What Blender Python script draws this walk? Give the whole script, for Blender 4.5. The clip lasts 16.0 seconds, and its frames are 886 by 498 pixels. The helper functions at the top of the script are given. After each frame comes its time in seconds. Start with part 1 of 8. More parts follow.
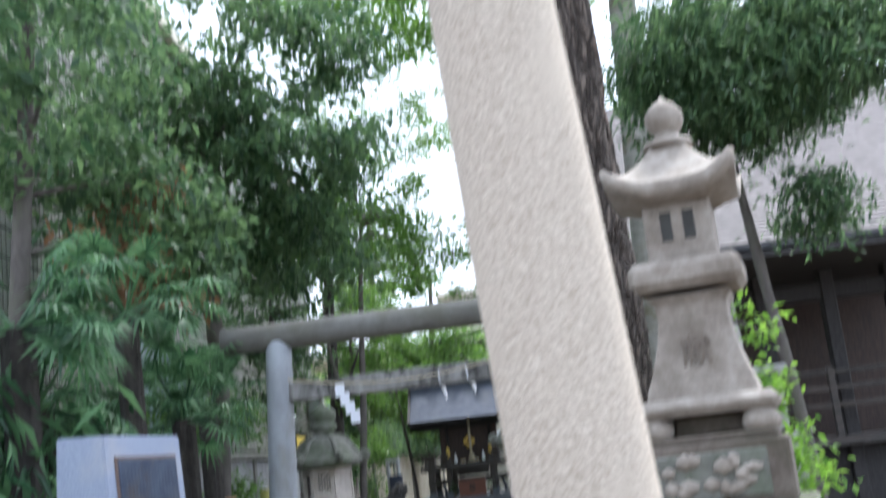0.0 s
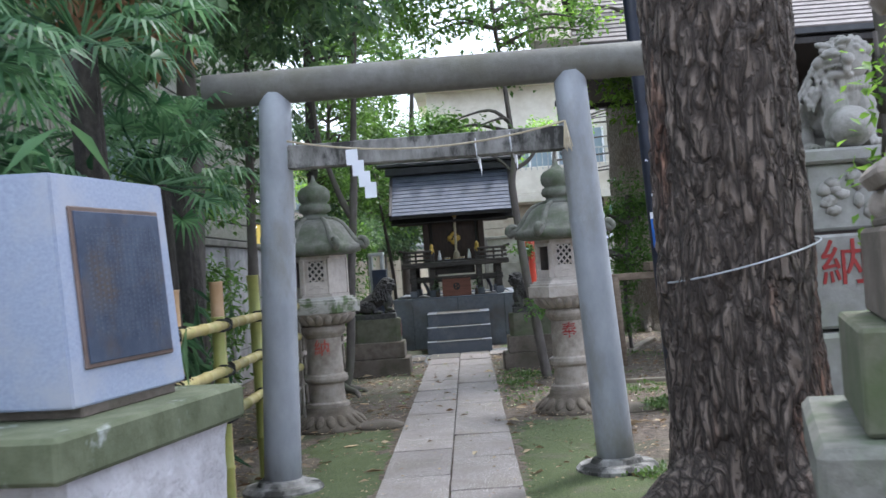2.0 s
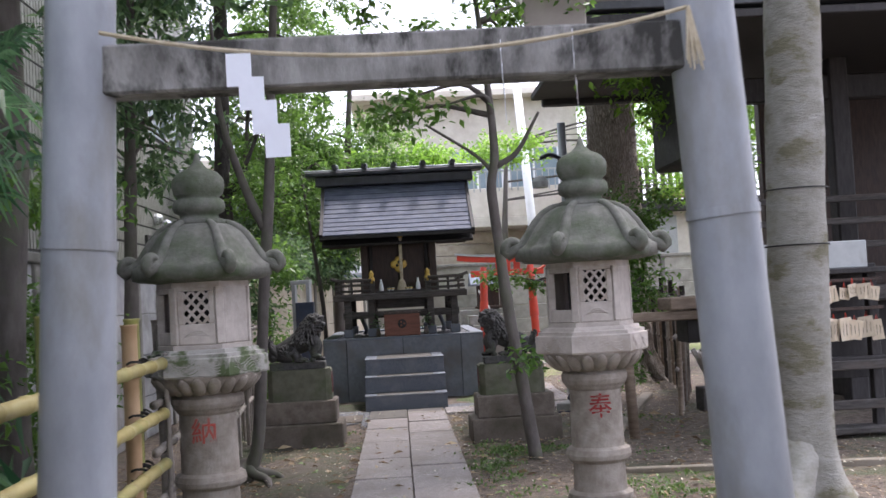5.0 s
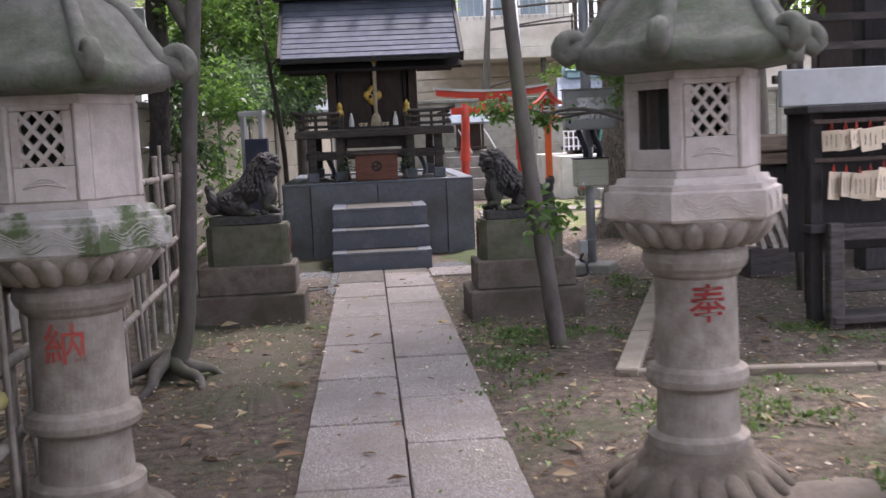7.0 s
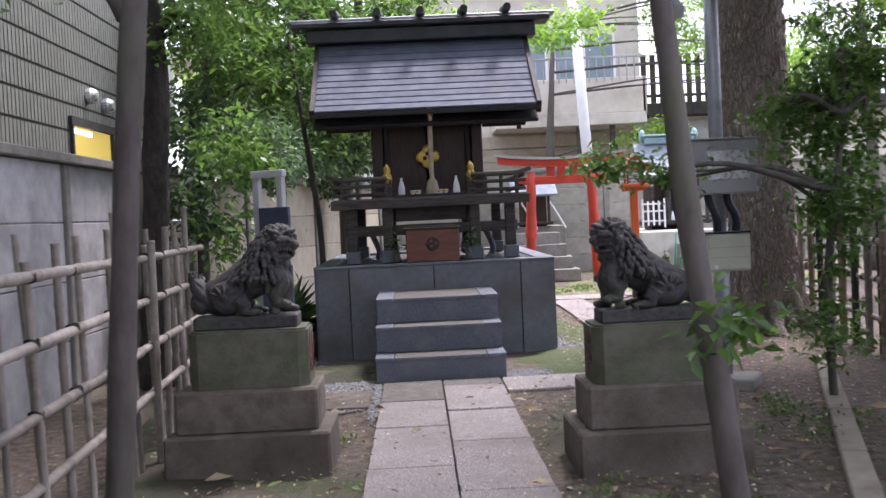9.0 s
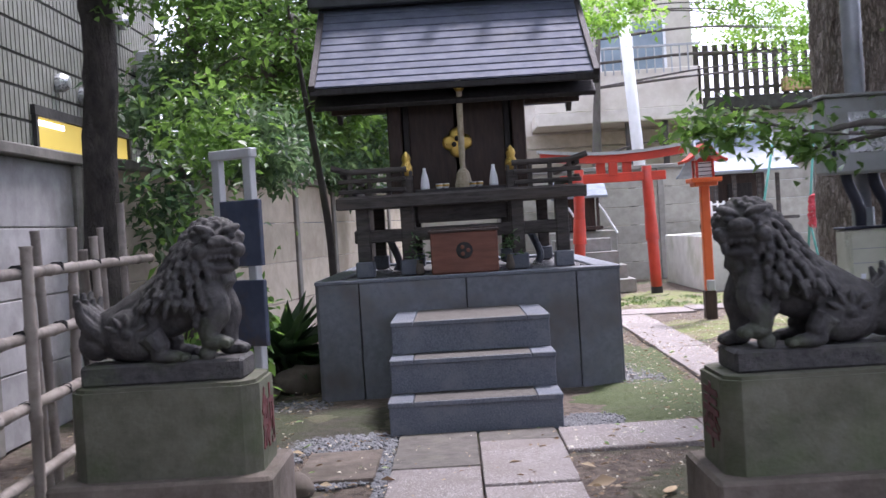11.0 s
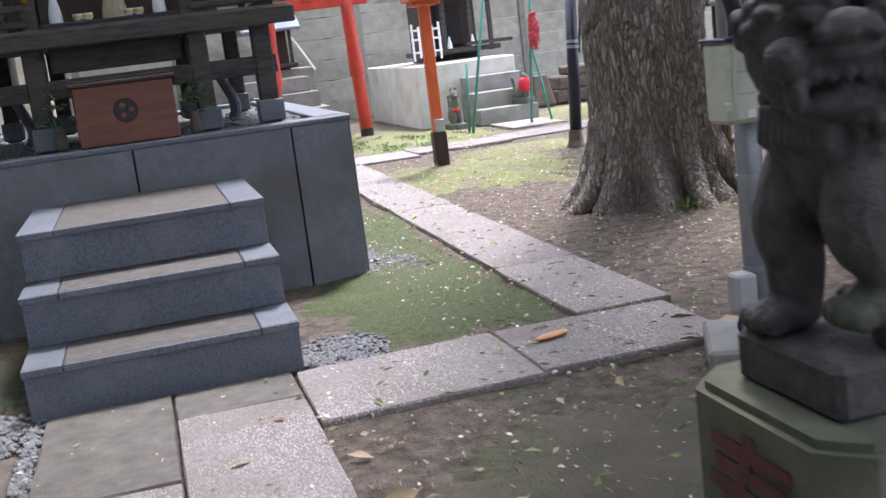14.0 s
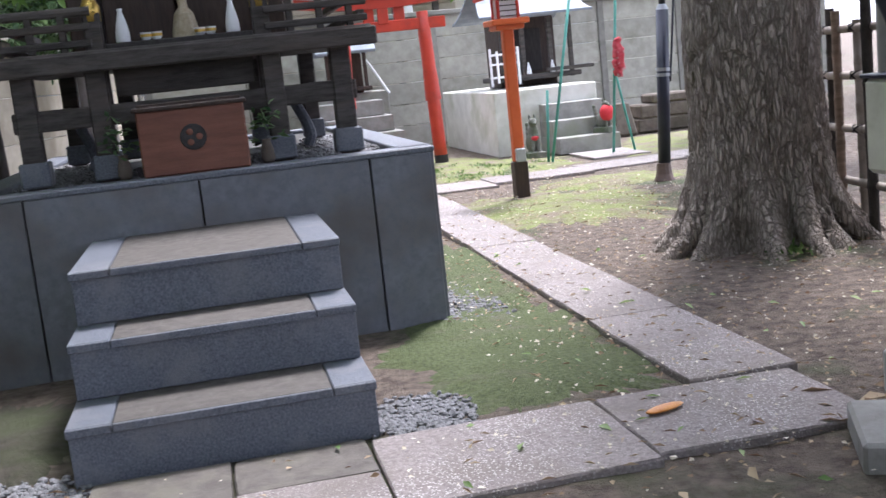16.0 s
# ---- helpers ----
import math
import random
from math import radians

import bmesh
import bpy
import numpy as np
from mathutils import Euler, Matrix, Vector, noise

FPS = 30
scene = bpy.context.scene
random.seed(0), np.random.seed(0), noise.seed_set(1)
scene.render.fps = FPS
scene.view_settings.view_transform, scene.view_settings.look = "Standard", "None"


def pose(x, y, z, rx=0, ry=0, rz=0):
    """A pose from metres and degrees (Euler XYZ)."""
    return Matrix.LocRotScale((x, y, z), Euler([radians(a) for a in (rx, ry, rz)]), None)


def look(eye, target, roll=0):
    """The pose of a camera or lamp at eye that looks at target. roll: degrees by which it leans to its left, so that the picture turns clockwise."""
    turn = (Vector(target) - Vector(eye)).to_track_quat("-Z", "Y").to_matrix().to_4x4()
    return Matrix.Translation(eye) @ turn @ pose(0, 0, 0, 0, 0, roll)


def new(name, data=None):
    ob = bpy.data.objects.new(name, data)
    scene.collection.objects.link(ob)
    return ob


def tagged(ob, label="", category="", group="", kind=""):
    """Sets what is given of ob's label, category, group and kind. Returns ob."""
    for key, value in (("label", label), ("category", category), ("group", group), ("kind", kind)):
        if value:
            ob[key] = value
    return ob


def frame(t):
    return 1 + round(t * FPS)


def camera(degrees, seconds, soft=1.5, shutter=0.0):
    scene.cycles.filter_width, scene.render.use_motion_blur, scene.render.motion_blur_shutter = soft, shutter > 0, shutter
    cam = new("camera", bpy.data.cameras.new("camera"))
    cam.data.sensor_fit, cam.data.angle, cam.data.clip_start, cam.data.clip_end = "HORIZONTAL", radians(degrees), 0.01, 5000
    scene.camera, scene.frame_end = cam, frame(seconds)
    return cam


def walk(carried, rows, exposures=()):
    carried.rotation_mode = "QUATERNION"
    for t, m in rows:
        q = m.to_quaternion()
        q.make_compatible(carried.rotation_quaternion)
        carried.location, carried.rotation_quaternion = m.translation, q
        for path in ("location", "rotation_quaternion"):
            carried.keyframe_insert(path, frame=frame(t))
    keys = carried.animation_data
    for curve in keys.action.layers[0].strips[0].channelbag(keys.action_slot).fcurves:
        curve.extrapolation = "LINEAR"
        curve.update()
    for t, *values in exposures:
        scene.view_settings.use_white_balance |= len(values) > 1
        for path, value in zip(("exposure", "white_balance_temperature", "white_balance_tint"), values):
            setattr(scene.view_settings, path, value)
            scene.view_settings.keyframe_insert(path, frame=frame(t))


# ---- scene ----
cam = camera(44.5, 16.0, shutter=0.5)
PATH = [
    (0, (0.199, 0.87, 1.434), (0.116, 2.828, 1.83), -6.5),
    (0.5, (0.032, 1.102, 1.41), (-0.075, 3.096, 1.534), -6.7),
    (1, (-0.1, 1.544, 1.399), (-0.222, 3.54, 1.437), -5.9),
    (1.5, (-0.264, 2.01, 1.375), (-0.359, 4.008, 1.415), -5.0),
    (2, (-0.426, 2.577, 1.392), (-0.468, 4.576, 1.426), -4.1),
    (2.5, (-0.535, 3.216, 1.422), (-0.516, 5.216, 1.453), -3.9),
    (3, (-0.619, 3.728, 1.407), (-0.54, 5.726, 1.46), -3.7),
    (5.5, (-0.688, 6.887, 1.437), (-0.592, 8.882, 1.52), -2.9),
    (6, (-0.709, 7.502, 1.41), (-0.564, 9.494, 1.314), -2.7),
    (6.5, (-0.691, 8.089, 1.413), (-0.55, 10.074, 1.211), -2.7),
    (7, (-0.737, 8.665, 1.392), (-0.606, 10.65, 1.181), -2.6),
    (7.5, (-0.741, 9.261, 1.384), (-0.642, 11.25, 1.201), -2.5),
    (8, (-0.757, 9.698, 1.402), (-0.692, 11.692, 1.261), -2.6),
    (8.5, (-0.776, 10.541, 1.367), (-0.722, 12.538, 1.282), -2.7),
    (11, (-0.688, 13.485, 1.229), (-0.713, 15.484, 1.189), -3.5),
    (11.5, (-0.673, 13.992, 1.226), (-0.719, 15.99, 1.152), -4.0),
    (12, (-0.675, 14.518, 1.193), (-0.588, 16.512, 1.059), -5.0),
    (12.5, (-0.652, 14.821, 1.216), (-0.334, 16.78, 0.97), -6.0),
    (13, (-0.601, 15.162, 1.218), (-0.14, 17.078, 0.877), -6.5),
    (13.5, (-0.601, 15.442, 1.224), (-0.082, 17.336, 0.842), -6.6),
    (14, (-0.579, 15.728, 1.227), (-0.082, 17.626, 0.842), -7.1),
    (14.5, (-0.541, 15.97, 1.233), (-0.075, 17.88, 0.868), -7.2),
    (15, (-0.506, 16.162, 1.244), (-0.063, 18.081, 0.892), -7.2),
    (15.5, (-0.514, 16.247, 1.246), (-0.09, 18.172, 0.906), -6.7),
    (16, (-0.55, 16.252, 1.249), (-0.162, 18.186, 0.919), -6.1),
]
walk(cam, [(t, look(eye, target, roll)) for t, eye, target, roll in PATH], [(0, 1.2, 5850, 9), (3, 1.2, 5900, 13), (6, 1.18, 6330, 23), (8.5, 1.28, 6180, 25), (11, 1.38, 5930, 26), (13, 1.5, 6010, 22), (16, 1.54, 5940, 20)])

# ---- light ----
world = bpy.data.worlds.new("overcast_sky")
scene.world = world
world.use_nodes = True
wn, wl = world.node_tree.nodes, world.node_tree.links
sky = wn.new("ShaderNodeTexSky")
sky.sky_type, sky.sun_disc = "NISHITA", False
sky.sun_elevation, sky.sun_rotation = radians(64), radians(38)
sky.air_density, sky.dust_density, sky.ozone_density = 1.0, 6.0, 1.0
cloud = wn.new("ShaderNodeMix")
cloud.data_type = "RGBA"
cloud.inputs[0].default_value = 0.72
cloud.inputs[7].default_value = (7.6, 8.0, 8.8, 1)
wl.new(sky.outputs[0], cloud.inputs[6])
wl.new(cloud.outputs[2], wn["Background"].inputs[0])
wn["Background"].inputs[1].default_value = 0.15
sun = new("sun", bpy.data.lights.new("sun", "SUN"))
sun.data.energy, sun.data.angle, sun.data.color = 2.4, radians(11), (1.0, 0.96, 0.9)
sun.matrix_world = look((7, 27, 24), (0, 18, 0))

# ---- materials ----


def mat(name, c1, c2, rough=0.8, scale=5.0, bump=0.3, bscale=45.0, metal=0.0, c3=None, s3=1.3, lo=0.5, hi=0.66, rand=0.12, stretch=(1, 1, 1), depth=0.01, speck=None):
    """Two-tone grain, a larger stain colour, fine relief, a little change from piece to piece."""
    m = bpy.data.materials.new(name)
    m.use_nodes = True
    n, l = m.node_tree.nodes, m.node_tree.links
    p = n["Principled BSDF"]
    tc, mp = n.new("ShaderNodeTexCoord"), n.new("ShaderNodeMapping")
    mp.inputs["Scale"].default_value = stretch
    l.new(tc.outputs["Object"], mp.inputs[0])

    def noise_of(sc, detail):
        t = n.new("ShaderNodeTexNoise")
        t.inputs["Scale"].default_value, t.inputs["Detail"].default_value = sc, detail
        t.inputs["Roughness"].default_value = 0.65
        l.new(mp.outputs[0], t.inputs["Vector"])
        return t.outputs["Fac"]

    def ramp(src, a, b):
        r = n.new("ShaderNodeMapRange")
        r.inputs[1].default_value, r.inputs[2].default_value = a, b
        l.new(src, r.inputs[0])
        return r.outputs[0]

    def mix(fac, a, b):
        x = n.new("ShaderNodeMix")
        x.data_type = "RGBA"
        l.new(fac, x.inputs[0])
        for sock, v in ((x.inputs[6], a), (x.inputs[7], b)):
            if isinstance(v, tuple):
                sock.default_value = (*v, 1)
            else:
                l.new(v, sock)
        return x.outputs[2]

    col = mix(ramp(noise_of(scale, 8), 0.36, 0.66), c1, c2)
    if c3:
        col = mix(ramp(noise_of(s3, 6), lo, hi), col, c3)
    if speck:
        vo = n.new("ShaderNodeTexVoronoi")
        vo.inputs["Scale"].default_value = speck[1]
        l.new(mp.outputs[0], vo.inputs["Vector"])
        patch = n.new("ShaderNodeMath")
        patch.operation = "MULTIPLY"
        l.new(ramp(vo.outputs["Distance"], speck[2], speck[2] * 0.6), patch.inputs[0])
        l.new(ramp(noise_of(2.2, 3), 0.35, 0.62), patch.inputs[1])
        col = mix(patch.outputs[0], col, speck[0])
    if rand:
        oi, hs = n.new("ShaderNodeObjectInfo"), n.new("ShaderNodeHueSaturation")
        r = n.new("ShaderNodeMapRange")
        r.inputs[3].default_value, r.inputs[4].default_value = 1 - rand, 1 + rand
        l.new(oi.outputs["Random"], r.inputs[0])
        l.new(r.outputs[0], hs.inputs["Value"])
        l.new(col, hs.inputs["Color"])
        col = hs.outputs[0]
    l.new(col, p.inputs["Base Color"])
    b = n.new("ShaderNodeBump")
    b.inputs["Strength"].default_value, b.inputs["Distance"].default_value = bump, depth
    l.new(noise_of(bscale, 9), b.inputs["Height"])
    l.new(b.outputs[0], p.inputs["Normal"])
    rr = ramp(noise_of(scale * 1.7, 4), 0.3, 0.7)
    q = n.new("ShaderNodeMapRange")
    q.inputs[3].default_value, q.inputs[4].default_value = max(rough - 0.12, 0.02), min(rough + 0.1, 1)
    l.new(rr, q.inputs[0])
    l.new(q.outputs[0], p.inputs["Roughness"])
    p.inputs["Metallic"].default_value = metal
    return m


def leaf_mat(name, dark, light, trans=0.35, rough=0.45):
    m = bpy.data.materials.new(name)
    m.use_nodes = True
    n, l = m.node_tree.nodes, m.node_tree.links
    p = n["Principled BSDF"]
    g, x = n.new("ShaderNodeNewGeometry"), n.new("ShaderNodeMix")
    x.data_type = "RGBA"
    x.inputs[6].default_value, x.inputs[7].default_value = (*dark, 1), (*light, 1)
    l.new(g.outputs["Random Per Island"], x.inputs[0])
    l.new(x.outputs[2], p.inputs["Base Color"])
    p.inputs["Roughness"].default_value = rough
    t, ms = n.new("ShaderNodeBsdfTranslucent"), n.new("ShaderNodeMixShader")
    br = n.new("ShaderNodeHueSaturation")
    br.inputs["Value"].default_value, br.inputs["Hue"].default_value = 1.7, 0.48
    l.new(x.outputs[2], br.inputs["Color"])
    l.new(br.outputs[0], t.inputs[0])
    ms.inputs[0].default_value = trans
    l.new(p.outputs[0], ms.inputs[1])
    l.new(t.outputs[0], ms.inputs[2])
    l.new(ms.outputs[0], n["Material Output"].inputs[0])
    return m


def glow_mat(name, colour, strength):
    m = bpy.data.materials.new(name)
    m.use_nodes = True
    p = m.node_tree.nodes["Principled BSDF"]
    p.inputs["Base Color"].default_value = (*colour, 1)
    p.inputs["Emission Color"].default_value, p.inputs["Emission Strength"].default_value = (*colour, 1), strength
    return m


SOIL = mat("damp_soil", (0.075, 0.057, 0.043), (0.225, 0.18, 0.142), 0.95, 13, 1.0, 70, c3=(0.075, 0.098, 0.04), s3=0.8, lo=0.52, hi=0.66, rand=0, depth=0.03)
PAVING = mat("worn_paving", (0.165, 0.145, 0.138), (0.31, 0.275, 0.264), 0.8, 60, 0.7, 90, c3=(0.19, 0.165, 0.145), s3=2.4, lo=0.46, hi=0.7, rand=0.12, speck=((0.62, 0.59, 0.57), 90, 0.36))
PAVING_DARK = mat("stained_smooth_paving", (0.078, 0.07, 0.06), (0.132, 0.12, 0.104), 0.75, 12, 0.3, 90, c3=(0.125, 0.12, 0.09), s3=3.0, lo=0.5, hi=0.7, rand=0.06)
KERB = mat("earthy_kerb", (0.22, 0.19, 0.15), (0.30, 0.26, 0.21), 0.9, 8, 0.4, 60, c3=(0.15, 0.125, 0.09), s3=2.0)
TREAD = mat("worn_tread", (0.056, 0.051, 0.044), (0.094, 0.086, 0.075), 0.65, 14, 0.25, 120, rand=0.04)
GRANITE = mat("grey_granite", (0.07, 0.082, 0.103), (0.165, 0.185, 0.22), 0.5, 110, 0.3, 120, c3=(0.17, 0.178, 0.195), s3=4.5, lo=0.5, hi=0.7, rand=0.06)
PLATFORM = mat("platform_granite", (0.13, 0.142, 0.163), (0.185, 0.198, 0.222), 0.6, 24, 0.15, 140, c3=(0.105, 0.09, 0.075), s3=1.5, lo=0.46, hi=0.68, rand=0.07)
LANTERN = mat("lantern_stone", (0.235, 0.20, 0.168), (0.38, 0.34, 0.295), 0.85, 9, 0.5, 70, c3=(0.14, 0.115, 0.088), s3=2.8, lo=0.46, hi=0.7, rand=0.05)
LANTERN_PALE = mat("pale_lantern_stone", (0.40, 0.355, 0.315), (0.54, 0.49, 0.445), 0.85, 9, 0.45, 70, c3=(0.30, 0.24, 0.18), s3=3.2, lo=0.52, hi=0.75, rand=0.05)
LANTERN_MIX = mat("mossy_pale_stone", (0.33, 0.32, 0.29), (0.46, 0.44, 0.41), 0.88, 9, 0.45, 70, c3=(0.09, 0.12, 0.055), s3=5.0, lo=0.5, hi=0.6, rand=0.05)
BACKWALL = mat("old_lapped_wall", (0.29, 0.28, 0.24), (0.38, 0.37, 0.32), 0.9, 6, 0.3, 50, c3=(0.22, 0.215, 0.175), s3=1.3)
MOSSY = mat("mossy_stone", (0.115, 0.115, 0.098), (0.195, 0.195, 0.17), 0.9, 12, 0.6, 60, c3=(0.06, 0.09, 0.038), s3=2.2, lo=0.46, hi=0.66, rand=0.05)
OLDSTONE = mat("weathered_stone", (0.09, 0.073, 0.058), (0.17, 0.142, 0.117), 0.9, 9, 0.5, 60, c3=(0.068, 0.058, 0.04), s3=2.3, lo=0.48, hi=0.64, rand=0.06)
GREENSTONE = mat("algae_stone", (0.078, 0.079, 0.052), (0.13, 0.127, 0.092), 0.9, 9, 0.45, 60, c3=(0.06, 0.085, 0.032), s3=1.9, lo=0.45, hi=0.7, rand=0.05)
DARKSTONE = mat("dark_lion_stone", (0.026, 0.025, 0.025), (0.07, 0.066, 0.062), 0.7, 26, 0.7, 60, c3=(0.06, 0.072, 0.04), s3=4.0, lo=0.52, hi=0.68, rand=0.05)
PALESTONE = mat("pale_lion_stone", (0.27, 0.26, 0.235), (0.42, 0.40, 0.37), 0.85, 8, 0.6, 50, c3=(0.13, 0.14, 0.10), s3=5, lo=0.52, hi=0.7)
BEIGE = mat("beige_granite", (0.42, 0.35, 0.275), (0.65, 0.57, 0.475), 0.85, 110, 0.6, 150, c3=(0.58, 0.50, 0.405), s3=5, lo=0.48, hi=0.7, rand=0.03, depth=0.01)
TORII = mat("grey_painted_torii", (0.25, 0.265, 0.29), (0.35, 0.37, 0.40), 0.42, 4, 0.12, 40, c3=(0.20, 0.195, 0.175), s3=2.6, lo=0.5, hi=0.7, rand=0.03, stretch=(1, 1, 0.5))
TORII_TOP = mat("mossy_torii_beam", (0.125, 0.12, 0.105), (0.19, 0.187, 0.172), 0.8, 5, 0.4, 45, c3=(0.12, 0.115, 0.09), s3=2.2, rand=0.03)
NUKI = mat("stained_concrete", (0.10, 0.097, 0.088), (0.34, 0.33, 0.315), 0.9, 7, 0.5, 40, c3=(0.04, 0.039, 0.035), s3=5.0, lo=0.5, hi=0.6, rand=0.03, stretch=(1, 1, 0.5))
ROOFTILE = mat("grey_metal_roof", (0.064, 0.076, 0.112), (0.1, 0.115, 0.16), 0.8, 6, 0.1, 60, metal=0.0, c3=(0.07, 0.08, 0.105), s3=2, rand=0.06)
DARKROOF = mat("dark_ridge", (0.03, 0.032, 0.038), (0.055, 0.058, 0.065), 0.5, 8, 0.15, 50, rand=0.05)
PALEPLANK = mat("pale_weathered_plank", (0.31, 0.275, 0.235), (0.46, 0.42, 0.37), 0.85, 6, 0.3, 30, rand=0.15, stretch=(1, 1, 4))
BROWNWOOD = mat("brown_timber", (0.15, 0.11, 0.08), (0.26, 0.2, 0.15), 0.8, 6, 0.3, 26, rand=0.15, stretch=(1, 1, 5))
OLDWOOD = mat("weathered_wood", (0.034, 0.03, 0.027), (0.086, 0.078, 0.073), 0.85, 6, 0.4, 26, c3=(0.085, 0.07, 0.06), s3=2, rand=0.12, stretch=(1, 1, 6))
DARKWOOD = mat("dark_brown_wood", (0.030, 0.017, 0.012), (0.062, 0.036, 0.025), 0.6, 6, 0.3, 24, c3=(0.03, 0.018, 0.014), s3=2, rand=0.1, stretch=(6, 6, 1))
REDWOOD = mat("red_brown_box", (0.13, 0.045, 0.025), (0.19, 0.07, 0.04), 0.5, 5, 0.2, 30, rand=0.05, stretch=(1, 4, 6))
VERMILION = mat("vermilion_paint", (0.50, 0.042, 0.022), (0.60, 0.062, 0.03), 0.45, 5, 0.12, 40, c3=(0.40, 0.05, 0.03), s3=3)
ORANGE = mat("orange_paint", (0.62, 0.11, 0.025), (0.70, 0.15, 0.04), 0.45, 5, 0.12, 40)
REDTEXT = mat("red_lettering", (0.22, 0.016, 0.015), (0.32, 0.03, 0.026), 0.7, 20, 0.2, 60)
REDDARK = mat("dark_red_lettering", (0.045, 0.012, 0.012), (0.12, 0.022, 0.022), 0.7, 20, 0.2, 60)
REDFADE = mat("faded_red_lettering", (0.34, 0.10, 0.075), (0.40, 0.06, 0.045), 0.8, 20, 0.2, 60)
GOLD = mat("gold_fitting", (0.50, 0.33, 0.07), (0.62, 0.43, 0.12), 0.35, 10, 0.1, 50, metal=0.8)
PORCELAIN = mat("white_porcelain", (0.72, 0.74, 0.76), (0.80, 0.82, 0.84), 0.25, 4, 0.02, 30)
PAPER = mat("white_paper", (0.74, 0.76, 0.82), (0.80, 0.82, 0.88), 0.8, 6, 0.05, 40)
ROPE = mat("straw_rope", (0.36, 0.30, 0.20), (0.48, 0.42, 0.31), 0.9, 30, 0.4, 80)
BAMBOO_Y = mat("yellow_bamboo", (0.33, 0.27, 0.10), (0.42, 0.36, 0.16), 0.45, 5, 0.1, 30, c3=(0.24, 0.25, 0.08), s3=2.5)
BAMBOO_G = mat("green_bamboo", (0.23, 0.25, 0.07), (0.35, 0.33, 0.10), 0.42, 5, 0.1, 30)
BAMBOO_T = mat("tan_bamboo", (0.40, 0.25, 0.13), (0.50, 0.34, 0.20), 0.5, 5, 0.1, 30)
BAMBOO_O = mat("old_bamboo", (0.19, 0.164, 0.138), (0.39, 0.35, 0.308), 0.7, 8, 0.2, 30, c3=(0.13, 0.11, 0.09), s3=4, rand=0.25)
TWINE = mat("black_twine", (0.012, 0.012, 0.012), (0.03, 0.03, 0.03), 0.9, 30, 0.3, 90)
MONUMENT = mat("blue_grey_granite", (0.235, 0.275, 0.37), (0.31, 0.355, 0.46), 0.45, 90, 0.06, 160, c3=(0.33, 0.35, 0.405), s3=3, rand=0.02)
BRONZE = mat("dark_bronze_plate", (0.036, 0.05, 0.085), (0.07, 0.09, 0.135), 0.45, 7, 0.15, 50, metal=0.4, c3=(0.085, 0.07, 0.065), s3=4)
WORNBRONZE = mat("worn_bronze", (0.085, 0.10, 0.135), (0.13, 0.15, 0.185), 0.5, 7, 0.1, 50, metal=0.4)
RUSTEDGE = mat("brown_plate_rim", (0.12, 0.085, 0.07), (0.17, 0.12, 0.10), 0.6, 8, 0.2, 50, metal=0.2)
GREENSLAB = mat("mossy_green_slab", (0.065, 0.08, 0.04), (0.125, 0.14, 0.085), 0.85, 6, 0.4, 50, c3=(0.34, 0.37, 0.35), s3=4.2, lo=0.58, hi=0.66, rand=0.03)
WHITEROCK = mat("white_rough_rock", (0.44, 0.43, 0.45), (0.64, 0.63, 0.66), 0.9, 4, 0.8, 18, c3=(0.20, 0.19, 0.16), s3=2.0, lo=0.54, hi=0.7, rand=0.03, depth=0.04)


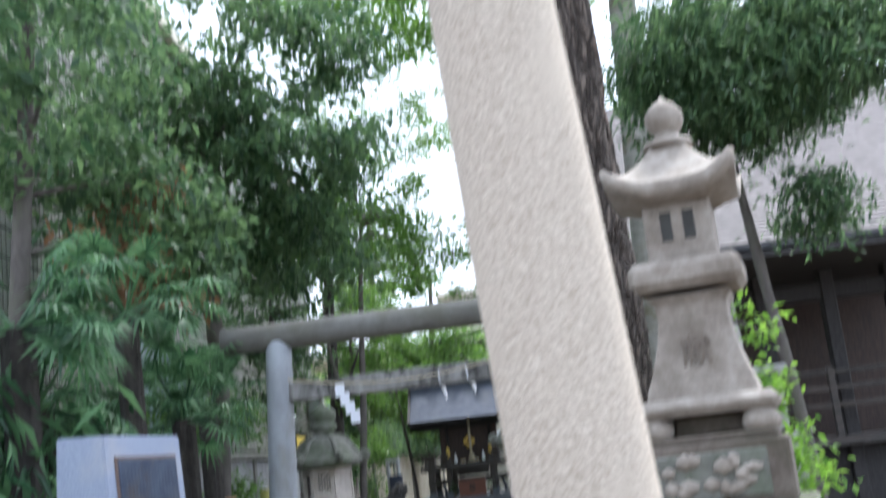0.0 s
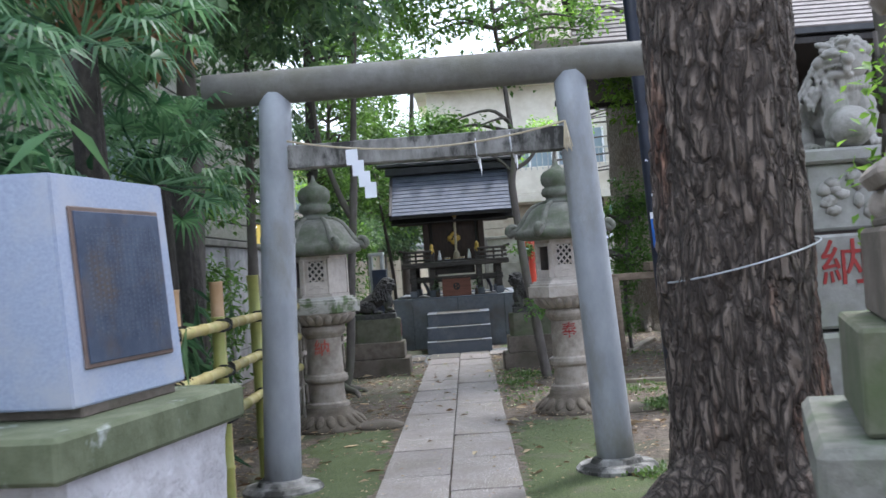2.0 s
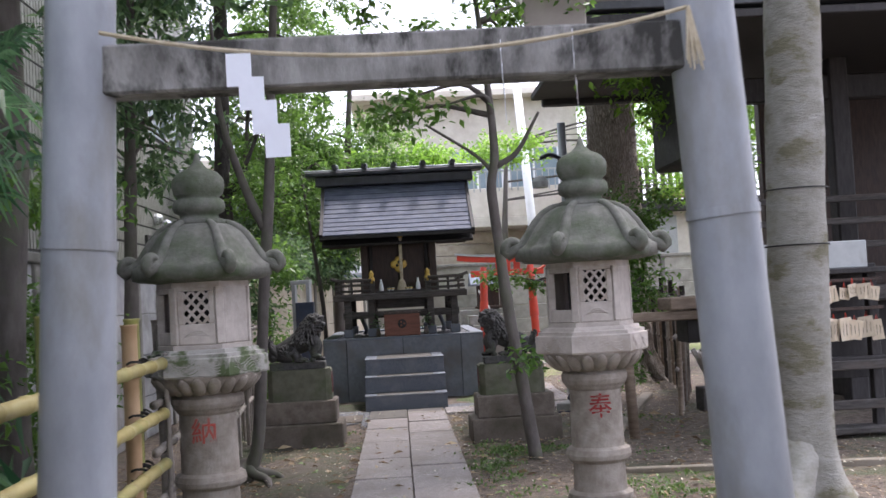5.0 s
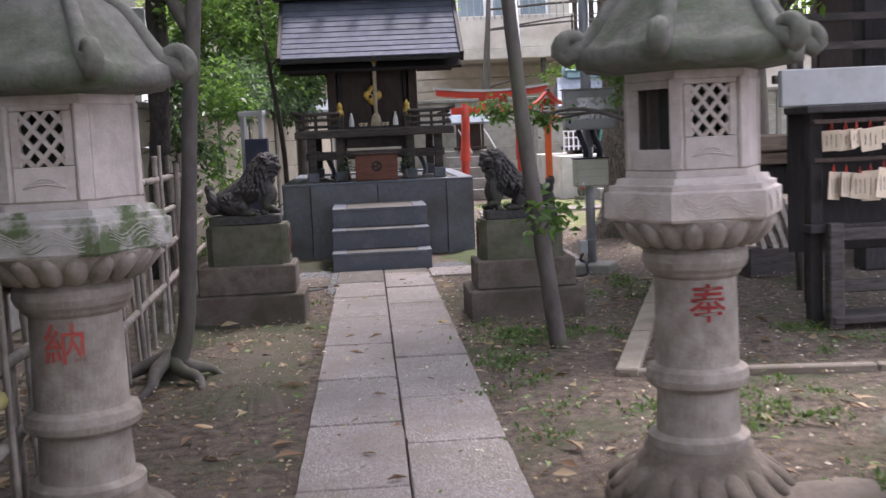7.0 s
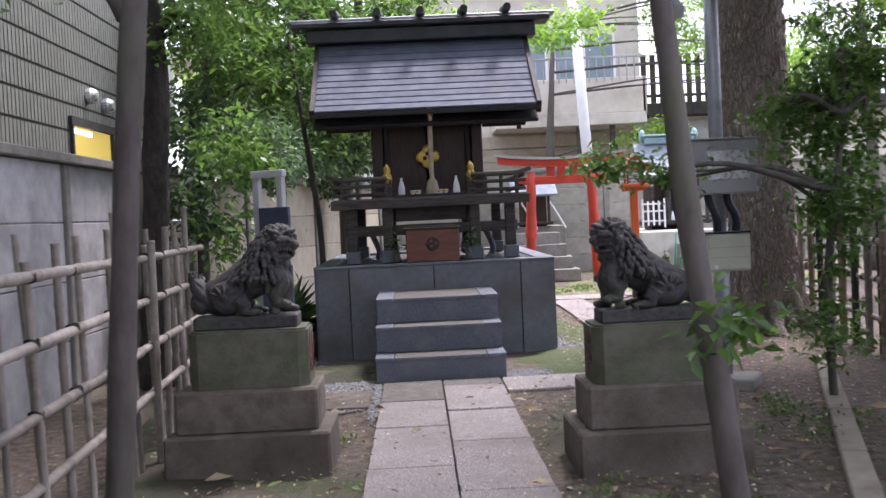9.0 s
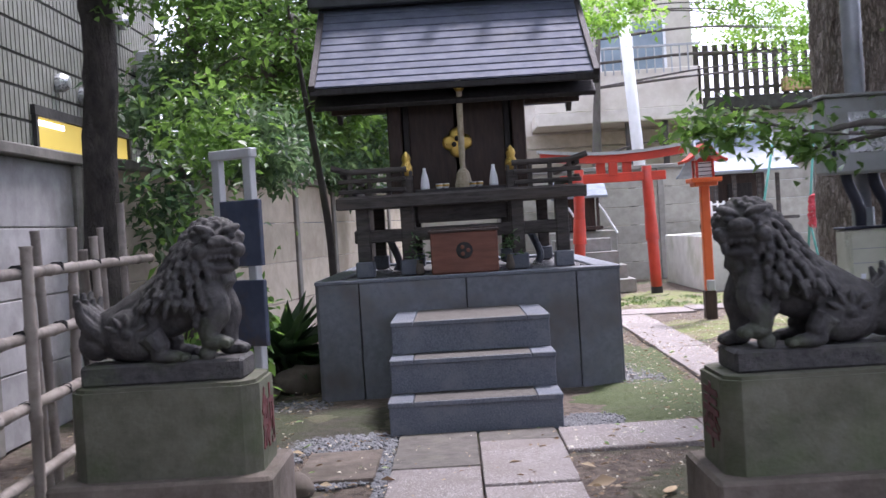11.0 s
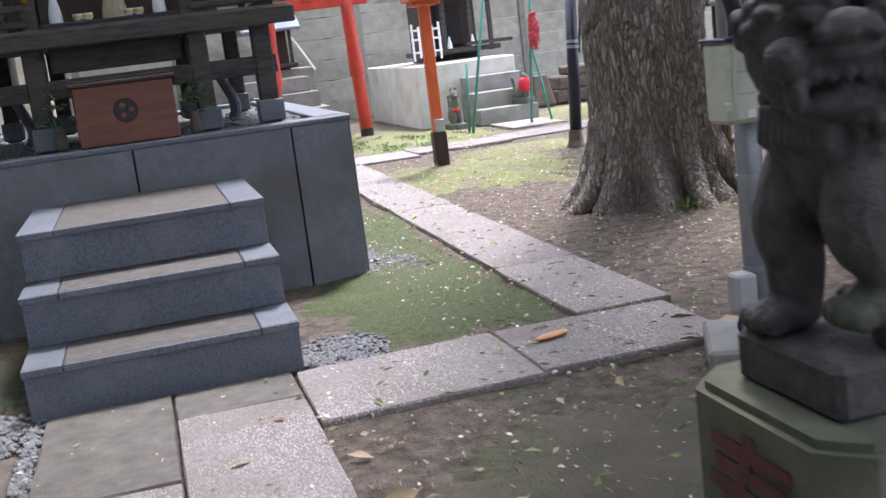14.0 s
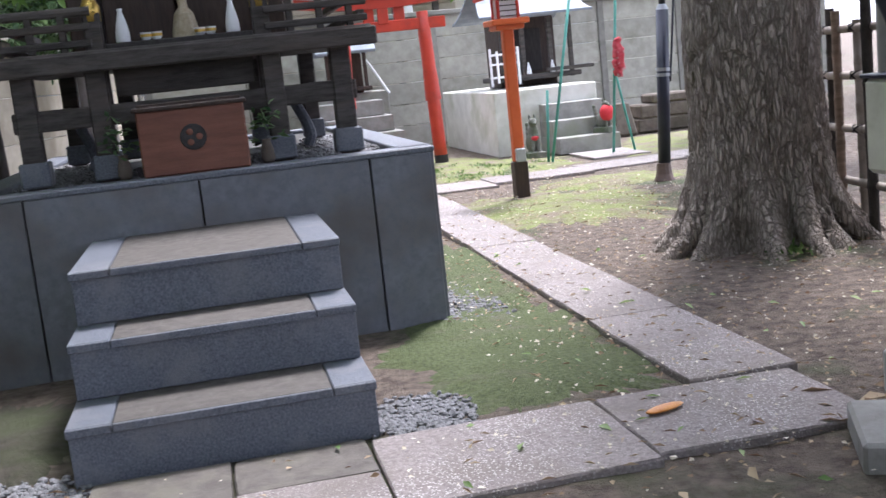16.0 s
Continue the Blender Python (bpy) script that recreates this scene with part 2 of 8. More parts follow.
def bark_mat(name, crack, plate, warm, scale=11.0, stretch=0.2, depth=0.05, width=0.12):
    """Long bark plates with dark cracks between them."""
    m = bpy.data.materials.new(name)
    m.use_nodes = True
    n, l = m.node_tree.nodes, m.node_tree.links
    p = n["Principled BSDF"]
    tc, mp = n.new("ShaderNodeTexCoord"), n.new("ShaderNodeMapping")
    mp.inputs["Scale"].default_value = (1, 1, stretch)
    l.new(tc.outputs["Object"], mp.inputs[0])
    wob = n.new("ShaderNodeTexNoise")
    wob.inputs["Scale"].default_value, wob.inputs["Detail"].default_value = 7, 5
    l.new(mp.outputs[0], wob.inputs["Vector"])
    mad = n.new("ShaderNodeVectorMath")
    mad.operation = "MULTIPLY_ADD"
    mad.inputs[1].default_value = (0.13, 0.13, 0.13)
    l.new(wob.outputs["Color"], mad.inputs[0])
    l.new(mp.outputs[0], mad.inputs[2])

    def furrow(sc, width):
        """Dark winding lines that fork and run up the trunk."""
        t = n.new("ShaderNodeTexNoise")
        t.inputs["Scale"].default_value, t.inputs["Detail"].default_value, t.inputs["Roughness"].default_value = sc, 3, 0.45
        l.new(mad.outputs[0], t.inputs["Vector"])
        d, ab, w = n.new("ShaderNodeMath"), n.new("ShaderNodeMath"), n.new("ShaderNodeMapRange")
        d.operation, ab.operation, d.inputs[1].default_value = "SUBTRACT", "ABSOLUTE", 0.5
        l.new(t.outputs["Fac"], d.inputs[0])
        l.new(d.outputs[0], ab.inputs[0])
        w.inputs[2].default_value = width
        l.new(ab.outputs[0], w.inputs[0])
        return w

    plates = n.new("ShaderNodeTexVoronoi")
    plates.feature = "DISTANCE_TO_EDGE"
    plates.inputs["Scale"].default_value, plates.inputs["Randomness"].default_value = scale, 1.0
    l.new(mad.outputs[0], plates.inputs["Vector"])
    r = n.new("ShaderNodeMapRange")
    r.inputs[2].default_value = width * 2.4
    l.new(plates.outputs["Distance"], r.inputs[0])
    rr = furrow(scale * 1.7, width * 0.8)
    both = n.new("ShaderNodeMath")
    both.operation = "MULTIPLY"
    soft = n.new("ShaderNodeMapRange")
    soft.inputs[3].default_value = 0.08
    l.new(r.outputs[0], soft.inputs[0])
    l.new(soft.outputs[0], both.inputs[0])
    soft2 = n.new("ShaderNodeMapRange")
    soft2.inputs[3].default_value = 0.35
    l.new(rr.outputs[0], soft2.inputs[0])
    l.new(soft2.outputs[0], both.inputs[1])
    fine = n.new("ShaderNodeTexNoise")
    fine.inputs["Scale"].default_value, fine.inputs["Detail"].default_value, fine.inputs["Roughness"].default_value = 34, 10, 0.7
    l.new(mp.outputs[0], fine.inputs["Vector"])
    big = n.new("ShaderNodeTexNoise")
    big.inputs["Scale"].default_value, big.inputs["Detail"].default_value = 3.0, 6
    l.new(mp.outputs[0], big.inputs["Vector"])
    br = n.new("ShaderNodeMapRange")
    br.inputs[1].default_value, br.inputs[2].default_value = 0.58, 0.7
    l.new(big.outputs["Fac"], br.inputs[0])

    def mix(f, a, b):
        x = n.new("ShaderNodeMix")
        x.data_type = "RGBA"
        l.new(f, x.inputs[0])
        for sock, q in ((x.inputs[6], a), (x.inputs[7], b)):
            if isinstance(q, tuple):
                sock.default_value = (*q, 1)
            else:
                l.new(q, sock)
        return x.outputs[2]

    col = mix(br.outputs[0], mix(fine.outputs["Fac"], tuple(c * 0.65 for c in plate), tuple(c * 1.25 for c in plate)), warm)
    l.new(mix(both.outputs[0], crack, col), p.inputs["Base Color"])
    h = n.new("ShaderNodeMath")
    h.operation = "MULTIPLY_ADD"
    h.inputs[1].default_value = 0.45
    l.new(fine.outputs["Fac"], h.inputs[0])
    l.new(both.outputs[0], h.inputs[2])
    b = n.new("ShaderNodeBump")
    b.inputs["Strength"].default_value, b.inputs["Distance"].default_value = 1.0, depth
    l.new(h.outputs[0], b.inputs["Height"])
    l.new(b.outputs[0], p.inputs["Normal"])
    p.inputs["Roughness"].default_value = 0.92
    return m


BARK1 = bark_mat("furrowed_bark", (0.026, 0.019, 0.015), (0.195, 0.156, 0.128), (0.30, 0.135, 0.08), 18, 0.23, 0.05, 0.09)
BARK2 = bark_mat("grey_brown_bark", (0.25, 0.207, 0.168), (0.55, 0.485, 0.41), (0.5, 0.41, 0.32), 34, 0.2, 0.04, 0.075)
PALEBARK = mat("pale_peeling_bark", (0.19, 0.185, 0.155), (0.32, 0.31, 0.285), 0.85, 5, 0.6, 28, c3=(0.14, 0.13, 0.085), s3=2.5, lo=0.5, hi=0.6, stretch=(1, 1, 2.2), depth=0.02)
SLIMBARK = mat("dark_slim_bark", (0.072, 0.062, 0.056), (0.125, 0.11, 0.10), 0.9, 9, 0.5, 40, c3=(0.10, 0.105, 0.07), s3=3, stretch=(1, 1, 0.4))
SHAGGY = mat("shaggy_dark_bark", (0.025, 0.022, 0.02), (0.07, 0.06, 0.052), 0.95, 12, 1.0, 26, depth=0.04, stretch=(1, 1, 0.5))
WALLGREY = mat("grey_panel_wall", (0.30, 0.30, 0.305), (0.42, 0.42, 0.425), 0.9, 5, 0.25, 60, c3=(0.19, 0.18, 0.165), s3=1.2, lo=0.5, hi=0.7)
WALLCREAM = mat("cream_panel_wall", (0.40, 0.355, 0.275), (0.50, 0.45, 0.36), 0.9, 5, 0.25, 60, c3=(0.33, 0.285, 0.21), s3=1.2, lo=0.5, hi=0.7)
WALLPOST = mat("concrete_post", (0.17, 0.165, 0.145), (0.26, 0.25, 0.225), 0.9, 6, 0.3, 50)
FACADE = mat("grey_tile_facade", (0.20, 0.205, 0.18), (0.265, 0.27, 0.24), 0.55, 5, 0.1, 60, c3=(0.22, 0.22, 0.195), s3=0.7, rand=0.05)
JOINT = mat("dark_joint", (0.035, 0.035, 0.033), (0.06, 0.06, 0.056), 0.9, 8, 0.2, 50)
STUCCO = mat("cream_stucco", (0.60, 0.56, 0.48), (0.70, 0.66, 0.58), 0.9, 4, 0.15, 60, c3=(0.52, 0.47, 0.39), s3=0.8, lo=0.5, hi=0.7)
WINGLASS = mat("blue_grey_glass", (0.20, 0.26, 0.30), (0.27, 0.33, 0.37), 0.15, 2, 0.02, 10)
WHITEPAINT = mat("white_paint", (0.74, 0.75, 0.76), (0.80, 0.81, 0.82), 0.5, 5, 0.05, 40)
METALGREY = mat("grey_painted_metal", (0.34, 0.36, 0.36), (0.42, 0.44, 0.44), 0.5, 6, 0.08, 50, c3=(0.28, 0.285, 0.27), s3=3)
METALCREAM = mat("cream_painted_metal", (0.50, 0.51, 0.41), (0.58, 0.59, 0.48), 0.5, 6, 0.08, 50, c3=(0.37, 0.37, 0.28), s3=3)
SILVER = mat("foil_label", (0.55, 0.57, 0.58), (0.68, 0.70, 0.71), 0.3, 14, 0.5, 20, metal=0.6)
GALV = mat("galvanised_pipe", (0.30, 0.32, 0.34), (0.40, 0.42, 0.44), 0.45, 8, 0.1, 50, metal=0.5)
NAVY = mat("navy_black_paint", (0.010, 0.013, 0.026), (0.020, 0.025, 0.045), 0.4, 6, 0.1, 50, rand=0.02)
BLUEPRINT = mat("blue_sticker", (0.03, 0.13, 0.52), (0.04, 0.16, 0.58), 0.4, 6, 0.02, 50)
GREENPOLE = mat("green_plastic", (0.05, 0.24, 0.19), (0.08, 0.32, 0.26), 0.4, 6, 0.05, 50)
STREAMER = mat("faded_red_white_cloth", (0.46, 0.03, 0.05), (0.56, 0.08, 0.09), 0.8, 8, 0.3, 60, c3=(0.62, 0.42, 0.42), s3=16, lo=0.56, hi=0.66)
REDCLOTH = mat("red_cloth", (0.50, 0.02, 0.03), (0.62, 0.04, 0.045), 0.8, 8, 0.3, 60)
BLACKWOOD = mat("blackened_wood", (0.016, 0.014, 0.014), (0.035, 0.031, 0.03), 0.7, 6, 0.3, 24, stretch=(5, 5, 1))
HALLROOF = mat("hall_roof_board", (0.15, 0.135, 0.132), (0.21, 0.19, 0.187), 0.88, 5, 0.1, 40, rand=0.06)
HALLVERGE = mat("pale_verge_board", (0.36, 0.315, 0.29), (0.43, 0.38, 0.35), 0.8, 3, 0.05, 40)
EMAWOOD = mat("pale_votive_wood", (0.55, 0.45, 0.32), (0.66, 0.57, 0.44), 0.7, 9, 0.1, 40, rand=0.2)
WHITECONC = mat("whitewashed_concrete", (0.55, 0.54, 0.49), (0.68, 0.67, 0.62), 0.85, 4, 0.25, 50, c3=(0.40, 0.42, 0.31), s3=1.4, lo=0.5, hi=0.72)
STEPCONC = mat("grey_concrete_step", (0.21, 0.205, 0.19), (0.33, 0.325, 0.305), 0.85, 6, 0.3, 60, c3=(0.24, 0.25, 0.20), s3=2)
COPPER = mat("pale_copper_roof", (0.19, 0.22, 0.26), (0.29, 0.33, 0.38), 0.7, 5, 0.1, 40, metal=0.0)
TEAL = mat("verdigris_ridge", (0.20, 0.33, 0.35), (0.27, 0.41, 0.43), 0.6, 5, 0.1, 40)
GRAVEL = mat("pale_gravel", (0.10, 0.104, 0.108), (0.27, 0.275, 0.285), 0.85, 50, 0.3, 80, rand=0)
LITTER = leaf_mat("fallen_leaf", (0.16, 0.09, 0.045), (0.46, 0.37, 0.23), 0.1, 0.7)
LEAF_DARK = leaf_mat("dark_glossy_leaf", (0.03, 0.072, 0.035), (0.115, 0.2, 0.085), 0.5, 0.42)
LEAF_MID = leaf_mat("green_leaf", (0.04, 0.10, 0.02), (0.11, 0.23, 0.045), 0.5, 0.35)
LEAF_LIGHT = leaf_mat("fresh_leaf", (0.08, 0.19, 0.025), (0.20, 0.38, 0.06), 0.6, 0.4)
LEAF_PALM = leaf_mat("palm_leaf", (0.022, 0.066, 0.034), (0.115, 0.235, 0.108), 0.45, 0.42)
LEAF_WEED = leaf_mat("weed_leaf", (0.05, 0.10, 0.025), (0.11, 0.19, 0.05), 0.35, 0.5)
LEAF_BROWN = leaf_mat("withered_leaf", (0.14, 0.075, 0.035), (0.26, 0.15, 0.07), 0.3, 0.7)
YELLOWROOM = glow_mat("lit_yellow_room", (0.62, 0.47, 0.09), 0.3)
LAMPGLOW = glow_mat("room_ceiling_lamp", (1.0, 0.97, 0.9), 2.5)

# ---- builders ----


def part(name, bm, material, parent=None, label="", smooth=False):
    me = bpy.data.meshes.new(name)
    bm.normal_update()
    bm.to_mesh(me)
    bm.free()
    if smooth:
        me.polygons.foreach_set("use_smooth", [True] * len(me.polygons))
    me.materials.append(material)
    ob = new(name, me)
    ob.parent = parent
    if label:
        tagged(ob, label)
    return ob


def thing(name, label, category, at=(0, 0, 0), turn=0, group="", kind=""):
    ob = new(name)
    ob.empty_display_size = 0.1
    ob.matrix_world = pose(*at, 0, 0, turn)
    return tagged(ob, label, category, group, kind)


def box(c, s, bevel=0.006, bm=None, rot=None, taper=1.0):
    """A block of size s round c, bevelled; taper shrinks its top."""
    bm = bm or bmesh.new()
    r = bmesh.ops.create_cube(bm, size=1)
    for v in r["verts"]:
        k = taper if v.co.z > 0 else 1
        v.co = Vector((v.co.x * s[0] * k, v.co.y * s[1] * k, v.co.z * s[2]))
    if bevel:
        es = list({e for v in r["verts"] for e in v.link_edges})
        out = bmesh.ops.bevel(bm, geom=es, offset=bevel, segments=1, affect="EDGES")
        vs = list({v for f in out["faces"] for v in f.verts} | {v for v in r["verts"] if v.is_valid})
    else:
        vs = r["verts"]
    m = Matrix.Translation(c) @ (rot or Matrix())
    bmesh.ops.transform(bm, matrix=m, verts=vs)
    return bm


def lathe(profile, n=32, bm=None, c=(0, 0, 0), wobble=0.0):
    """Turns (radius, height) pairs round the z axis."""
    bm = bm or bmesh.new()
    rings = []
    for r, z in profile:
        rings.append([bm.verts.new((c[0] + r * math.cos(a), c[1] + r * math.sin(a), c[2] + z)) for a in (2 * math.pi * (i + 0.5) / n for i in range(n))])
    for a, b in zip(rings, rings[1:]):
        for i in range(n):
            j = (i + 1) % n
            bm.faces.new((a[i], a[j], b[j], b[i]))
    bm.faces.new(rings[0][::-1])
    bm.faces.new(rings[-1])
    return bm


def tube(points, radii, n=10, bm=None, rough=0.0, freq=6.0, flute=0.0):
    """A limb through the points, with a radius at each; rough pushes its skin in and out."""
    bm = bm or bmesh.new()
    pts = [Vector(p) for p in points]
    if not isinstance(radii, (list, tuple)):
        radii = [radii] * len(pts)
    rings, ref = [], None
    for k, p in enumerate(pts):
        d = (pts[min(k + 1, len(pts) - 1)] - pts[max(k - 1, 0)]).normalized()
        if ref is None:
            ref = Vector((1, 0, 0)) if abs(d.x) < 0.8 else Vector((0, 1, 0))
        u = (ref - d * ref.dot(d)).normalized()
        ref = u
        w = d.cross(u)
        ring = []
        for i in range(n):
            a = 2 * math.pi * i / n
            o = u * math.cos(a) + w * math.sin(a)
            r = radii[k]
            if rough:
                q = p + o * r
                r *= 1 + rough * noise.fractal(Vector((q.x * freq, q.y * freq, q.z * freq * 0.3)), 0.8, 2.0, 4)
            if flute:
                q = p + o * r
                wv = 0.5 * noise.noise_vector(q * 6)
                f = min(abs(noise.noise(Vector((q.x * 8, q.y * 8, q.z * 2.0)) + wv)) * 1.5, 0.34) + min(abs(noise.noise(Vector((q.x * 19, q.y * 19, q.z * 5)) + wv)) * 0.8, 0.14)
                f += 0.1 * noise.fractal(Vector((q.x * 30, q.y * 30, q.z * 16)), 0.7, 2.0, 3)
                r += flute * (f - 0.28)
            ring.append(bm.verts.new(p + o * r))
        rings.append(ring)
    for a, b in zip(rings, rings[1:]):
        for i in range(n):
            j = (i + 1) % n
            bm.faces.new((a[i], a[j], b[j], b[i]))
    bm.faces.new(rings[0][::-1])
    bm.faces.new(rings[-1])
    return bm


def smooth_path(points, steps):
    """Points spread along a smooth line through the given ones."""
    p = [Vector(q) for q in points]
    p = [2 * p[0] - p[1]] + p + [2 * p[-1] - p[-2]]
    out = []
    for i in range(1, len(p) - 2):
        for k in range(steps):
            t = k / steps
            a, b, c, d = p[i - 1:i + 3]
            out.append(0.5 * ((2 * b) + (c - a) * t + (2 * a - 5 * b + 4 * c - d) * t * t + (3 * b - a - 3 * c + d) * t ** 3))
    return out + [p[-2]]


def ball(c, r, bm=None, sub=2, rot=None):
    bm = bm or bmesh.new()
    o = bmesh.ops.create_icosphere(bm, subdivisions=sub, radius=1)
    r = r if isinstance(r, (tuple, list)) else (r, r, r)
    bmesh.ops.transform(bm, matrix=Matrix.Translation(c) @ (rot or Matrix()) @ Matrix.Diagonal((*r, 1)), verts=o["verts"])
    return bm


def leaf_cloud(name, centres, size, aspect, material, parent=None, droop=0.3, spread=1.0, seed=1, tags=None):
    """Folded leaves at the given places, each with a turn of its own."""
    g = np.random.default_rng(seed)
    c = np.asarray(centres, dtype=float)
    k = len(c)
    az, el = g.uniform(0, 2 * np.pi, k), g.normal(-droop, 0.45 * spread, k)
    d = np.stack((np.cos(az) * np.cos(el), np.sin(az) * np.cos(el), np.sin(el)), 1)
    up = np.stack((g.normal(0, 0.5, k), g.normal(0, 0.5, k), np.ones(k)), 1)
    w = np.cross(d, up)
    w /= np.linalg.norm(w, axis=1)[:, None] + 1e-9
    nrm = np.cross(w, d)
    s = size * g.uniform(0.6, 1.25, k)[:, None]
    a = c
    tip = c + d * s - nrm * s * 0.12
    m = c + d * s * 0.45
    left, right = m + w * s * aspect / 2 + nrm * s * 0.06, m - w * s * aspect / 2 + nrm * s * 0.06
    v = np.stack((a, left, tip, right), 1).reshape(-1, 3)
    i = np.arange(k)[:, None] * 4
    f = np.concatenate((i + [0, 1, 2], i + [0, 2, 3]), 1).reshape(-1, 3)
    me = bpy.data.meshes.new(name)
    me.vertices.add(len(v))
    me.vertices.foreach_set("co", v.ravel())
    me.loops.add(f.size)
    me.loops.foreach_set("vertex_index", f.ravel().astype(np.int32))
    me.polygons.add(len(f))
    me.polygons.foreach_set("loop_start", np.arange(0, f.size, 3, dtype=np.int32))
    me.update(calc_edges=True)
    me.materials.append(material)
    ob = new(name, me)
    ob.parent = parent
    return ob


def clumps(ellipsoids, seed, flat=0.75):
    """Clump centres spread unevenly through ellipsoids (centre, radii, count)."""
    g = np.random.default_rng(seed)
    out = []
    for c, r, k in ellipsoids:
        p = g.normal(0, 1, (k, 3))
        p /= np.linalg.norm(p, axis=1)[:, None]
        p *= g.uniform(0.25, 1.0, (k, 1)) ** 0.6
        out.append(np.asarray(c) + p * np.asarray(r))
    return np.concatenate(out)


def foliage(centres, per, rad, seed, flat=0.6):
    g = np.random.default_rng(seed)
    k = len(centres)
    rr = rad * g.uniform(0.5, 1.4, (k, 1, 1))
    p = g.normal(0, 0.5, (k, per, 3)) * rr * np.array((1, 1, flat))
    return (centres[:, None, :] + p).reshape(-1, 3)


def tree(name, label, trunk, radii, crown, leaf, bark, size=0.09, aspect=0.45, per=60, rad=0.3, seed=1, rough=0.15, sides=12, twigs=14, flute=0.0, steps=6, droop=0.3, extra=()):
    """A tapered trunk with limbs to its clumps and a crown of single leaves."""
    base = Vector(trunk[0])
    t = thing(name, label, "tree", base)
    local = [Vector(p) - base for p in trunk]
    path = smooth_path(local, steps)
    rr = list(np.interp(np.linspace(0, len(radii) - 1, len(path)), range(len(radii)), radii))
    part("trunk", tube(path, rr, sides, rough=rough, flute=flute), bark, t, smooth=True)
    for e in extra:
        q = smooth_path([Vector(p) - base for p in e[0]], 5)
        part("limb", tube(q, list(np.linspace(e[1], e[2], len(q))), 8, rough=0.1), bark, t, smooth=True)
    if crown:
        cs = clumps([(Vector(c) - base, r, k) for c, r, k in crown], seed)
        g = random.Random(seed)
        bm = bmesh.new()
        for c in g.sample(list(map(tuple, cs)), min(twigs, len(cs))):
            c = Vector(c)
            start = min(path[len(path) // 3:], key=lambda p: (p - c).length + max(0, p.z - c.z) * 1.5)
            mid = (start + c) / 2 + Vector((g.uniform(-.15, .15), g.uniform(-.15, .15), 0.12))
            q = smooth_path([start, mid, c], 4)
            tube(q, list(np.linspace(0.03, 0.008, len(q))), 5, bm)
        tagged(part("branchwork", bm, bark, t, smooth=True), kind="stuff")
        leaf_cloud("crown", foliage(cs, per, rad, seed + 5), size, aspect, leaf, t, droop, seed=seed + 9)
    return t


def glyph(text, size, depth=0.004, bold=0.0009):
    """The mesh of one written character, upright in the x-z plane, facing -y."""
    cu = bpy.data.curves.new("glyph", "FONT")
    cu.offset = bold
    cu.body, cu.size, cu.extrude, cu.align_x, cu.align_y = text, size, depth, "CENTER", "CENTER"
    ob = bpy.data.objects.new("glyph", cu)
    scene.collection.objects.link(ob)
    me = bpy.data.meshes.new_from_object(ob.evaluated_get(bpy.context.evaluated_depsgraph_get()))
    bpy.data.objects.remove(ob)
    bm = bmesh.new()
    bm.from_mesh(me)
    bpy.data.meshes.remove(me)
    bmesh.ops.transform(bm, matrix=pose(0, 0, 0, 90), verts=bm.verts)
    return bm

# ---- ground and paving ----
gx = sorted(set([-400, -120, -40, -15, -9] + list(np.linspace(-6, 8, 71)) + [11, 16, 40, 120, 400]))
gy = sorted(set([-400, -120, -30, -8, -2] + list(np.linspace(0, 36, 145)) + [40, 60, 150, 400, 900]))
bm = bmesh.new()
grid = []
for y in gy:
    row = []
    for x in gx:
        z = 0.016 * noise.fractal(Vector((x * 0.9, y * 0.9, 0)), 0.8, 2, 4) - 0.004
        row.append(bm.verts.new((x, y, z)))
    grid.append(row)
for a, b in zip(grid, grid[1:]):
    for i in range(len(gx) - 1):
        bm.faces.new((a[i], a[i + 1], b[i + 1], b[i]))
ground = part("ground", bm, SOIL, smooth=True)
tagged(ground, "damp brown earth with thin green moss patches", "ground", kind="structure")


def slab_piece(name, x0, x1, y0, y1, parent, material, top=0.025, g=None):
    g = g or random
    bm = bmesh.new()
    z = top + g.uniform(-0.004, 0.004)
    sx, sy = g.uniform(-0.005, 0.005), g.uniform(-0.003, 0.003)
    c = Vector(((x0 + x1) / 2, (y0 + y1) / 2, z))
    corners = ((x0, y0), (x1, y0), (x1, y1), (x0, y1))
    edge = []
    for (xa, ya), (xb, yb) in zip(corners, corners[1:] + corners[:1]):
        for i in range(7):
            u = i / 7
            p = Vector((xa + (xb - xa) * u, ya + (yb - ya) * u, 0))
            p += 0.005 * noise.noise_vector(p * 11 + Vector((x0 * 3, y0 * 3, 0)))
            if i == 0:
                p += (Vector((c.x, c.y, 0)) - p).normalized() * g.choice((0.0, 0.002, 0.004, 0.012))
            edge.append(p)
    tilt = lambda p: z + sx * (p.x - c.x) * 2 + sy * (p.y - c.y) * 2
    low = [bm.verts.new((p.x, p.y, -0.05)) for p in edge]
    rim = [bm.verts.new((p.x, p.y, tilt(p) - 0.008)) for p in edge]
    up = []
    for p in edge:
        q = p + (Vector((c.x, c.y, 0)) - p).normalized() * g.uniform(0.003, 0.008)
        up.append(bm.verts.new((q.x, q.y, tilt(q))))
    n = len(edge)
    for a, b in ((low, rim), (rim, up)):
        for i in range(n):
            k = (i + 1) % n
            bm.faces.new((a[i], a[k], b[k], b[i]))
    bm.faces.new(up)
    return part(name, bm, material, parent)


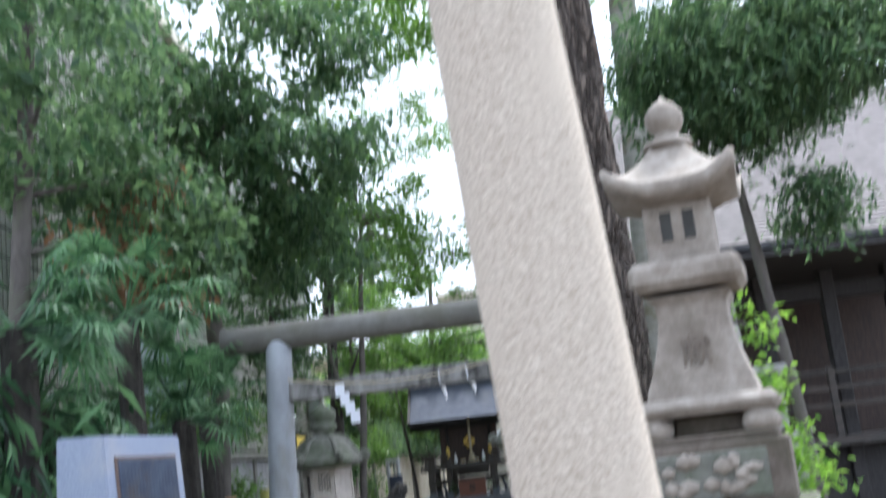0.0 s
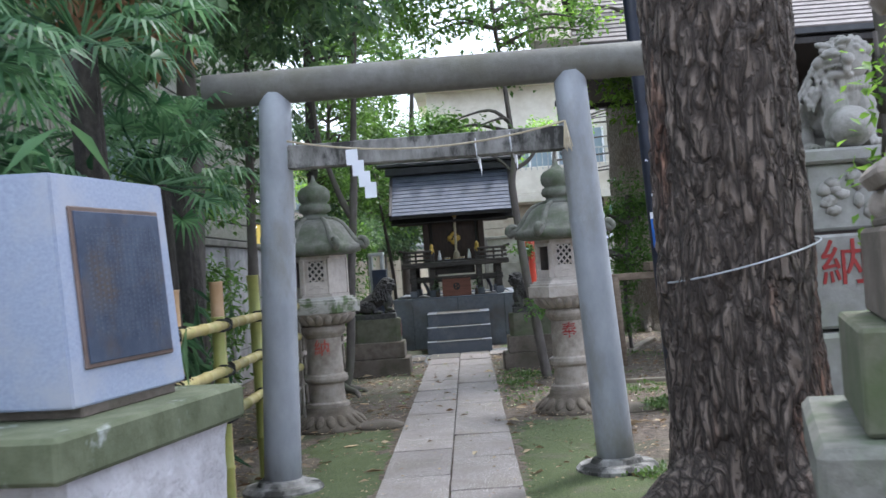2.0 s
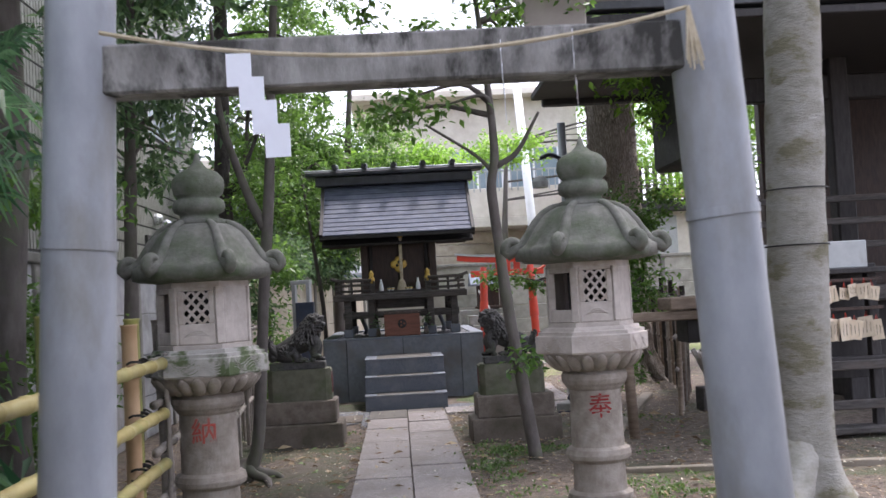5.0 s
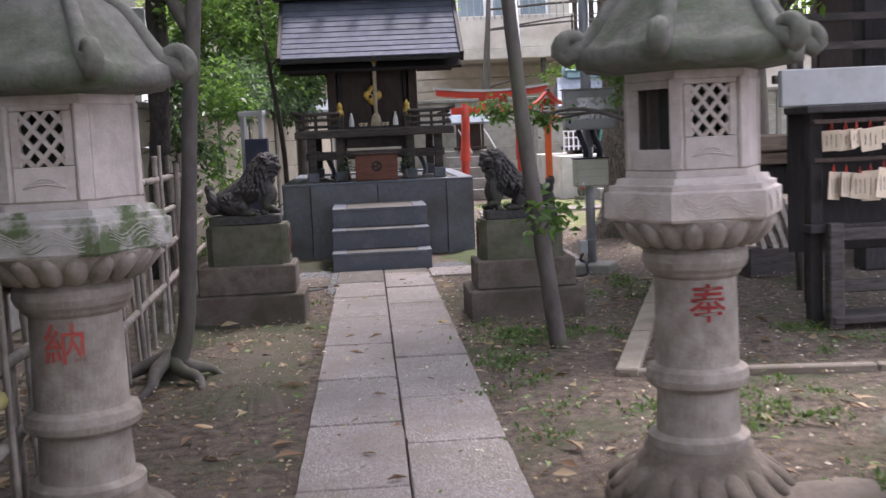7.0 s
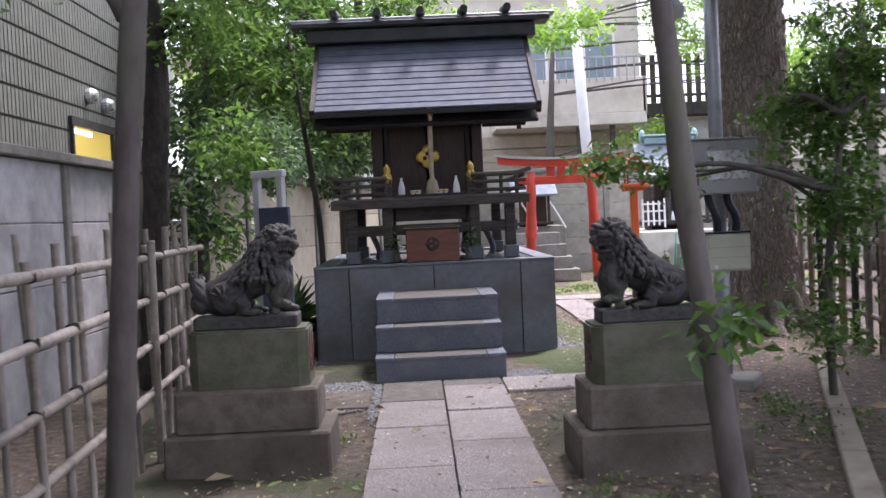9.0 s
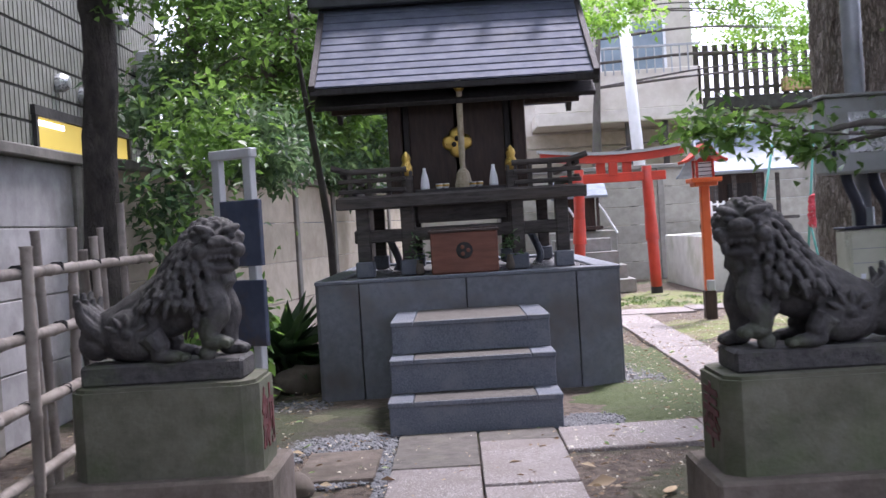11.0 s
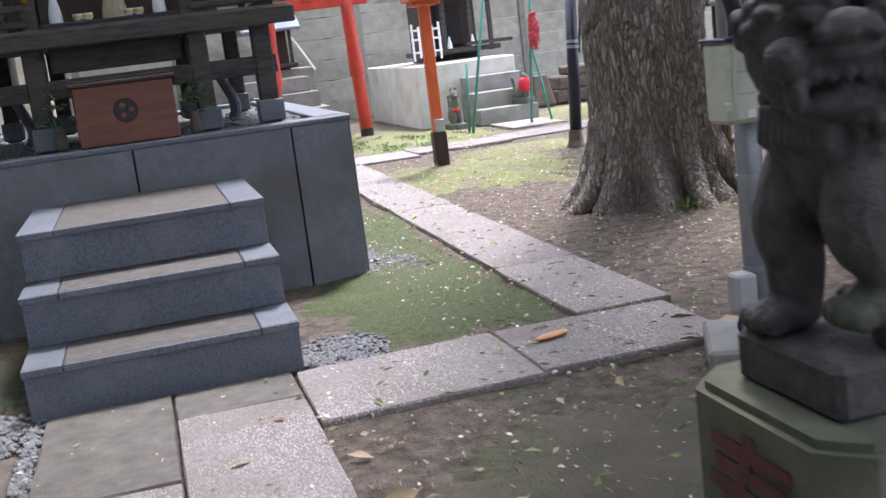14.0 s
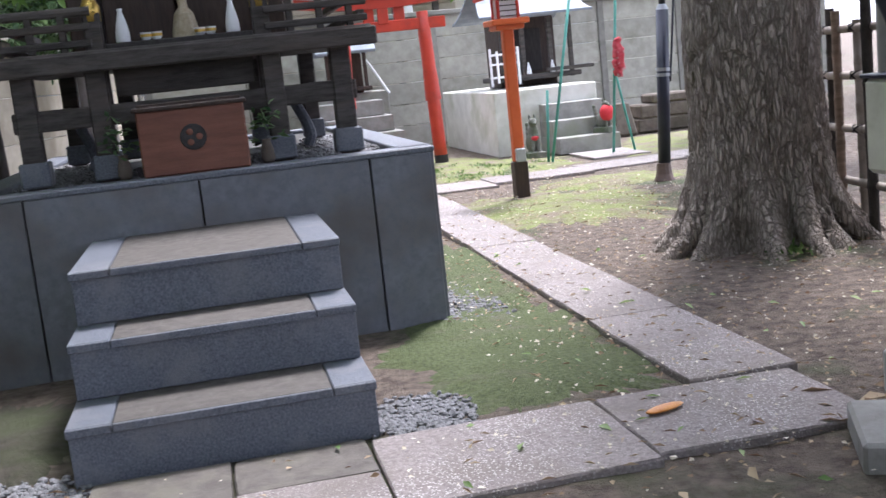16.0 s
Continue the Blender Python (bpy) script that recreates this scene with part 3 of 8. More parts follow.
PG = random.Random(4)
pavement = thing("pavement", "pale worn stone slabs laid in two rows along the approach", "path", kind="structure")
for x0, x1, joints in ((-1.085, -0.634, (0.4, 1.5, 2.6, 3.7, 4.75, 5.75, 6.75, 7.75, 8.75, 9.76, 10.78, 11.8, 12.82, 13.79, 14.79, 15.81, 16.9, 17.99, 18.9, 19.83)), (-0.626, -0.175, (0.2, 1.2, 2.3, 3.3, 4.2, 5.2, 6.2, 7.2, 8.2, 9.23, 10.38, 11.4, 12.4, 13.4, 14.26, 15.3, 16.38, 17.5, 18.47, 19.5, 19.83))):
    for y, y1 in zip(joints, joints[1:]):
        slab_piece("paving_slab", x0, x1, y, y1 - 0.007, pavement, PAVING_DARK if y1 > 19.8 else PAVING, g=PG)
side_path = thing("pavement", "single row of pale stone slabs turning towards the side shrine", "path", kind="structure")
for x0, x1, y0, y1 in ((-0.165, 0.64, 19.17, 19.8), (0.65, 1.42, 19.22, 19.81)):
    slab_piece("paving_slab", x0, x1, y0, y1, side_path, PAVING, g=PG)
y = 19.83
for ln in (1.1, 1.15, 1.2, 1.1, 1.2, 1.1):
    k = (y - 19.83) * 0.012
    slab_piece("paving_slab", 1.03 + k, 1.47 + k, y, y + ln - 0.012, side_path, PAVING, g=PG)
    y += ln
for x0, x1, y0, y1 in ((1.15, 2.2, 26.75, 27.5), (2.21, 3.3, 26.95, 27.6), (3.31, 4.4, 27.1, 27.75), (4.41, 5.6, 27.25, 27.9), (3.75, 4.45, 28.2, 29.1)):
    slab_piece("paving_slab", x0, x1, y0, y1, side_path, PAVING, g=PG)
old_slab = slab_piece("stepping_slab", -1.56, -1.16, 18.75, 19.45, None, OLDSTONE, 0.025, PG)
tagged(old_slab, "single dark square stone slab beside the approach", "paving")


def kerb_line(p, q, w=0.13, h=0.05):
    d = Vector((q[0] - p[0], q[1] - p[1], 0))
    n = max(1, round(d.length / 1.2))
    t = thing("kerb", "low earth-stained stone kerb edging the bare ground", "kerb", kind="structure")
    for i in range(n):
        c = Vector((*p, 0)) + d * (i + 0.5) / n
        part("kerb_stone", box((c.x, c.y, h / 2 - 0.02), (d.length / n - 0.01, w, h + 0.04), 0.008, rot=Matrix.Rotation(math.atan2(d.y, d.x), 4, "Z")), KERB, t)


kerb_line((0.64, 14.5), (2.42, 19.9))
kerb_line((0.6, 14.55), (3.4, 14.15), 0.08, 0.035)

# ---- boundary walls ----


def panel_wall(name, label, p, q, material, height=1.86, rows=4, bay=1.6):
    """Precast panels between posts, with a cap."""
    d = Vector((q[0] - p[0], q[1] - p[1], 0))
    n = max(1, round(d.length / bay))
    w = thing(name, label, "wall", (*p, 0), math.degrees(math.atan2(d.y, d.x)), kind="structure")
    L = d.length / n
    for i in range(n + 1):
        part("post", box((i * L, 0, height / 2), (0.12, 0.13, height), 0.01), WALLPOST, w)
    for i in range(n):
        for k in range(rows):
            h = height / rows
            part("panel", box(((i + 0.5) * L, 0, (k + 0.5) * h), (L - 0.12, 0.06, h - 0.008), 0.006), material, w)
    part("cap", box((d.length / 2, 0, height + 0.04), (d.length + 0.1, 0.2, 0.08), 0.01), WALLPOST, w)
    return w


panel_wall("wall_west", "grey precast concrete panel wall with a darker cap", (-3.72, 2.0), (-3.55, 21.6), WALLGREY)
panel_wall("wall_north_west", "cream precast panel wall with dark posts", (-3.5, 21.9), (-1.55, 33.2), WALLCREAM)
panel_wall("wall_north", "weathered grey-brown precast panel wall behind the side shrine", (-1.4, 33.6), (11.0, 35.2), BACKWALL, 2.1, 6)

# ---- buildings around ----


def facade_left():
    b = thing("apartment_building", "grey building clad in narrow vertical tiles with dark courses", "building", (-4.7, 11.0, 0))
    L, H = 17.6, 9.0
    part("wall", box((-2.5, L / 2, H / 2), (5.0, L, H), 0.02), JOINT, b, "dark backing behind the tiles")
    holes = ((12.9, 15.9, 2.0, 2.55), (13.3, 16.0, 4.4, 5.3), (4.0, 6.5, 2.4, 3.6))
    bm = bmesh.new()
    rh, tw = 0.31, 0.105
    for k in range(2, int(H / rh)):
        for j in range(int(L / tw)):
            y, z = (j + 0.5) * tw, (k + 0.5) * rh
            if any(a < y < c and e < z < f for a, c, e, f in holes):
                continue
            x = 0.012
            vs = [bm.verts.new((x, y + sy * (tw / 2 - 0.012), z + sz * (rh / 2 - 0.016))) for sy, sz in ((-1, -1), (1, -1), (1, 1), (-1, 1))]
            bk = [bm.verts.new((0.001, v.co.y, v.co.z)) for v in vs]
            bm.faces.new(vs)
            for i in range(4):
                m = (i + 1) % 4
                bm.faces.new((bk[i], bk[m], vs[m], vs[i]))
    tagged(part("tiles", bm, FACADE, b, "grey-green narrow facing tiles"), kind="stuff")
    for a, c, e, f in holes[:1]:
        win = part("window", box((0.0, (a + c) / 2, (e + f) / 2), (0.03, c - a, f - e), 0), YELLOWROOM, b, "window into a lit yellow room")
        part("ceiling_strip", box((0.022, a + 0.45, f - 0.06), (0.012, 0.7, 0.05), 0.003), LAMPGLOW, win, "glowing strip lamp")
        for y in (a, (a + c) / 2 + 0.15, c):
            part("mullion", box((0.03, y, (e + f) / 2), (0.05, 0.06, f - e), 0.004), JOINT, win)
        part("lintel", box((0.03, (a + c) / 2, f + 0.05), (0.06, c - a + 0.1, 0.1), 0.004), JOINT, win)
    a, c, e, f = holes[1]
    win = part("window", box((0.0, (a + c) / 2, (e + f) / 2), (0.03, c - a, f - e), 0), WINGLASS, b, "blue-grey glazed window")
    for y in (a, (a + c) / 2, c):
        part("window_frame", box((0.03, y, (e + f) / 2), (0.05, 0.05, f - e), 0.004), METALGREY, win)
    a, c, e, f = holes[2]
    part("window", box((0.0, (a + c) / 2, (e + f) / 2), (0.03, c - a, f - e), 0), WINGLASS, b, "dark glazed window")
    for y, z in ((13.6, 2.95), (15.9, 4.0), (14.3, 2.9)):
        v = part("vent_hood", lathe([(0.0, 0), (0.09, 0.0), (0.1, 0.06), (0.06, 0.13), (0.0, 0.14)], 14), SILVER, b, "round steel vent hood")
        v.matrix_local = pose(0.02, y, z, 0, 90, 0)
    part("air_conditioner", box((0.22, 16.6, 3.35), (0.32, 0.5, 0.75), 0.02), METALGREY, b, "grey wall-hung air conditioner")
    part("parapet", box((0.03, L / 2, H), (0.2, L, 0.25), 0.02), STUCCO, b)


facade_left()


def house_back():
    b = thing("house", "cream stucco house with balconies and lapped siding", "house", (0, 38.5, 0))
    part("wall", box((1.8, 3, 3.6), (6.4, 6, 7.2), 0.02), STUCCO, b)
    for k in range(9):
        part("siding_board", box((1.9, -0.05, 0.4 + k * 0.33), (5.6, 0.06, 0.31), 0.008, rot=Matrix.Rotation(0.05, 4, "X")), WALLCREAM, b)
    part("balcony_floor", box((3.0, -0.75, 3.4), (3.6, 1.6, 0.28), 0.02), STUCCO, b, "cream balcony slab")
    part("balcony_wall", box((3.0, -1.5, 3.95), (3.6, 0.1, 0.85), 0.02), STUCCO, b, "cream balcony parapet")
    part("balcony_wall", box((4.76, -0.75, 3.95), (0.1, 1.6, 0.85), 0.02), STUCCO, b, "cream balcony parapet")
    for i in range(19):
        part("baluster", box((1.3 + i * 0.18, -1.56, 4.55), (0.03, 0.03, 0.55), 0.003), METALGREY, b)
    part("handrail", box((3.0, -1.56, 4.85), (3.6, 0.05, 0.05), 0.005), METALGREY, b)
    for x in (1.9, 3.6):
        w = part("window", box((x, -0.04, 4.8), (1.5, 0.05, 1.7), 0.005), WINGLASS, b, "tall sliding balcony window")
        for dx in (-0.75, 0, 0.75):
            part("window_frame", box((x + dx, -0.08, 4.8), (0.06, 0.05, 1.75), 0.004), WHITEPAINT, w)
    for x in (4.0, 3.2):
        part("column", box((x, -1.35, 1.65), (0.12, 0.12, 3.3), 0.01), OLDWOOD, b)
    part("roof", box((1.8, 2.8, 7.3), (7.2, 7.0, 0.2), 0.02), STUCCO, b)
    part("awning", box((-0.9, -0.8, 2.3), (2.2, 1.0, 0.08), 0.01, rot=Matrix.Rotation(0.35, 4, "X")), METALGREY, b, "pale corrugated lean-to roof")
    part("awning", box((-0.8, -0.9, 1.75), (2.4, 0.9, 0.08), 0.01, rot=Matrix.Rotation(0.3, 4, "X")), METALGREY, b, "pale corrugated lean-to roof")
    c = thing("house", "cream building with a roof terrace behind a slatted fence", "house", (9.5, 41, 0))
    part("wall", box((0, 3, 2.0), (8.4, 5, 4.0), 0.02), STUCCO, c)
    part("terrace_edge", box((0, 0.2, 3.9), (8.6, 0.8, 0.35), 0.02), JOINT, c)
    for i in range(34):
        part("fence_slat", box((-4.1 + i * 0.25, 0.1, 4.75), (0.15, 0.03, 1.35), 0.004), OLDWOOD, c)
    for z in (4.3, 5.2):
        part("fence_rail", box((0, 0.14, z), (8.5, 0.05, 0.08), 0.004), OLDWOOD, c)
    part("planter", box((-1.2, -0.1, 4.3), (1.1, 0.35, 0.35), 0.02), BAMBOO_T, c, "brown planter box")
    part("siding", box((-2.5, 0.42, 2.0), (3.2, 0.1, 3.2), 0.01), METALGREY, c)
    d = thing("apartment_building", "pale distant block rising behind the trees", "building", (-3.5, 46, 0))
    part("wall", box((0, 3, 3.1), (9, 6, 6.2), 0.02), STUCCO, d)
    for i in range(4):
        for k in range(2):
            w = part("window", box((-3.2 + i * 2.1, -0.02, 2.0 + k * 2.7), (1.2, 0.06, 1.2), 0.004), WINGLASS, d)
            part("sill", box((-3.2 + i * 2.1, -0.08, 1.35 + k * 2.7), (1.3, 0.14, 0.07), 0.004), METALGREY, w)
    part("cornice", box((0, -0.1, 6.2), (9.3, 6.4, 0.3), 0.02), STUCCO, d)
    p = thing("pole", "tall slim white steel pole standing beyond the wall", "pole", (3.25, 35.9, 0))
    part("shaft", tube([(0.06, 0, 0), (-0.35, 0, 7.5)], [0.13, 0.11], 14), WHITEPAINT, p, smooth=True)


house_back()


def hall():
    h = thing("worship_hall", "dark timber shrine hall with a broad boarded roof", "building", (0, 16, 0))
    # roof slope in lapped boards, rising away from the eave
    n = 58
    for i in range(n):
        y, z = i * 0.125, 4.06 + i * 0.078
        part("roof_board", box((4.4 + 0.02 * i, y, z), (6.7 - 0.01 * i, 0.15, 0.028), 0.004, rot=Matrix.Rotation(0.45, 4, "X")), HALLROOF, h)
    part("verge", box((0.86, 3.4, 6.08), (0.55, 8.4, 0.09), 0.02, rot=Matrix.Rotation(0.558, 4, "X")), HALLVERGE, h, "pale pinkish verge board")
    part("verge_end", box((0.86, -0.25, 3.86), (0.56, 0.06, 0.42), 0.015), HALLVERGE, h, "pale pinkish verge board")
    part("roof_edge", box((4.4, 0.02, 3.985), (6.9, 0.16, 0.09), 0.01), DARKROOF, h)
    part("soffit", box((4.5, 1.9, 3.86), (6.7, 3.9, 0.08), 0.01), BLACKWOOD, h)
    part("gable_wall", box((4.5, 3.9, 4.9), (6.4, 0.2, 2.3), 0.02), BLACKWOOD, h)
    part("back_wall", box((6.6, 4.6, 2.0), (4.6, 0.2, 4.0), 0.02), DARKWOOD, h)
    for x in (3.75, 4.35, 5.4, 6.4, 7.6):
        part("column", box((x, 2.1, 2.0), (0.22, 0.22, 4.0), 0.02), BLACKWOOD, h)
    part("beam", box((5.3, 2.1, 3.5), (5.0, 0.16, 0.28), 0.02), BLACKWOOD, h)
    part("veranda", box((5.9, 2.9, 1.18), (4.2, 2.6, 0.14), 0.02), OLDWOOD, h)
    part("underfloor", box((6.2, 3.2, 0.55), (3.6, 2.2, 1.1), 0.02), BLACKWOOD, h)
    for z in (1.72, 1.98, 2.22):
        part("rail", box((5.0, 1.66, z), (4.6, 0.07, 0.07), 0.008), OLDWOOD, h)
    for x in (2.9, 3.9, 5.1, 6.3):
        part("rail_post", box((x, 1.66, 1.75), (0.1, 0.1, 1.1), 0.008), OLDWOOD, h)
    part("eave_bracket", box((2.35, 0.9, 3.2), (0.5, 1.2, 1.25), 0.03), BLACKWOOD, h, "dark hanging gable ornament")


hall()

# ---- first torii: beige granite ----


def first_torii():
    t = thing("torii_gate", "beige bush-hammered granite torii gate over the approach", "torii", (0, 2.6, 0))
    for s in (1, -1):
        cx = -0.55
        foot, top = s * 0.935, s * 0.72
        pts = [(cx + foot + (top - foot) * k / 12, 0, 3.6 * k / 12) for k in range(13)]
        part("pillar", tube(pts, list(np.linspace(0.127, 0.092, 13)), 40, rough=0.012, freq=30), BEIGE, t, smooth=True)
        part("foot", lathe([(0.2, 0), (0.2, 0.06), (0.16, 0.1), (0.13, 0.11)], 32, c=(cx + foot, 0, 0)), BEIGE, t)
    part("tie_beam", box((-0.55, 0, 2.78), (2.5, 0.12, 0.2), 0.01), BEIGE, t)
    part("lintel", box((-0.55, 0, 3.62), (3.3, 0.22, 0.2), 0.015), BEIGE, t)


first_torii()

# ---- second torii: grey painted ----


def second_torii():
    t = thing("torii_gate", "grey-painted torii with stained concrete tie beam and paper streamers", "torii", (0, 9.62, 0))
    for foot, top in ((-1.72, -1.60), (0.45, 0.325)):
        pts = [(foot + (top - foot) * k / 10, 0, 0.04 + 2.56 * k / 10) for k in range(11)]
        p = part("pillar", tube(pts, list(np.linspace(0.122, 0.105, 11)), 36), TORII, t, smooth=True)
        part("collar", tube([(foot + (top - foot) * 0.62, 0, 1.63), (foot + (top - foot) * 0.64, 0, 1.66)], 0.1165, 36), TORII, p)
        part("foot", lathe([(0.26, -0.02), (0.265, 0.035), (0.24, 0.06), (0.17, 0.065), (0.155, 0.09), (0.12, 0.1)], 36, c=(foot, 0, 0)), NUKI, p, "weathered concrete footing")
    pts = [(-2.06 + 2.92 * k / 14, 0, 2.645 + 0.012 * k / 14) for k in range(15)]
    part("lintel", tube(pts, 0.112, 36), TORII_TOP, t, "grey round lintel with brown moss stains", smooth=True)
    part("tie_beam", box((-0.62, 0, 2.175), (1.86, 0.13, 0.155), 0.008), NUKI, t, "black-stained concrete tie beam")


second_torii()


def sacred_rope():
    t = thing("sacred_rope", "thin straw rope with zigzag paper streamers slung across the gate", "rope", (0, 9.5, 0))
    pts = [(-1.52 + 1.78 * k / 24, -0.02, 2.27 - 0.42 * (k / 24) * (1 - k / 24)) for k in range(25)]
    part("cord", tube(pts, 0.007, 6), ROPE, t)
    bm = bmesh.new()
    for i in range(9):
        tube([(0.26, -0.03, 2.27), (0.27 + 0.012 * (i - 4) * 0.6, -0.05 + 0.008 * (i % 3), 2.1 - 0.01 * (i % 4))], [0.006, 0.003], 5, bm)
    part("tassel", bm, ROPE, t)
    for x, yaw in ((-1.13, 0.0), (-0.32, 84.0), (-0.10, 80.0)):
        z0 = 2.27 - 0.42 * ((x + 1.52) / 1.78) * (1 - (x + 1.52) / 1.78)
        bm = bmesh.new()
        for k in range(4):
            box((0.035 + 0.052 * k, -0.002 * k, -0.055 - k * 0.062), (0.075, 0.002, 0.1), 0, bm, rot=Matrix.Rotation(-0.25, 4, "Y"))
        o = part("paper_streamer", bm, PAPER, t, "white folded zigzag paper")
        o.matrix_local = pose(x, -0.03, z0, 0, 14 if yaw == 0 else -25, yaw)


sacred_rope()

# ---- monument ----


def monument():
    t = thing("stone_monument", "blue-grey granite block with an inscribed bronze plate", "monument", (-1.68, 6.06, 0), -11)
    bm = bmesh.new()
    v = [bm.verts.new(p) for p in ((-0.13, -0.36, 1.06), (0.17, -0.36, 1.06), (0.17, 0.36, 1.06), (-0.13, 0.36, 1.06), (-0.11, -0.35, 1.76), (0.13, -0.35, 1.75), (0.13, 0.35, 1.75), (-0.11, 0.35, 1.76))]
    for f in ((3, 2, 1, 0), (4, 5, 6, 7), (0, 1, 5, 4), (1, 2, 6, 5), (2, 3, 7, 6), (3, 0, 4, 7)):
        bm.faces.new([v[i] for i in f])
    bmesh.ops.bevel(bm, geom=list(bm.edges), offset=0.006, segments=2, affect="EDGES")
    part("block", bm, MONUMENT, t)
    lean = Matrix.Rotation(-0.057, 4, "Y")
    rim = box((0.153, 0, 1.41), (0.012, 0.56, 0.49), 0.004, rot=lean)
    part("rim", rim, RUSTEDGE, t, "brown rusted plate rim")
    plate = part("plate", box((0.159, 0, 1.41), (0.012, 0.53, 0.46), 0.002, rot=lean), BRONZE, t, "dark bronze inscription plate")
    bm = bmesh.new()
    g = random.Random(3)
    for c in range(15):
        y = 0.22 - c * 0.031
        z = 1.59 if c else 1.56
        while z > 1.22 + g.uniform(0, 0.05):
            h = g.uniform(0.008, 0.014)
            box((0.1662 - (z - 1.41) * 0.057, y, z), (0.001, 0.009, h * 0.7), 0, bm, rot=lean)
            z -= h + 0.006
    tagged(part("inscription", bm, WORNBRONZE, plate, "rows of small raised characters"), kind="stuff")
    part("bolster", box((0.02, 0, 1.045), (0.28, 0.6, 0.04), 0.006), OLDSTONE, t)
    part("slab", box((0.03, -0.09, 0.965), (0.58, 1.22, 0.125), 0.014), GREENSLAB, t, "moss-green stone slab with pale lichen")
    bm = bmesh.new()
    bmesh.ops.create_cube(bm, size=1)
    bmesh.ops.subdivide_edges(bm, edges=list(bm.edges), cuts=14, use_grid_fill=True)
    for q in bm.verts:
        q.co = Vector((q.co.x * 0.5 + 0.02, q.co.y * 1.05 - 0.06, q.co.z * 0.92 + 0.44))
        k = 0.045 * noise.fractal(q.co * 3.5, 0.7, 2, 5)
        if q.co.z < 0.88:
            q.co += Vector((q.co.x, q.co.y, 0)).normalized() * k
    part("rock_base", bm, WHITEROCK, t, "rough white-stained rock base")


monument()

# ---- bamboo fence ----


def cane(bm, a, b, r, knots=0.28):
    """One bamboo cane with raised nodes."""
    a, b = Vector(a), Vector(b)
    L = (b - a).length
    n = max(2, round(L / knots))
    pts, rad = [], []
    for i in range(n):
        for f, k in ((0.02, 1.12), (0.06, 0.98), (0.5, 0.95), (0.94, 0.98), (0.98, 1.12)):
            pts.append(a.lerp(b, (i + f) / n))
            rad.append(r * k)
    return tube(pts, rad, 9, bm)


def ties(t, p, r):
    bm = bmesh.new()
    for s in (1, -1):
        for k in range(2):
            q = [Vector(p) + Vector((math.cos(a) * r * 1.1, math.sin(a) * r * 1.1, s * math.sin(a) * r * 0.7 + k * 0.006)) for a in np.linspace(0, 2 * math.pi, 11)]
            tube(q, 0.0035, 5, bm)
    part("twine", bm, TWINE, t, "black twine knot")


def near_fence():
    t = thing("bamboo_fence", "bamboo fence of fresh yellow and green canes tied with black twine", "fence")
    for x, y, z, m in ((-2.08, 5.0, 1.36, BAMBOO_T), (-2.02, 5.95, 1.35, BAMBOO_T), (-1.97, 8.0, 1.4, BAMBOO_T), (-1.99, 8.25, 1.38, BAMBOO_T), (-1.95, 9.1, 1.41, BAMBOO_T), (-1.93, 9.0, 1.2, BAMBOO_G), (-1.95, 10.23, 1.44, BAMBOO_G), (-2.05, 11.84, 1.37, BAMBOO_T), (-2.08, 12.02, 1.4, BAMBOO_G)):
        part("post", cane(None, (x, y, 0), (x, y, z), 0.042), m, t, smooth=True)
        for rz in (1.14, 0.87, 0.6):
            ties(t, (x + 0.03, y, rz), 0.05)
    for z in (1.14, 0.87, 0.6):
        for y0, y1, x0, x1 in ((2.6, 6.1, -2.2, -1.98), (6.0, 9.2, -1.98, -1.91), (9.05, 12.2, -1.91, -1.97)):
            part("rail", cane(None, (x0, y0, z), (x1, y1, z), 0.032), BAMBOO_Y, t, smooth=True)
    return t


near_fence()


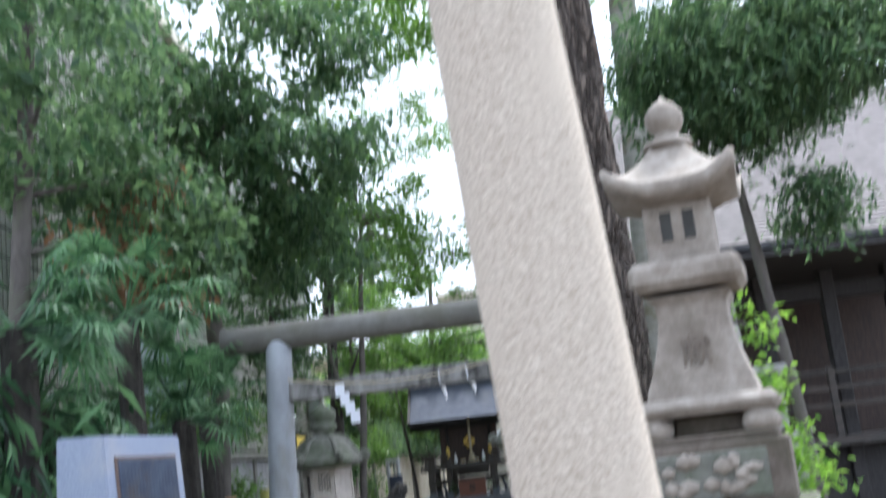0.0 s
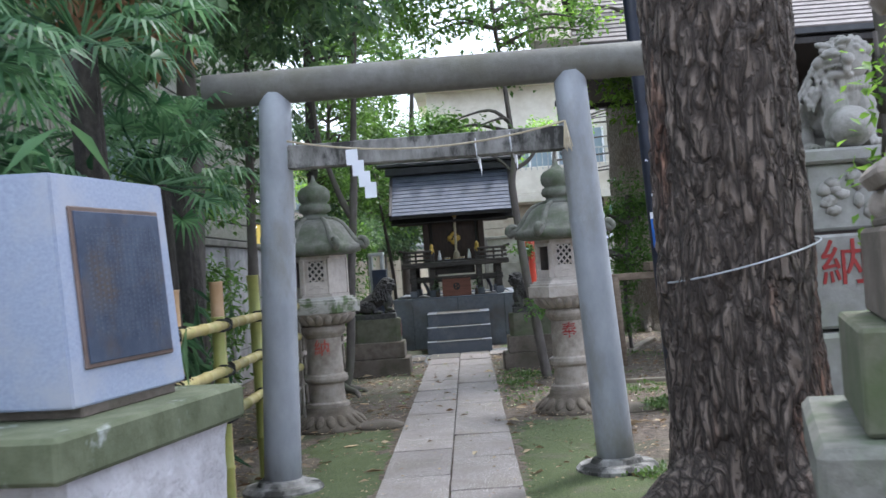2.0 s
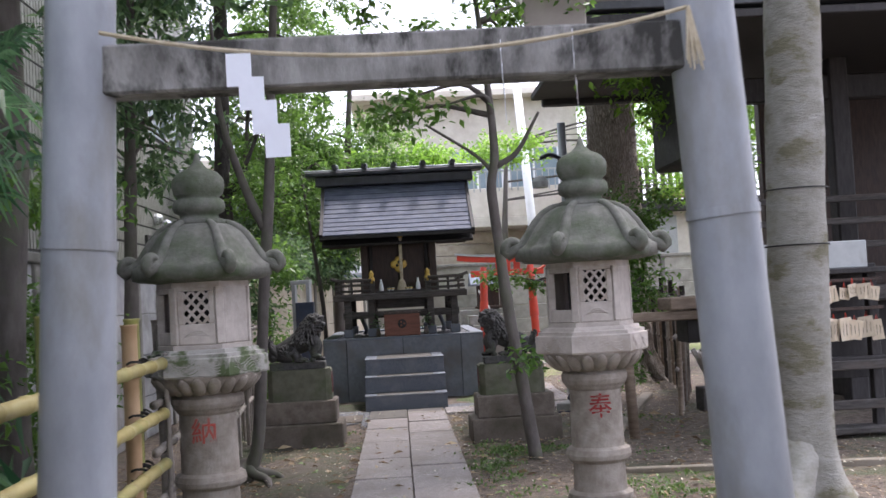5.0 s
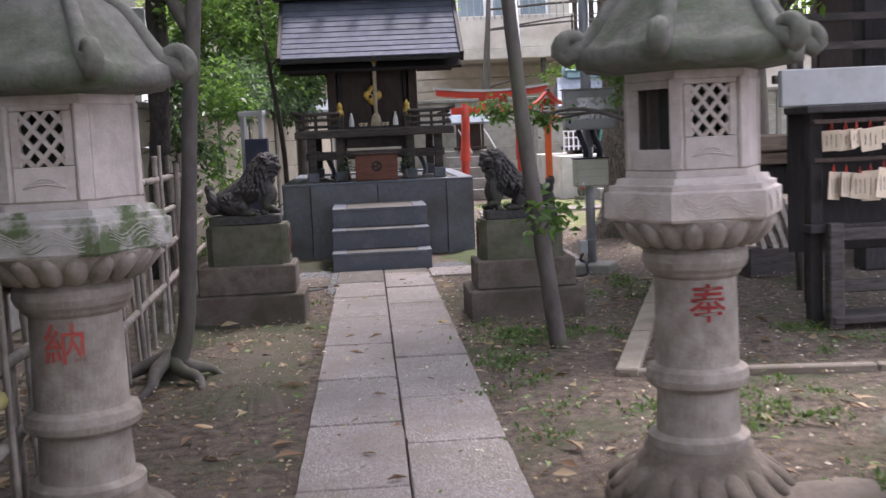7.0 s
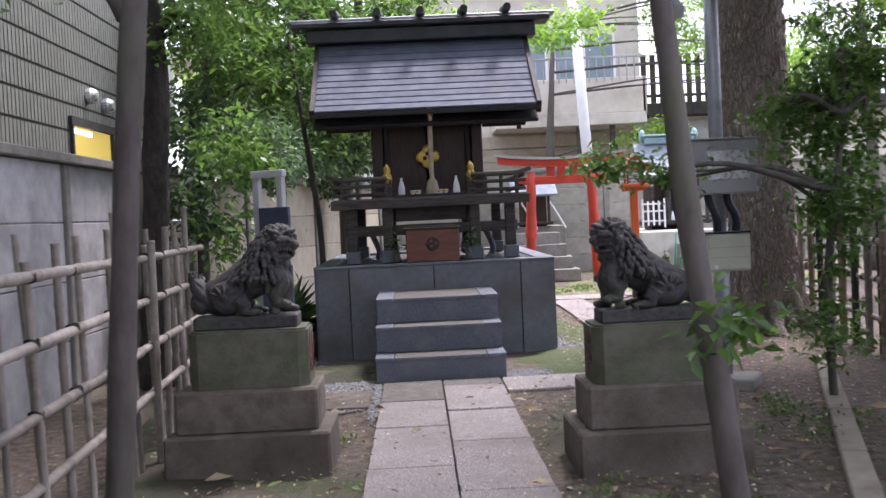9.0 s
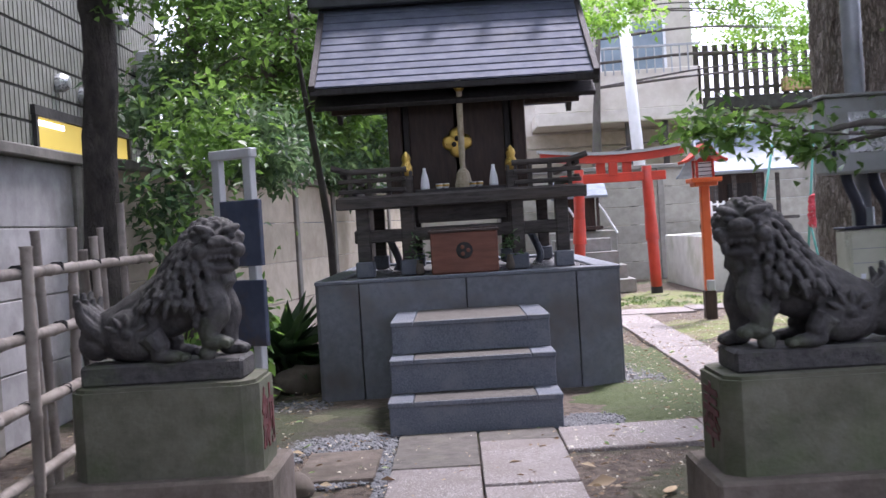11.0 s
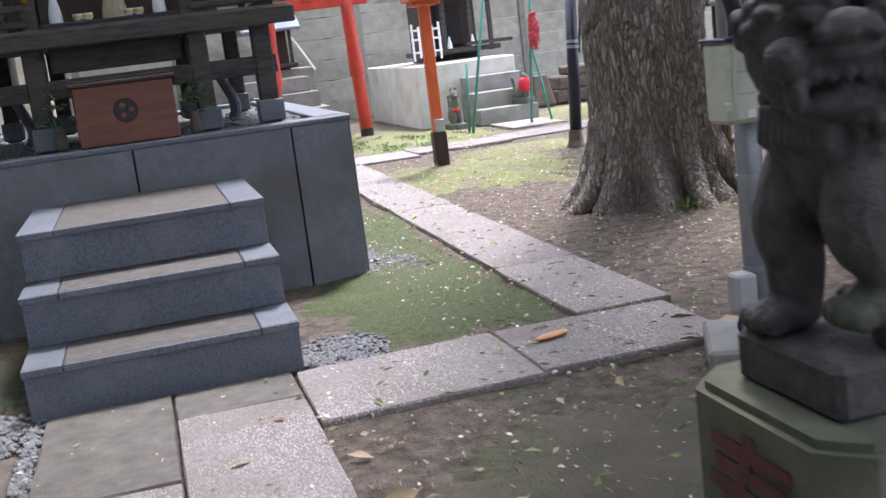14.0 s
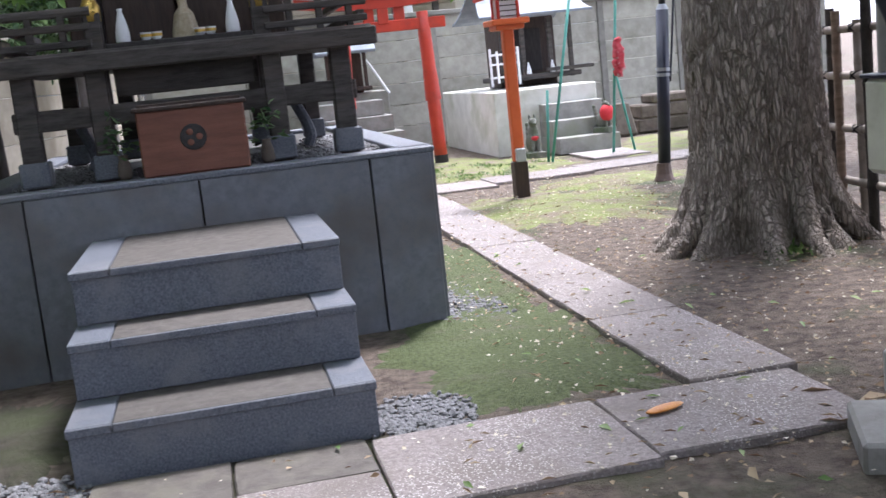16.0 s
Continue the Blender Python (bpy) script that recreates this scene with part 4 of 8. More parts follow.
def far_fence():
    t = thing("bamboo_fence", "old grey bamboo fence of staggered canes tied to rails", "fence")
    g = random.Random(8)
    at = lambda y: -2.03 - 0.055 * (y - 12.2)
    for z in (1.16, 0.92, 0.66, 0.4):
        for y0 in (12.2, 14.6, 17.0):
            part("rail", cane(None, (at(y0) + 0.03, y0 - 0.1, z + g.uniform(-.01, .01)), (at(y0 + 2.4) + 0.03, y0 + 2.5, z), 0.023), BAMBOO_O, t, smooth=True)
    y, i = 12.35, 0
    while y < 19.3:
        h = g.uniform(1.22, 1.42)
        x = at(y) + (0.055 if i % 4 == 0 else -0.012)
        part("cane", cane(None, (x, y, 0), (x + g.uniform(-.05, .03), y + g.uniform(-.09, .09), h * g.uniform(0.92, 1.06)), g.uniform(0.013, 0.024)), BAMBOO_O, t, smooth=True)
        if i % 2 == 0:
            for z in (1.16, 0.92, 0.66):
                ties(t, (at(y) + 0.025, y, z), 0.024)
        y += g.choice((0.12, 0.22, 0.34))
        i += 1
    # fence beyond the big tree
    u = thing("bamboo_fence", "brown bamboo lattice fence beside the great tree", "fence")
    for k in range(26):
        y = 19.9 + k * 0.2
        x = 2.93 + k * 0.025 + (0.05 if k % 2 else 0)
        part("cane", cane(None, (x, y, 0), (x + g.uniform(-.02, .02), y, g.uniform(1.2, 1.5)), g.uniform(0.026, 0.036)), (BROWNWOOD, SHAGGY, BAMBOO_O)[k % 3], u, smooth=True)
        if k % 2:
            for z in (0.62, 0.94, 1.22):
                ties(u, (x - 0.03, y, z), 0.03)
    for z in (0.3, 0.62, 0.94, 1.22):
        part("rail", cane(None, (2.94, 19.8, z), (3.6, 25.1, z), 0.026), BAMBOO_O, u, smooth=True)
    w = thing("bamboo_fence", "weathered brown bamboo canes standing behind the stone lantern", "fence")
    for k in range(5, 11):
        y = 15.6 + k * 0.42
        x = 1.62 + k * 0.13
        part("cane", cane(None, (x, y, 0), (x + g.uniform(-.04, .04), y, g.uniform(1.0, 1.3)), 0.028), (BAMBOO_O, BROWNWOOD)[k % 2], w, smooth=True)
    for z in (0.5, 0.85):
        part("rail", cane(None, (2.2, 17.5, z), (2.95, 19.9, z), 0.022), BAMBOO_O, w, smooth=True)


far_fence()

# ---- stone lanterns of the approach ----


def hexa(r, z, turn=0):
    return [Vector((r * math.cos(a), r * math.sin(a), z)) for a in (math.pi / 3 * i + turn for i in range(6))]


def hex_prism(rings, bm=None):
    bm = bm or bmesh.new()
    vs = [[bm.verts.new(v) for v in hexa(r, z)] for r, z in rings]
    for a, b in zip(vs, vs[1:]):
        for i in range(6):
            j = (i + 1) % 6
            bm.faces.new((a[i], a[j], b[j], b[i]))
    bm.faces.new(vs[0][::-1])
    bm.faces.new(vs[-1])
    return bm


def roof_height(t):
    return float(np.interp(t, (0, 0.2, 0.4, 0.55, 0.68, 0.8, 0.9, 1.0), (1.915, 1.905, 1.875, 1.83, 1.775, 1.725, 1.70, 1.69)))


def lantern_roof():
    """Six curved sides, turned up at the corners, with ribs that end in scrolls."""
    bm = bmesh.new()
    n, m = 72, 12
    rows = []
    for k in range(m + 1):
        t = k / m
        row = []
        for i in range(n):
            a = 2 * math.pi * i / n
            c = abs(((a / (math.pi / 3)) % 1) - 0.5) * 2
            edge = 1 - 0.11 * (1 - c ** 2)
            r = (0.11 + 0.295 * t) * (1 + (edge - 1) * t)
            z = roof_height(t) - 0.03 * t ** 2 + 0.012 * t ** 3 * c ** 5 + 0.008 * t ** 4 * math.cos(3 * math.pi * c)
            row.append(bm.verts.new((r * math.cos(a), r * math.sin(a), z)))
        rows.append(row)
    lip = [bm.verts.new((v.co.x * 0.985, v.co.y * 0.985, v.co.z - 0.065)) for v in rows[-1]]
    inner = [bm.verts.new((0.25 * v.co.x / v.co.xy.length, 0.25 * v.co.y / v.co.xy.length, 1.575)) for v in rows[-1]]
    rows += [lip, inner]
    for a, b in zip(rows, rows[1:]):
        for i in range(n):
            j = (i + 1) % n
            bm.faces.new((a[i], b[i], b[j], a[j]))
    bm.faces.new(rows[0])
    bm.faces.new(inner[::-1])
    return bm


def lantern_rib():
    bm = bmesh.new()
    pts, rad = [], []
    for k in range(13):
        t = k / 12
        pts.append((0.12 + 0.27 * t, 0, roof_height(t) + 0.004 - 0.022 * t ** 2))
        rad.append(0.016 + 0.02 * t)
    for k in range(1, 19):
        a = -1.2 + k * 0.42
        r = 0.056 * (1 - k / 22)
        pts.append((0.405 + r * math.cos(a) * 0.95, 0, 1.678 + r * math.sin(a)))
        rad.append(0.036 * (1 - k / 32))
    return tube(pts, rad, 8, bm)


def petals(n, r, z, size, bm=None, tip=0.3):
    bm = bm or bmesh.new()
    for i in range(n):
        a = 2 * math.pi * i / n
        ball((r * math.cos(a), r * math.sin(a), z), size, bm, 2, Matrix.Rotation(a, 4, "Z") @ Matrix.Rotation(tip, 4, "Y"))
    return bm


def lattice(w, h):
    bm = bmesh.new()
    for k in range(-3, 4):
        for s in (1, -1):
            box((k * w / 2.6, 0.001 * s, 0), (0.014, 0.02, h * 1.8), 0, bm, rot=Matrix.Rotation(s * 0.72, 4, "Y"))
    bmesh.ops.bisect_plane(bm, geom=bm.verts[:] + bm.edges[:] + bm.faces[:], plane_co=(w / 2, 0, 0), plane_no=(1, 0, 0), clear_outer=True)
    bmesh.ops.bisect_plane(bm, geom=bm.verts[:] + bm.edges[:] + bm.faces[:], plane_co=(-w / 2, 0, 0), plane_no=(-1, 0, 0), clear_outer=True)
    bmesh.ops.bisect_plane(bm, geom=bm.verts[:] + bm.edges[:] + bm.faces[:], plane_co=(0, 0, h / 2), plane_no=(0, 0, 1), clear_outer=True)
    bmesh.ops.bisect_plane(bm, geom=bm.verts[:] + bm.edges[:] + bm.faces[:], plane_co=(0, 0, -h / 2), plane_no=(0, 0, -1), clear_outer=True)
    return bm


LANTERN_FOOT = mat("earth_stained_lantern_foot", (0.10, 0.08, 0.062), (0.19, 0.158, 0.128), 0.9, 9, 0.5, 70, c3=(0.08, 0.066, 0.046), s3=2.8, lo=0.46, hi=0.7, rand=0.05)


def stone_lantern(x, y, letter, faded, label, open_face, turn=0):
    t = thing("stone_lantern", label, "lantern", (x, y, 0), turn, "pair of lanterns on the approach")
    part("base", lathe([(0.35, -0.03), (0.35, 0.03), (0.325, 0.05), (0.26, 0.12), (0.205, 0.165), (0.2, 0.2)], 40), LANTERN_FOOT, t, smooth=True)
    part("base_petals", petals(18, 0.272, 0.088, (0.09, 0.046, 0.03), tip=0.62), LANTERN_FOOT, t, "worn carved lotus petals", smooth=True)
    shaft = part("shaft", lathe([(0.195, 0.18), (0.2, 0.21), (0.2, 0.235), (0.165, 0.25), (0.158, 0.41), (0.17, 0.415), (0.198, 0.435), (0.203, 0.46), (0.195, 0.49), (0.165, 0.505), (0.163, 0.52), (0.158, 0.83), (0.175, 0.845), (0.18, 0.855), (0.195, 0.87), (0.205, 0.895), (0.203, 0.925), (0.185, 0.945)], 48), LANTERN, t, smooth=False)
    bm = glyph(letter, 0.15, 0.004)
    for v in bm.verts:
        a = v.co.x / 0.16
        d = 0.159 + 0.002 - v.co.y
        v.co = Vector((d * math.sin(a), -d * math.cos(a), v.co.z + 0.735))
    part("lettering", bm, REDFADE if faded else REDTEXT, shaft, "red carved character")
    part("cup", lathe([(0.16, 0.93), (0.19, 0.95), (0.27, 1.0), (0.305, 1.045), (0.305, 1.06)], 40), LANTERN, t, smooth=True)
    part("cup_petals", petals(20, 0.258, 0.996, (0.072, 0.04, 0.024), tip=-0.75), LANTERN, t, "carved lotus petals", smooth=True)
    part("platform", hex_prism([(0.345, 1.05), (0.355, 1.06), (0.355, 1.15), (0.335, 1.158), (0.335, 1.175), (0.31, 1.18), (0.30, 1.2)]), LANTERN_PALE if not faded else LANTERN_MIX, t, "carved hexagonal platform")
    for i in range(6):
        a = math.pi / 3 * i + math.pi / 6
        bm = bmesh.new()
        for k in range(4):
            pts = [(0.13 * u, 0, 0.016 * math.sin(u * 5 + 0.35 * k) + 0.014 * (k - 1.5)) for u in np.linspace(-1, 1, 15)]
            tube(pts, 0.0019, 5, bm)
        o = part("wave_relief", bm, LANTERN_PALE if not faded else LANTERN_MIX, t)
        o.matrix_local = pose(0.3085 * math.cos(a), 0.3085 * math.sin(a), 1.105, 0, 0, math.degrees(a) + 90)
    # fire box: posts at the corners, panels between, an opening or a lattice above
    fb = part("fire_box", hex_prism([(0.268, 1.2), (0.268, 1.225), (0.26, 1.226), (0.26, 1.23)]), LANTERN_PALE, t)
    part("box_lid", hex_prism([(0.262, 1.545), (0.262, 1.6)]), LANTERN_PALE, fb)
    for i, v in enumerate(hexa(0.238, 1.388)):
        part("corner_post", box(v, (0.05, 0.05, 0.318), 0.005, rot=Matrix.Rotation(math.pi / 3 * i, 4, "Z")), LANTERN_PALE, fb)
        a = math.pi / 3 * i + math.pi / 6
        rot = Matrix.Rotation(a - math.pi / 2, 4, "Z")
        c = Vector((0.216 * math.cos(a), 0.216 * math.sin(a), 0))
        face = (round(math.degrees(a)) % 360)
        if face in open_face:
            part("side_panel", box(c + Vector((0, 0, 1.265)), (0.2, 0.03, 0.075), 0.004, rot=rot), LANTERN_PALE, fb)
            part("side_panel", box(c + Vector((0, 0, 1.53)), (0.2, 0.03, 0.03), 0.004, rot=rot), LANTERN_PALE, fb)
        elif face == 270:
            part("side_panel", box(c + Vector((0, 0, 1.286)), (0.2, 0.03, 0.115), 0.004, rot=rot), LANTERN_PALE, fb)
            part("side_panel", box(c + Vector((0, 0, 1.535)), (0.2, 0.03, 0.02), 0.004, rot=rot), LANTERN_PALE, fb)
            for s in (-1, 1):
                part("jamb", box(c + rot @ Vector((s * 0.085, 0, 0)) + Vector((0, 0, 1.434)), (0.03, 0.03, 0.18), 0.003, rot=rot), LANTERN_PALE, fb)
            o = part("lattice", lattice(0.145, 0.18), LANTERN_PALE, fb, "carved stone lattice window")
            o.matrix_local = Matrix.Translation(c + Vector((0, 0, 1.434))) @ rot
            bm = bmesh.new()
            for k in range(3):
                tube([(-0.07 + 0.14 * u, 0, 0.03 * math.sin(math.pi * u) * (1 - k * 0.3) - 0.012) for u in np.linspace(0, 1, 9)], 0.0045, 5, bm)
            o = part("mountain_relief", bm, LANTERN_PALE, fb)
            o.matrix_local = Matrix.Translation(c * 1.07 + Vector((0, 0, 1.286))) @ rot
        else:
            part("side_panel", box(c + Vector((0, 0, 1.387)), (0.2, 0.03, 0.315), 0.004, rot=rot), LANTERN_PALE, fb, "plain tan-stained panel")
    # Solid near-black prism standing for the shade within the fire box.
    part("inner_core", hex_prism([(0.13, 1.225), (0.13, 1.55)]), JOINT, fb, "solid core, painted dark for the shade inside the fire box")
    roof = part("roof", lantern_roof(), MOSSY, t, "mossy curved hexagonal stone roof", smooth=True)
    rib = lantern_rib()
    first = None
    for i in range(6):
        if first is None:
            first = part("scroll", rib, MOSSY, roof, smooth=True)
            o = first
        else:
            o = new("scroll", first.data)
            o.parent = roof
        o.matrix_local = pose(0, 0, 0, 0, 0, 60 * i)
    part("finial", lathe([(0.15, 1.9), (0.152, 1.93), (0.11, 1.945), (0.11, 1.965), (0.142, 1.98), (0.15, 2.01), (0.14, 2.045), (0.115, 2.06), (0.14, 2.085), (0.15, 2.13), (0.145, 2.17), (0.115, 2.205), (0.06, 2.23), (0.025, 2.265), (0.008, 2.32), (0.0, 2.322)], 32), MOSSY, t, "mossy jewel finial", smooth=True)
    return t


stone_lantern(-1.785, 12.5, "納", True, "tall round-shafted stone lantern with mossy roof and faded red character", (210,))
right_lantern = stone_lantern(0.455, 12.58, "奉", False, "tall round-shafted stone lantern with mossy roof and dark red character", (210,))
for o in right_lantern.children:
    if o.name.split(".")[0] not in ("base", "base_petals", "roof", "finial"):
        o.location.x, o.location.y = 0.94 * o.location.x, 0.94 * o.location.y
        o.scale = (0.94, 0.94, 1)
    if o.name.split(".")[0] == "roof":
        o.scale = (1.06, 1.06, 1)
for x, y, r in ((0.93, 12.35, 0.3), (-1.3, 12.35, 0.26)):
    bm = ball((0, 0, 0), (r, r * 0.7, 0.06), None, 3)
    for v in bm.verts:
        v.co *= 1 + 0.2 * noise.noise(v.co * 6)
    o = part("footing_stone", bm, OLDSTONE, None, smooth=True)
    o.location = (x, y, 0.0)
    tagged(o, "flat earth-brown footing stone beside the lantern base", "stone")

# ---- tall square lantern on a pedestal ----


def tall_lantern():
    t = thing("stone_lantern", "tall square stone lantern on a stepped mossy pedestal", "lantern", (1.08, 5.75, 0), -15)
    part("foot", box((0, 0, 0.33), (1.14, 1.14, 0.7), 0.02), OLDSTONE, t)
    part("ledge", box((0, 0, 0.77), (1.18, 1.18, 0.17), 0.025), MOSSY, t, "weathered grey ledge")
    part("pedestal", box((0, 0, 1.005), (0.88, 0.88, 0.29), 0.012), GREENSTONE, t, "green algae-stained stone block")
    g = part("lettering", glyph("納", 0.2, 0.004), REDTEXT, t, "red carved character")
    g.matrix_local = pose(0.18, -0.443, 1.0)
    die = part("die", box((0, 0, 1.285), (0.7, 0.7, 0.27), 0.015), OLDSTONE, t)
    part("die_panel", box((0, -0.352, 1.285), (0.5, 0.02, 0.19), 0.008), MOSSY, die)
    bm = bmesh.new()
    g2 = random.Random(5)
    for i in range(16):
        ball((g2.uniform(-.2, .2), -0.362, 1.285 + g2.uniform(-.07, .07)), (g2.uniform(.03, .06), 0.02, g2.uniform(.02, .04)), bm, 1)
    tagged(part("relief", bm, LANTERN, die, "worn carved relief", smooth=True), kind="stuff")
    part("rim", box((0, 0, 1.435), (0.62, 0.62, 0.035), 0.01), OLDSTONE, t)
    for sx in (-1, 1):
        for sy in (-1, 1):
            part("foot_scroll", ball((sx * 0.24, sy * 0.24, 1.49), (0.085, 0.085, 0.06), None, 3), LANTERN, t, smooth=True)
    part("leg_block", box((0, 0, 1.49), (0.34, 0.34, 0.1), 0.02), OLDSTONE, t)
    part("table", box((0, 0, 1.575), (0.68, 0.68, 0.075), 0.03), LANTERN, t, "worn table slab")
    bm = bmesh.new()
    rings = []
    for s, z in ((0.26, 1.61), (0.25, 1.66), (0.225, 1.72), (0.185, 1.85), (0.165, 1.96), (0.17, 2.02), (0.2, 2.06)):
        rings.append([bm.verts.new((a * s, b * s, z)) for a, b in ((-1, -1), (1, -1), (1, 1), (-1, 1))])
    for a, b in zip(rings, rings[1:]):
        for i in range(4):
            bm.faces.new((a[i], a[(i + 1) % 4], b[(i + 1) % 4], b[i]))
    bm.faces.new(rings[-1])
    bm.faces.new(rings[0][::-1])
    bmesh.ops.bevel(bm, geom=list(bm.edges), offset=0.006, segments=1, affect="EDGES")
    sh = part("shaft", bm, LANTERN, t, "flared square shaft with carved character")
    gl = part("lettering", glyph("献", 0.15, 0.003), LANTERN_FOOT, sh, "dark carved character")
    gl.matrix_local = pose(0, -0.205, 1.8, -14)
    part("cup", box((0, 0, 2.15), (0.54, 0.54, 0.13), 0.035), LANTERN, t)
    fb = part("fire_box", box((0, 0, 2.34), (0.33, 0.33, 0.27), 0.01), LANTERN, t)
    # No openings are cut; dark plates stand for the shade in the slots.
    for k, s in enumerate((-1, 1)):
        part("slot", box((s * 0.055, -0.166, 2.37), (0.055, 0.008, 0.13), 0.002), JOINT, fb, "window slot drawn as a plate painted dark for shade")
    bm = bmesh.new()
    n, m = 64, 10
    rows = []
    for k in range(m + 1):
        u = k / m
        row = []
        for i in range(n):
            a = 2 * math.pi * (i + 0.5) / n
            sq = 1 / max(abs(math.cos(a)), abs(math.sin(a)))
            c = (sq - 1) / 0.414
            r = (0.06 + 0.27 * u) * sq * (1 - 0.06 * u * (1 - c))
            z = 2.79 - 0.24 * math.sin(u * 1.4) + 0.13 * u ** 3 * c ** 2.2
            row.append(bm.verts.new((r * math.cos(a), r * math.sin(a), z)))
        rows.append(row)
    rows.append([bm.verts.new((v.co.x * 0.97, v.co.y * 0.97, v.co.z - 0.06)) for v in rows[-1]])
    rows.append([bm.verts.new((v.co.x * 0.55, v.co.y * 0.55, 2.47)) for v in rows[-1]])
    for a, b in zip(rows, rows[1:]):
        for i in range(n):
            bm.faces.new((a[i], b[i], b[(i + 1) % n], a[(i + 1) % n]))
    bm.faces.new(rows[0])
    bm.faces.new(rows[-1][::-1])
    part("roof", bm, LANTERN, t, "roof with sharply upturned corners", smooth=True)
    t.scale = (0.9, 0.9, 1)
    part("finial", lathe([(0.13, 2.76), (0.12, 2.79), (0.07, 2.81), (0.06, 2.83), (0.085, 2.85), (0.1, 2.89), (0.095, 2.93), (0.06, 2.97), (0.02, 2.995), (0.0, 3.02)], 28), LANTERN, t, "jewel finial", smooth=True)


tall_lantern()

# ---- guardian lions ----


def lion_mesh(name, material, ball_under=False, seed=1):
    """A seated guardian lion facing +x, about 0.47 m tall, fused from many forms."""
    g = random.Random(seed)
    bm = bmesh.new()
    R = lambda ax, d: Matrix.Rotation(radians(d), 4, ax)
    ball((-0.18, 0, 0.1), (0.115, 0.085, 0.1), bm, 3)
    tube(smooth_path([(-0.2, 0, 0.12), (-0.06, 0, 0.19), (0.06, 0, 0.27), (0.1, 0, 0.34)], 5), [0.07, 0.076, 0.08, 0.082, 0.084, 0.086, 0.087, 0.088, 0.088, 0.088, 0.086, 0.084, 0.08, 0.076, 0.072, 0.07], 18, bm)
    ball((0.1, 0, 0.24), (0.07, 0.082, 0.11), bm, 3)
    ball((-0.02, 0, 0.15), (0.13, 0.06, 0.07), bm, 3, R("Y", -20))
    for s in (1, -1):
        if s > 0:
            leg, paw = [(0.1, 0.058, 0.25), (0.145, 0.064, 0.15), (0.138, 0.064, 0.09), (0.14, 0.064, 0.02)], (0.155, 0.064, 0.024)
        else:
            leg, paw = [(0.1, -0.06, 0.25), (0.14, -0.075, 0.16), (0.11, -0.08, 0.105), (0.115, -0.08, 0.062)], (0.13, -0.08, 0.058)
            ball((0.1, -0.08, 0.022), (0.03, 0.028, 0.03), bm, 2)
        tube(smooth_path(leg, 4), list(np.linspace(0.052, 0.032, 13)), 12, bm)
        ball(paw, (0.05, 0.04, 0.026), bm, 2)
        for k in (-1.5, -0.5, 0.5, 1.5):
            ball((paw[0] + 0.042 - 0.006 * abs(k), paw[1] + k * 0.018, paw[2] - 0.004), (0.02, 0.011, 0.018), bm, 2)
        # tufts down the back of the foreleg
        for k in range(6):
            q = Vector(leg[0]).lerp(Vector(leg[2]), 0.25 + k * 0.14)
            ball(q + Vector((-0.035, s * 0.012, 0)), (0.026, 0.012, 0.014), bm, 1, R("Y", 40))
        # haunch, hind foot and flame curls on the thigh
        ball((-0.14, s * 0.07, 0.095), (0.095, 0.045, 0.085), bm, 3, R("Y", 25))
        tube([(-0.08, s * 0.085, 0.09), (-0.05, s * 0.092, 0.05), (-0.055, s * 0.094, 0.02)], [0.045, 0.036, 0.028], 10, bm)
        ball((-0.025, s * 0.094, 0.021), (0.06, 0.034, 0.023), bm, 2)
        for k in (-1, 0, 1):
            ball((0.03, s * 0.094 + k * 0.02, 0.016), (0.018, 0.011, 0.016), bm, 1)
        for k in range(5):
            a = 0.5 + k * 0.55
            ball((-0.15 + 0.06 * math.cos(a), s * 0.112, 0.1 + 0.05 * math.sin(a)), (0.026, 0.009, 0.01), bm, 1, R("Y", -math.degrees(a)))
        ball((-0.15, s * 0.114, 0.1), (0.02, 0.01, 0.02), bm, 1)
        # ribs and shoulder curls
        for k in range(4):
            tube([(-0.02 - 0.03 * k, s * 0.078, 0.21 - 0.018 * k), (0.0 - 0.03 * k, s * 0.08, 0.16 - 0.018 * k)], 0.008, 6, bm)
        for k in range(5):
            a = k * 1.25
            ball((0.075 + 0.03 * math.cos(a), s * 0.098, 0.235 + 0.03 * math.sin(a)), (0.015, 0.01, 0.015), bm, 1)
    # head, turned outwards from the axis of the body
    hd = Matrix.Translation((0.125, -0.012, 0.365)) @ R("Z", -66) @ R("Y", -3) @ Matrix.Scale(0.87, 4)

    def H(p, r, sub=2, rot=None):
        r = r if isinstance(r, tuple) else (r, r, r)
        ball(hd @ Vector(p), tuple(0.87 * q for q in r), bm, sub, hd.to_3x3().normalized().to_4x4() @ (rot or Matrix()))

    H((-0.01, 0, 0.0), (0.105, 0.112, 0.108), 3)
    H((0.06, 0, -0.012), (0.062, 0.08, 0.034), 3)      # upper jaw
    H((0.052, 0, -0.084), (0.054, 0.07, 0.026), 3)      # lower jaw
    H((0.115, 0, 0.016), (0.024, 0.04, 0.024))           # nose
    for s in (1, -1):
        H((0.12, s * 0.03, 0.008), (0.018, 0.017, 0.015))
        H((0.09, s * 0.05, 0.062), (0.034, 0.042, 0.019), 2, R("X", s * 18))
        H((0.1, s * 0.046, 0.036), (0.02, 0.021, 0.016))
        H((0.095, s * 0.072, -0.018), (0.036, 0.03, 0.03))
        H((0.085, s * 0.062, -0.058), (0.024, 0.016, 0.034))
        H((-0.02, s * 0.108, 0.03), (0.034, 0.018, 0.03), 2, R("X", s * -20))
    for k in range(7):
        H((0.106 - 0.004 * abs(k - 3), (k - 3) * 0.019, -0.043), (0.01, 0.009, 0.014), 1)
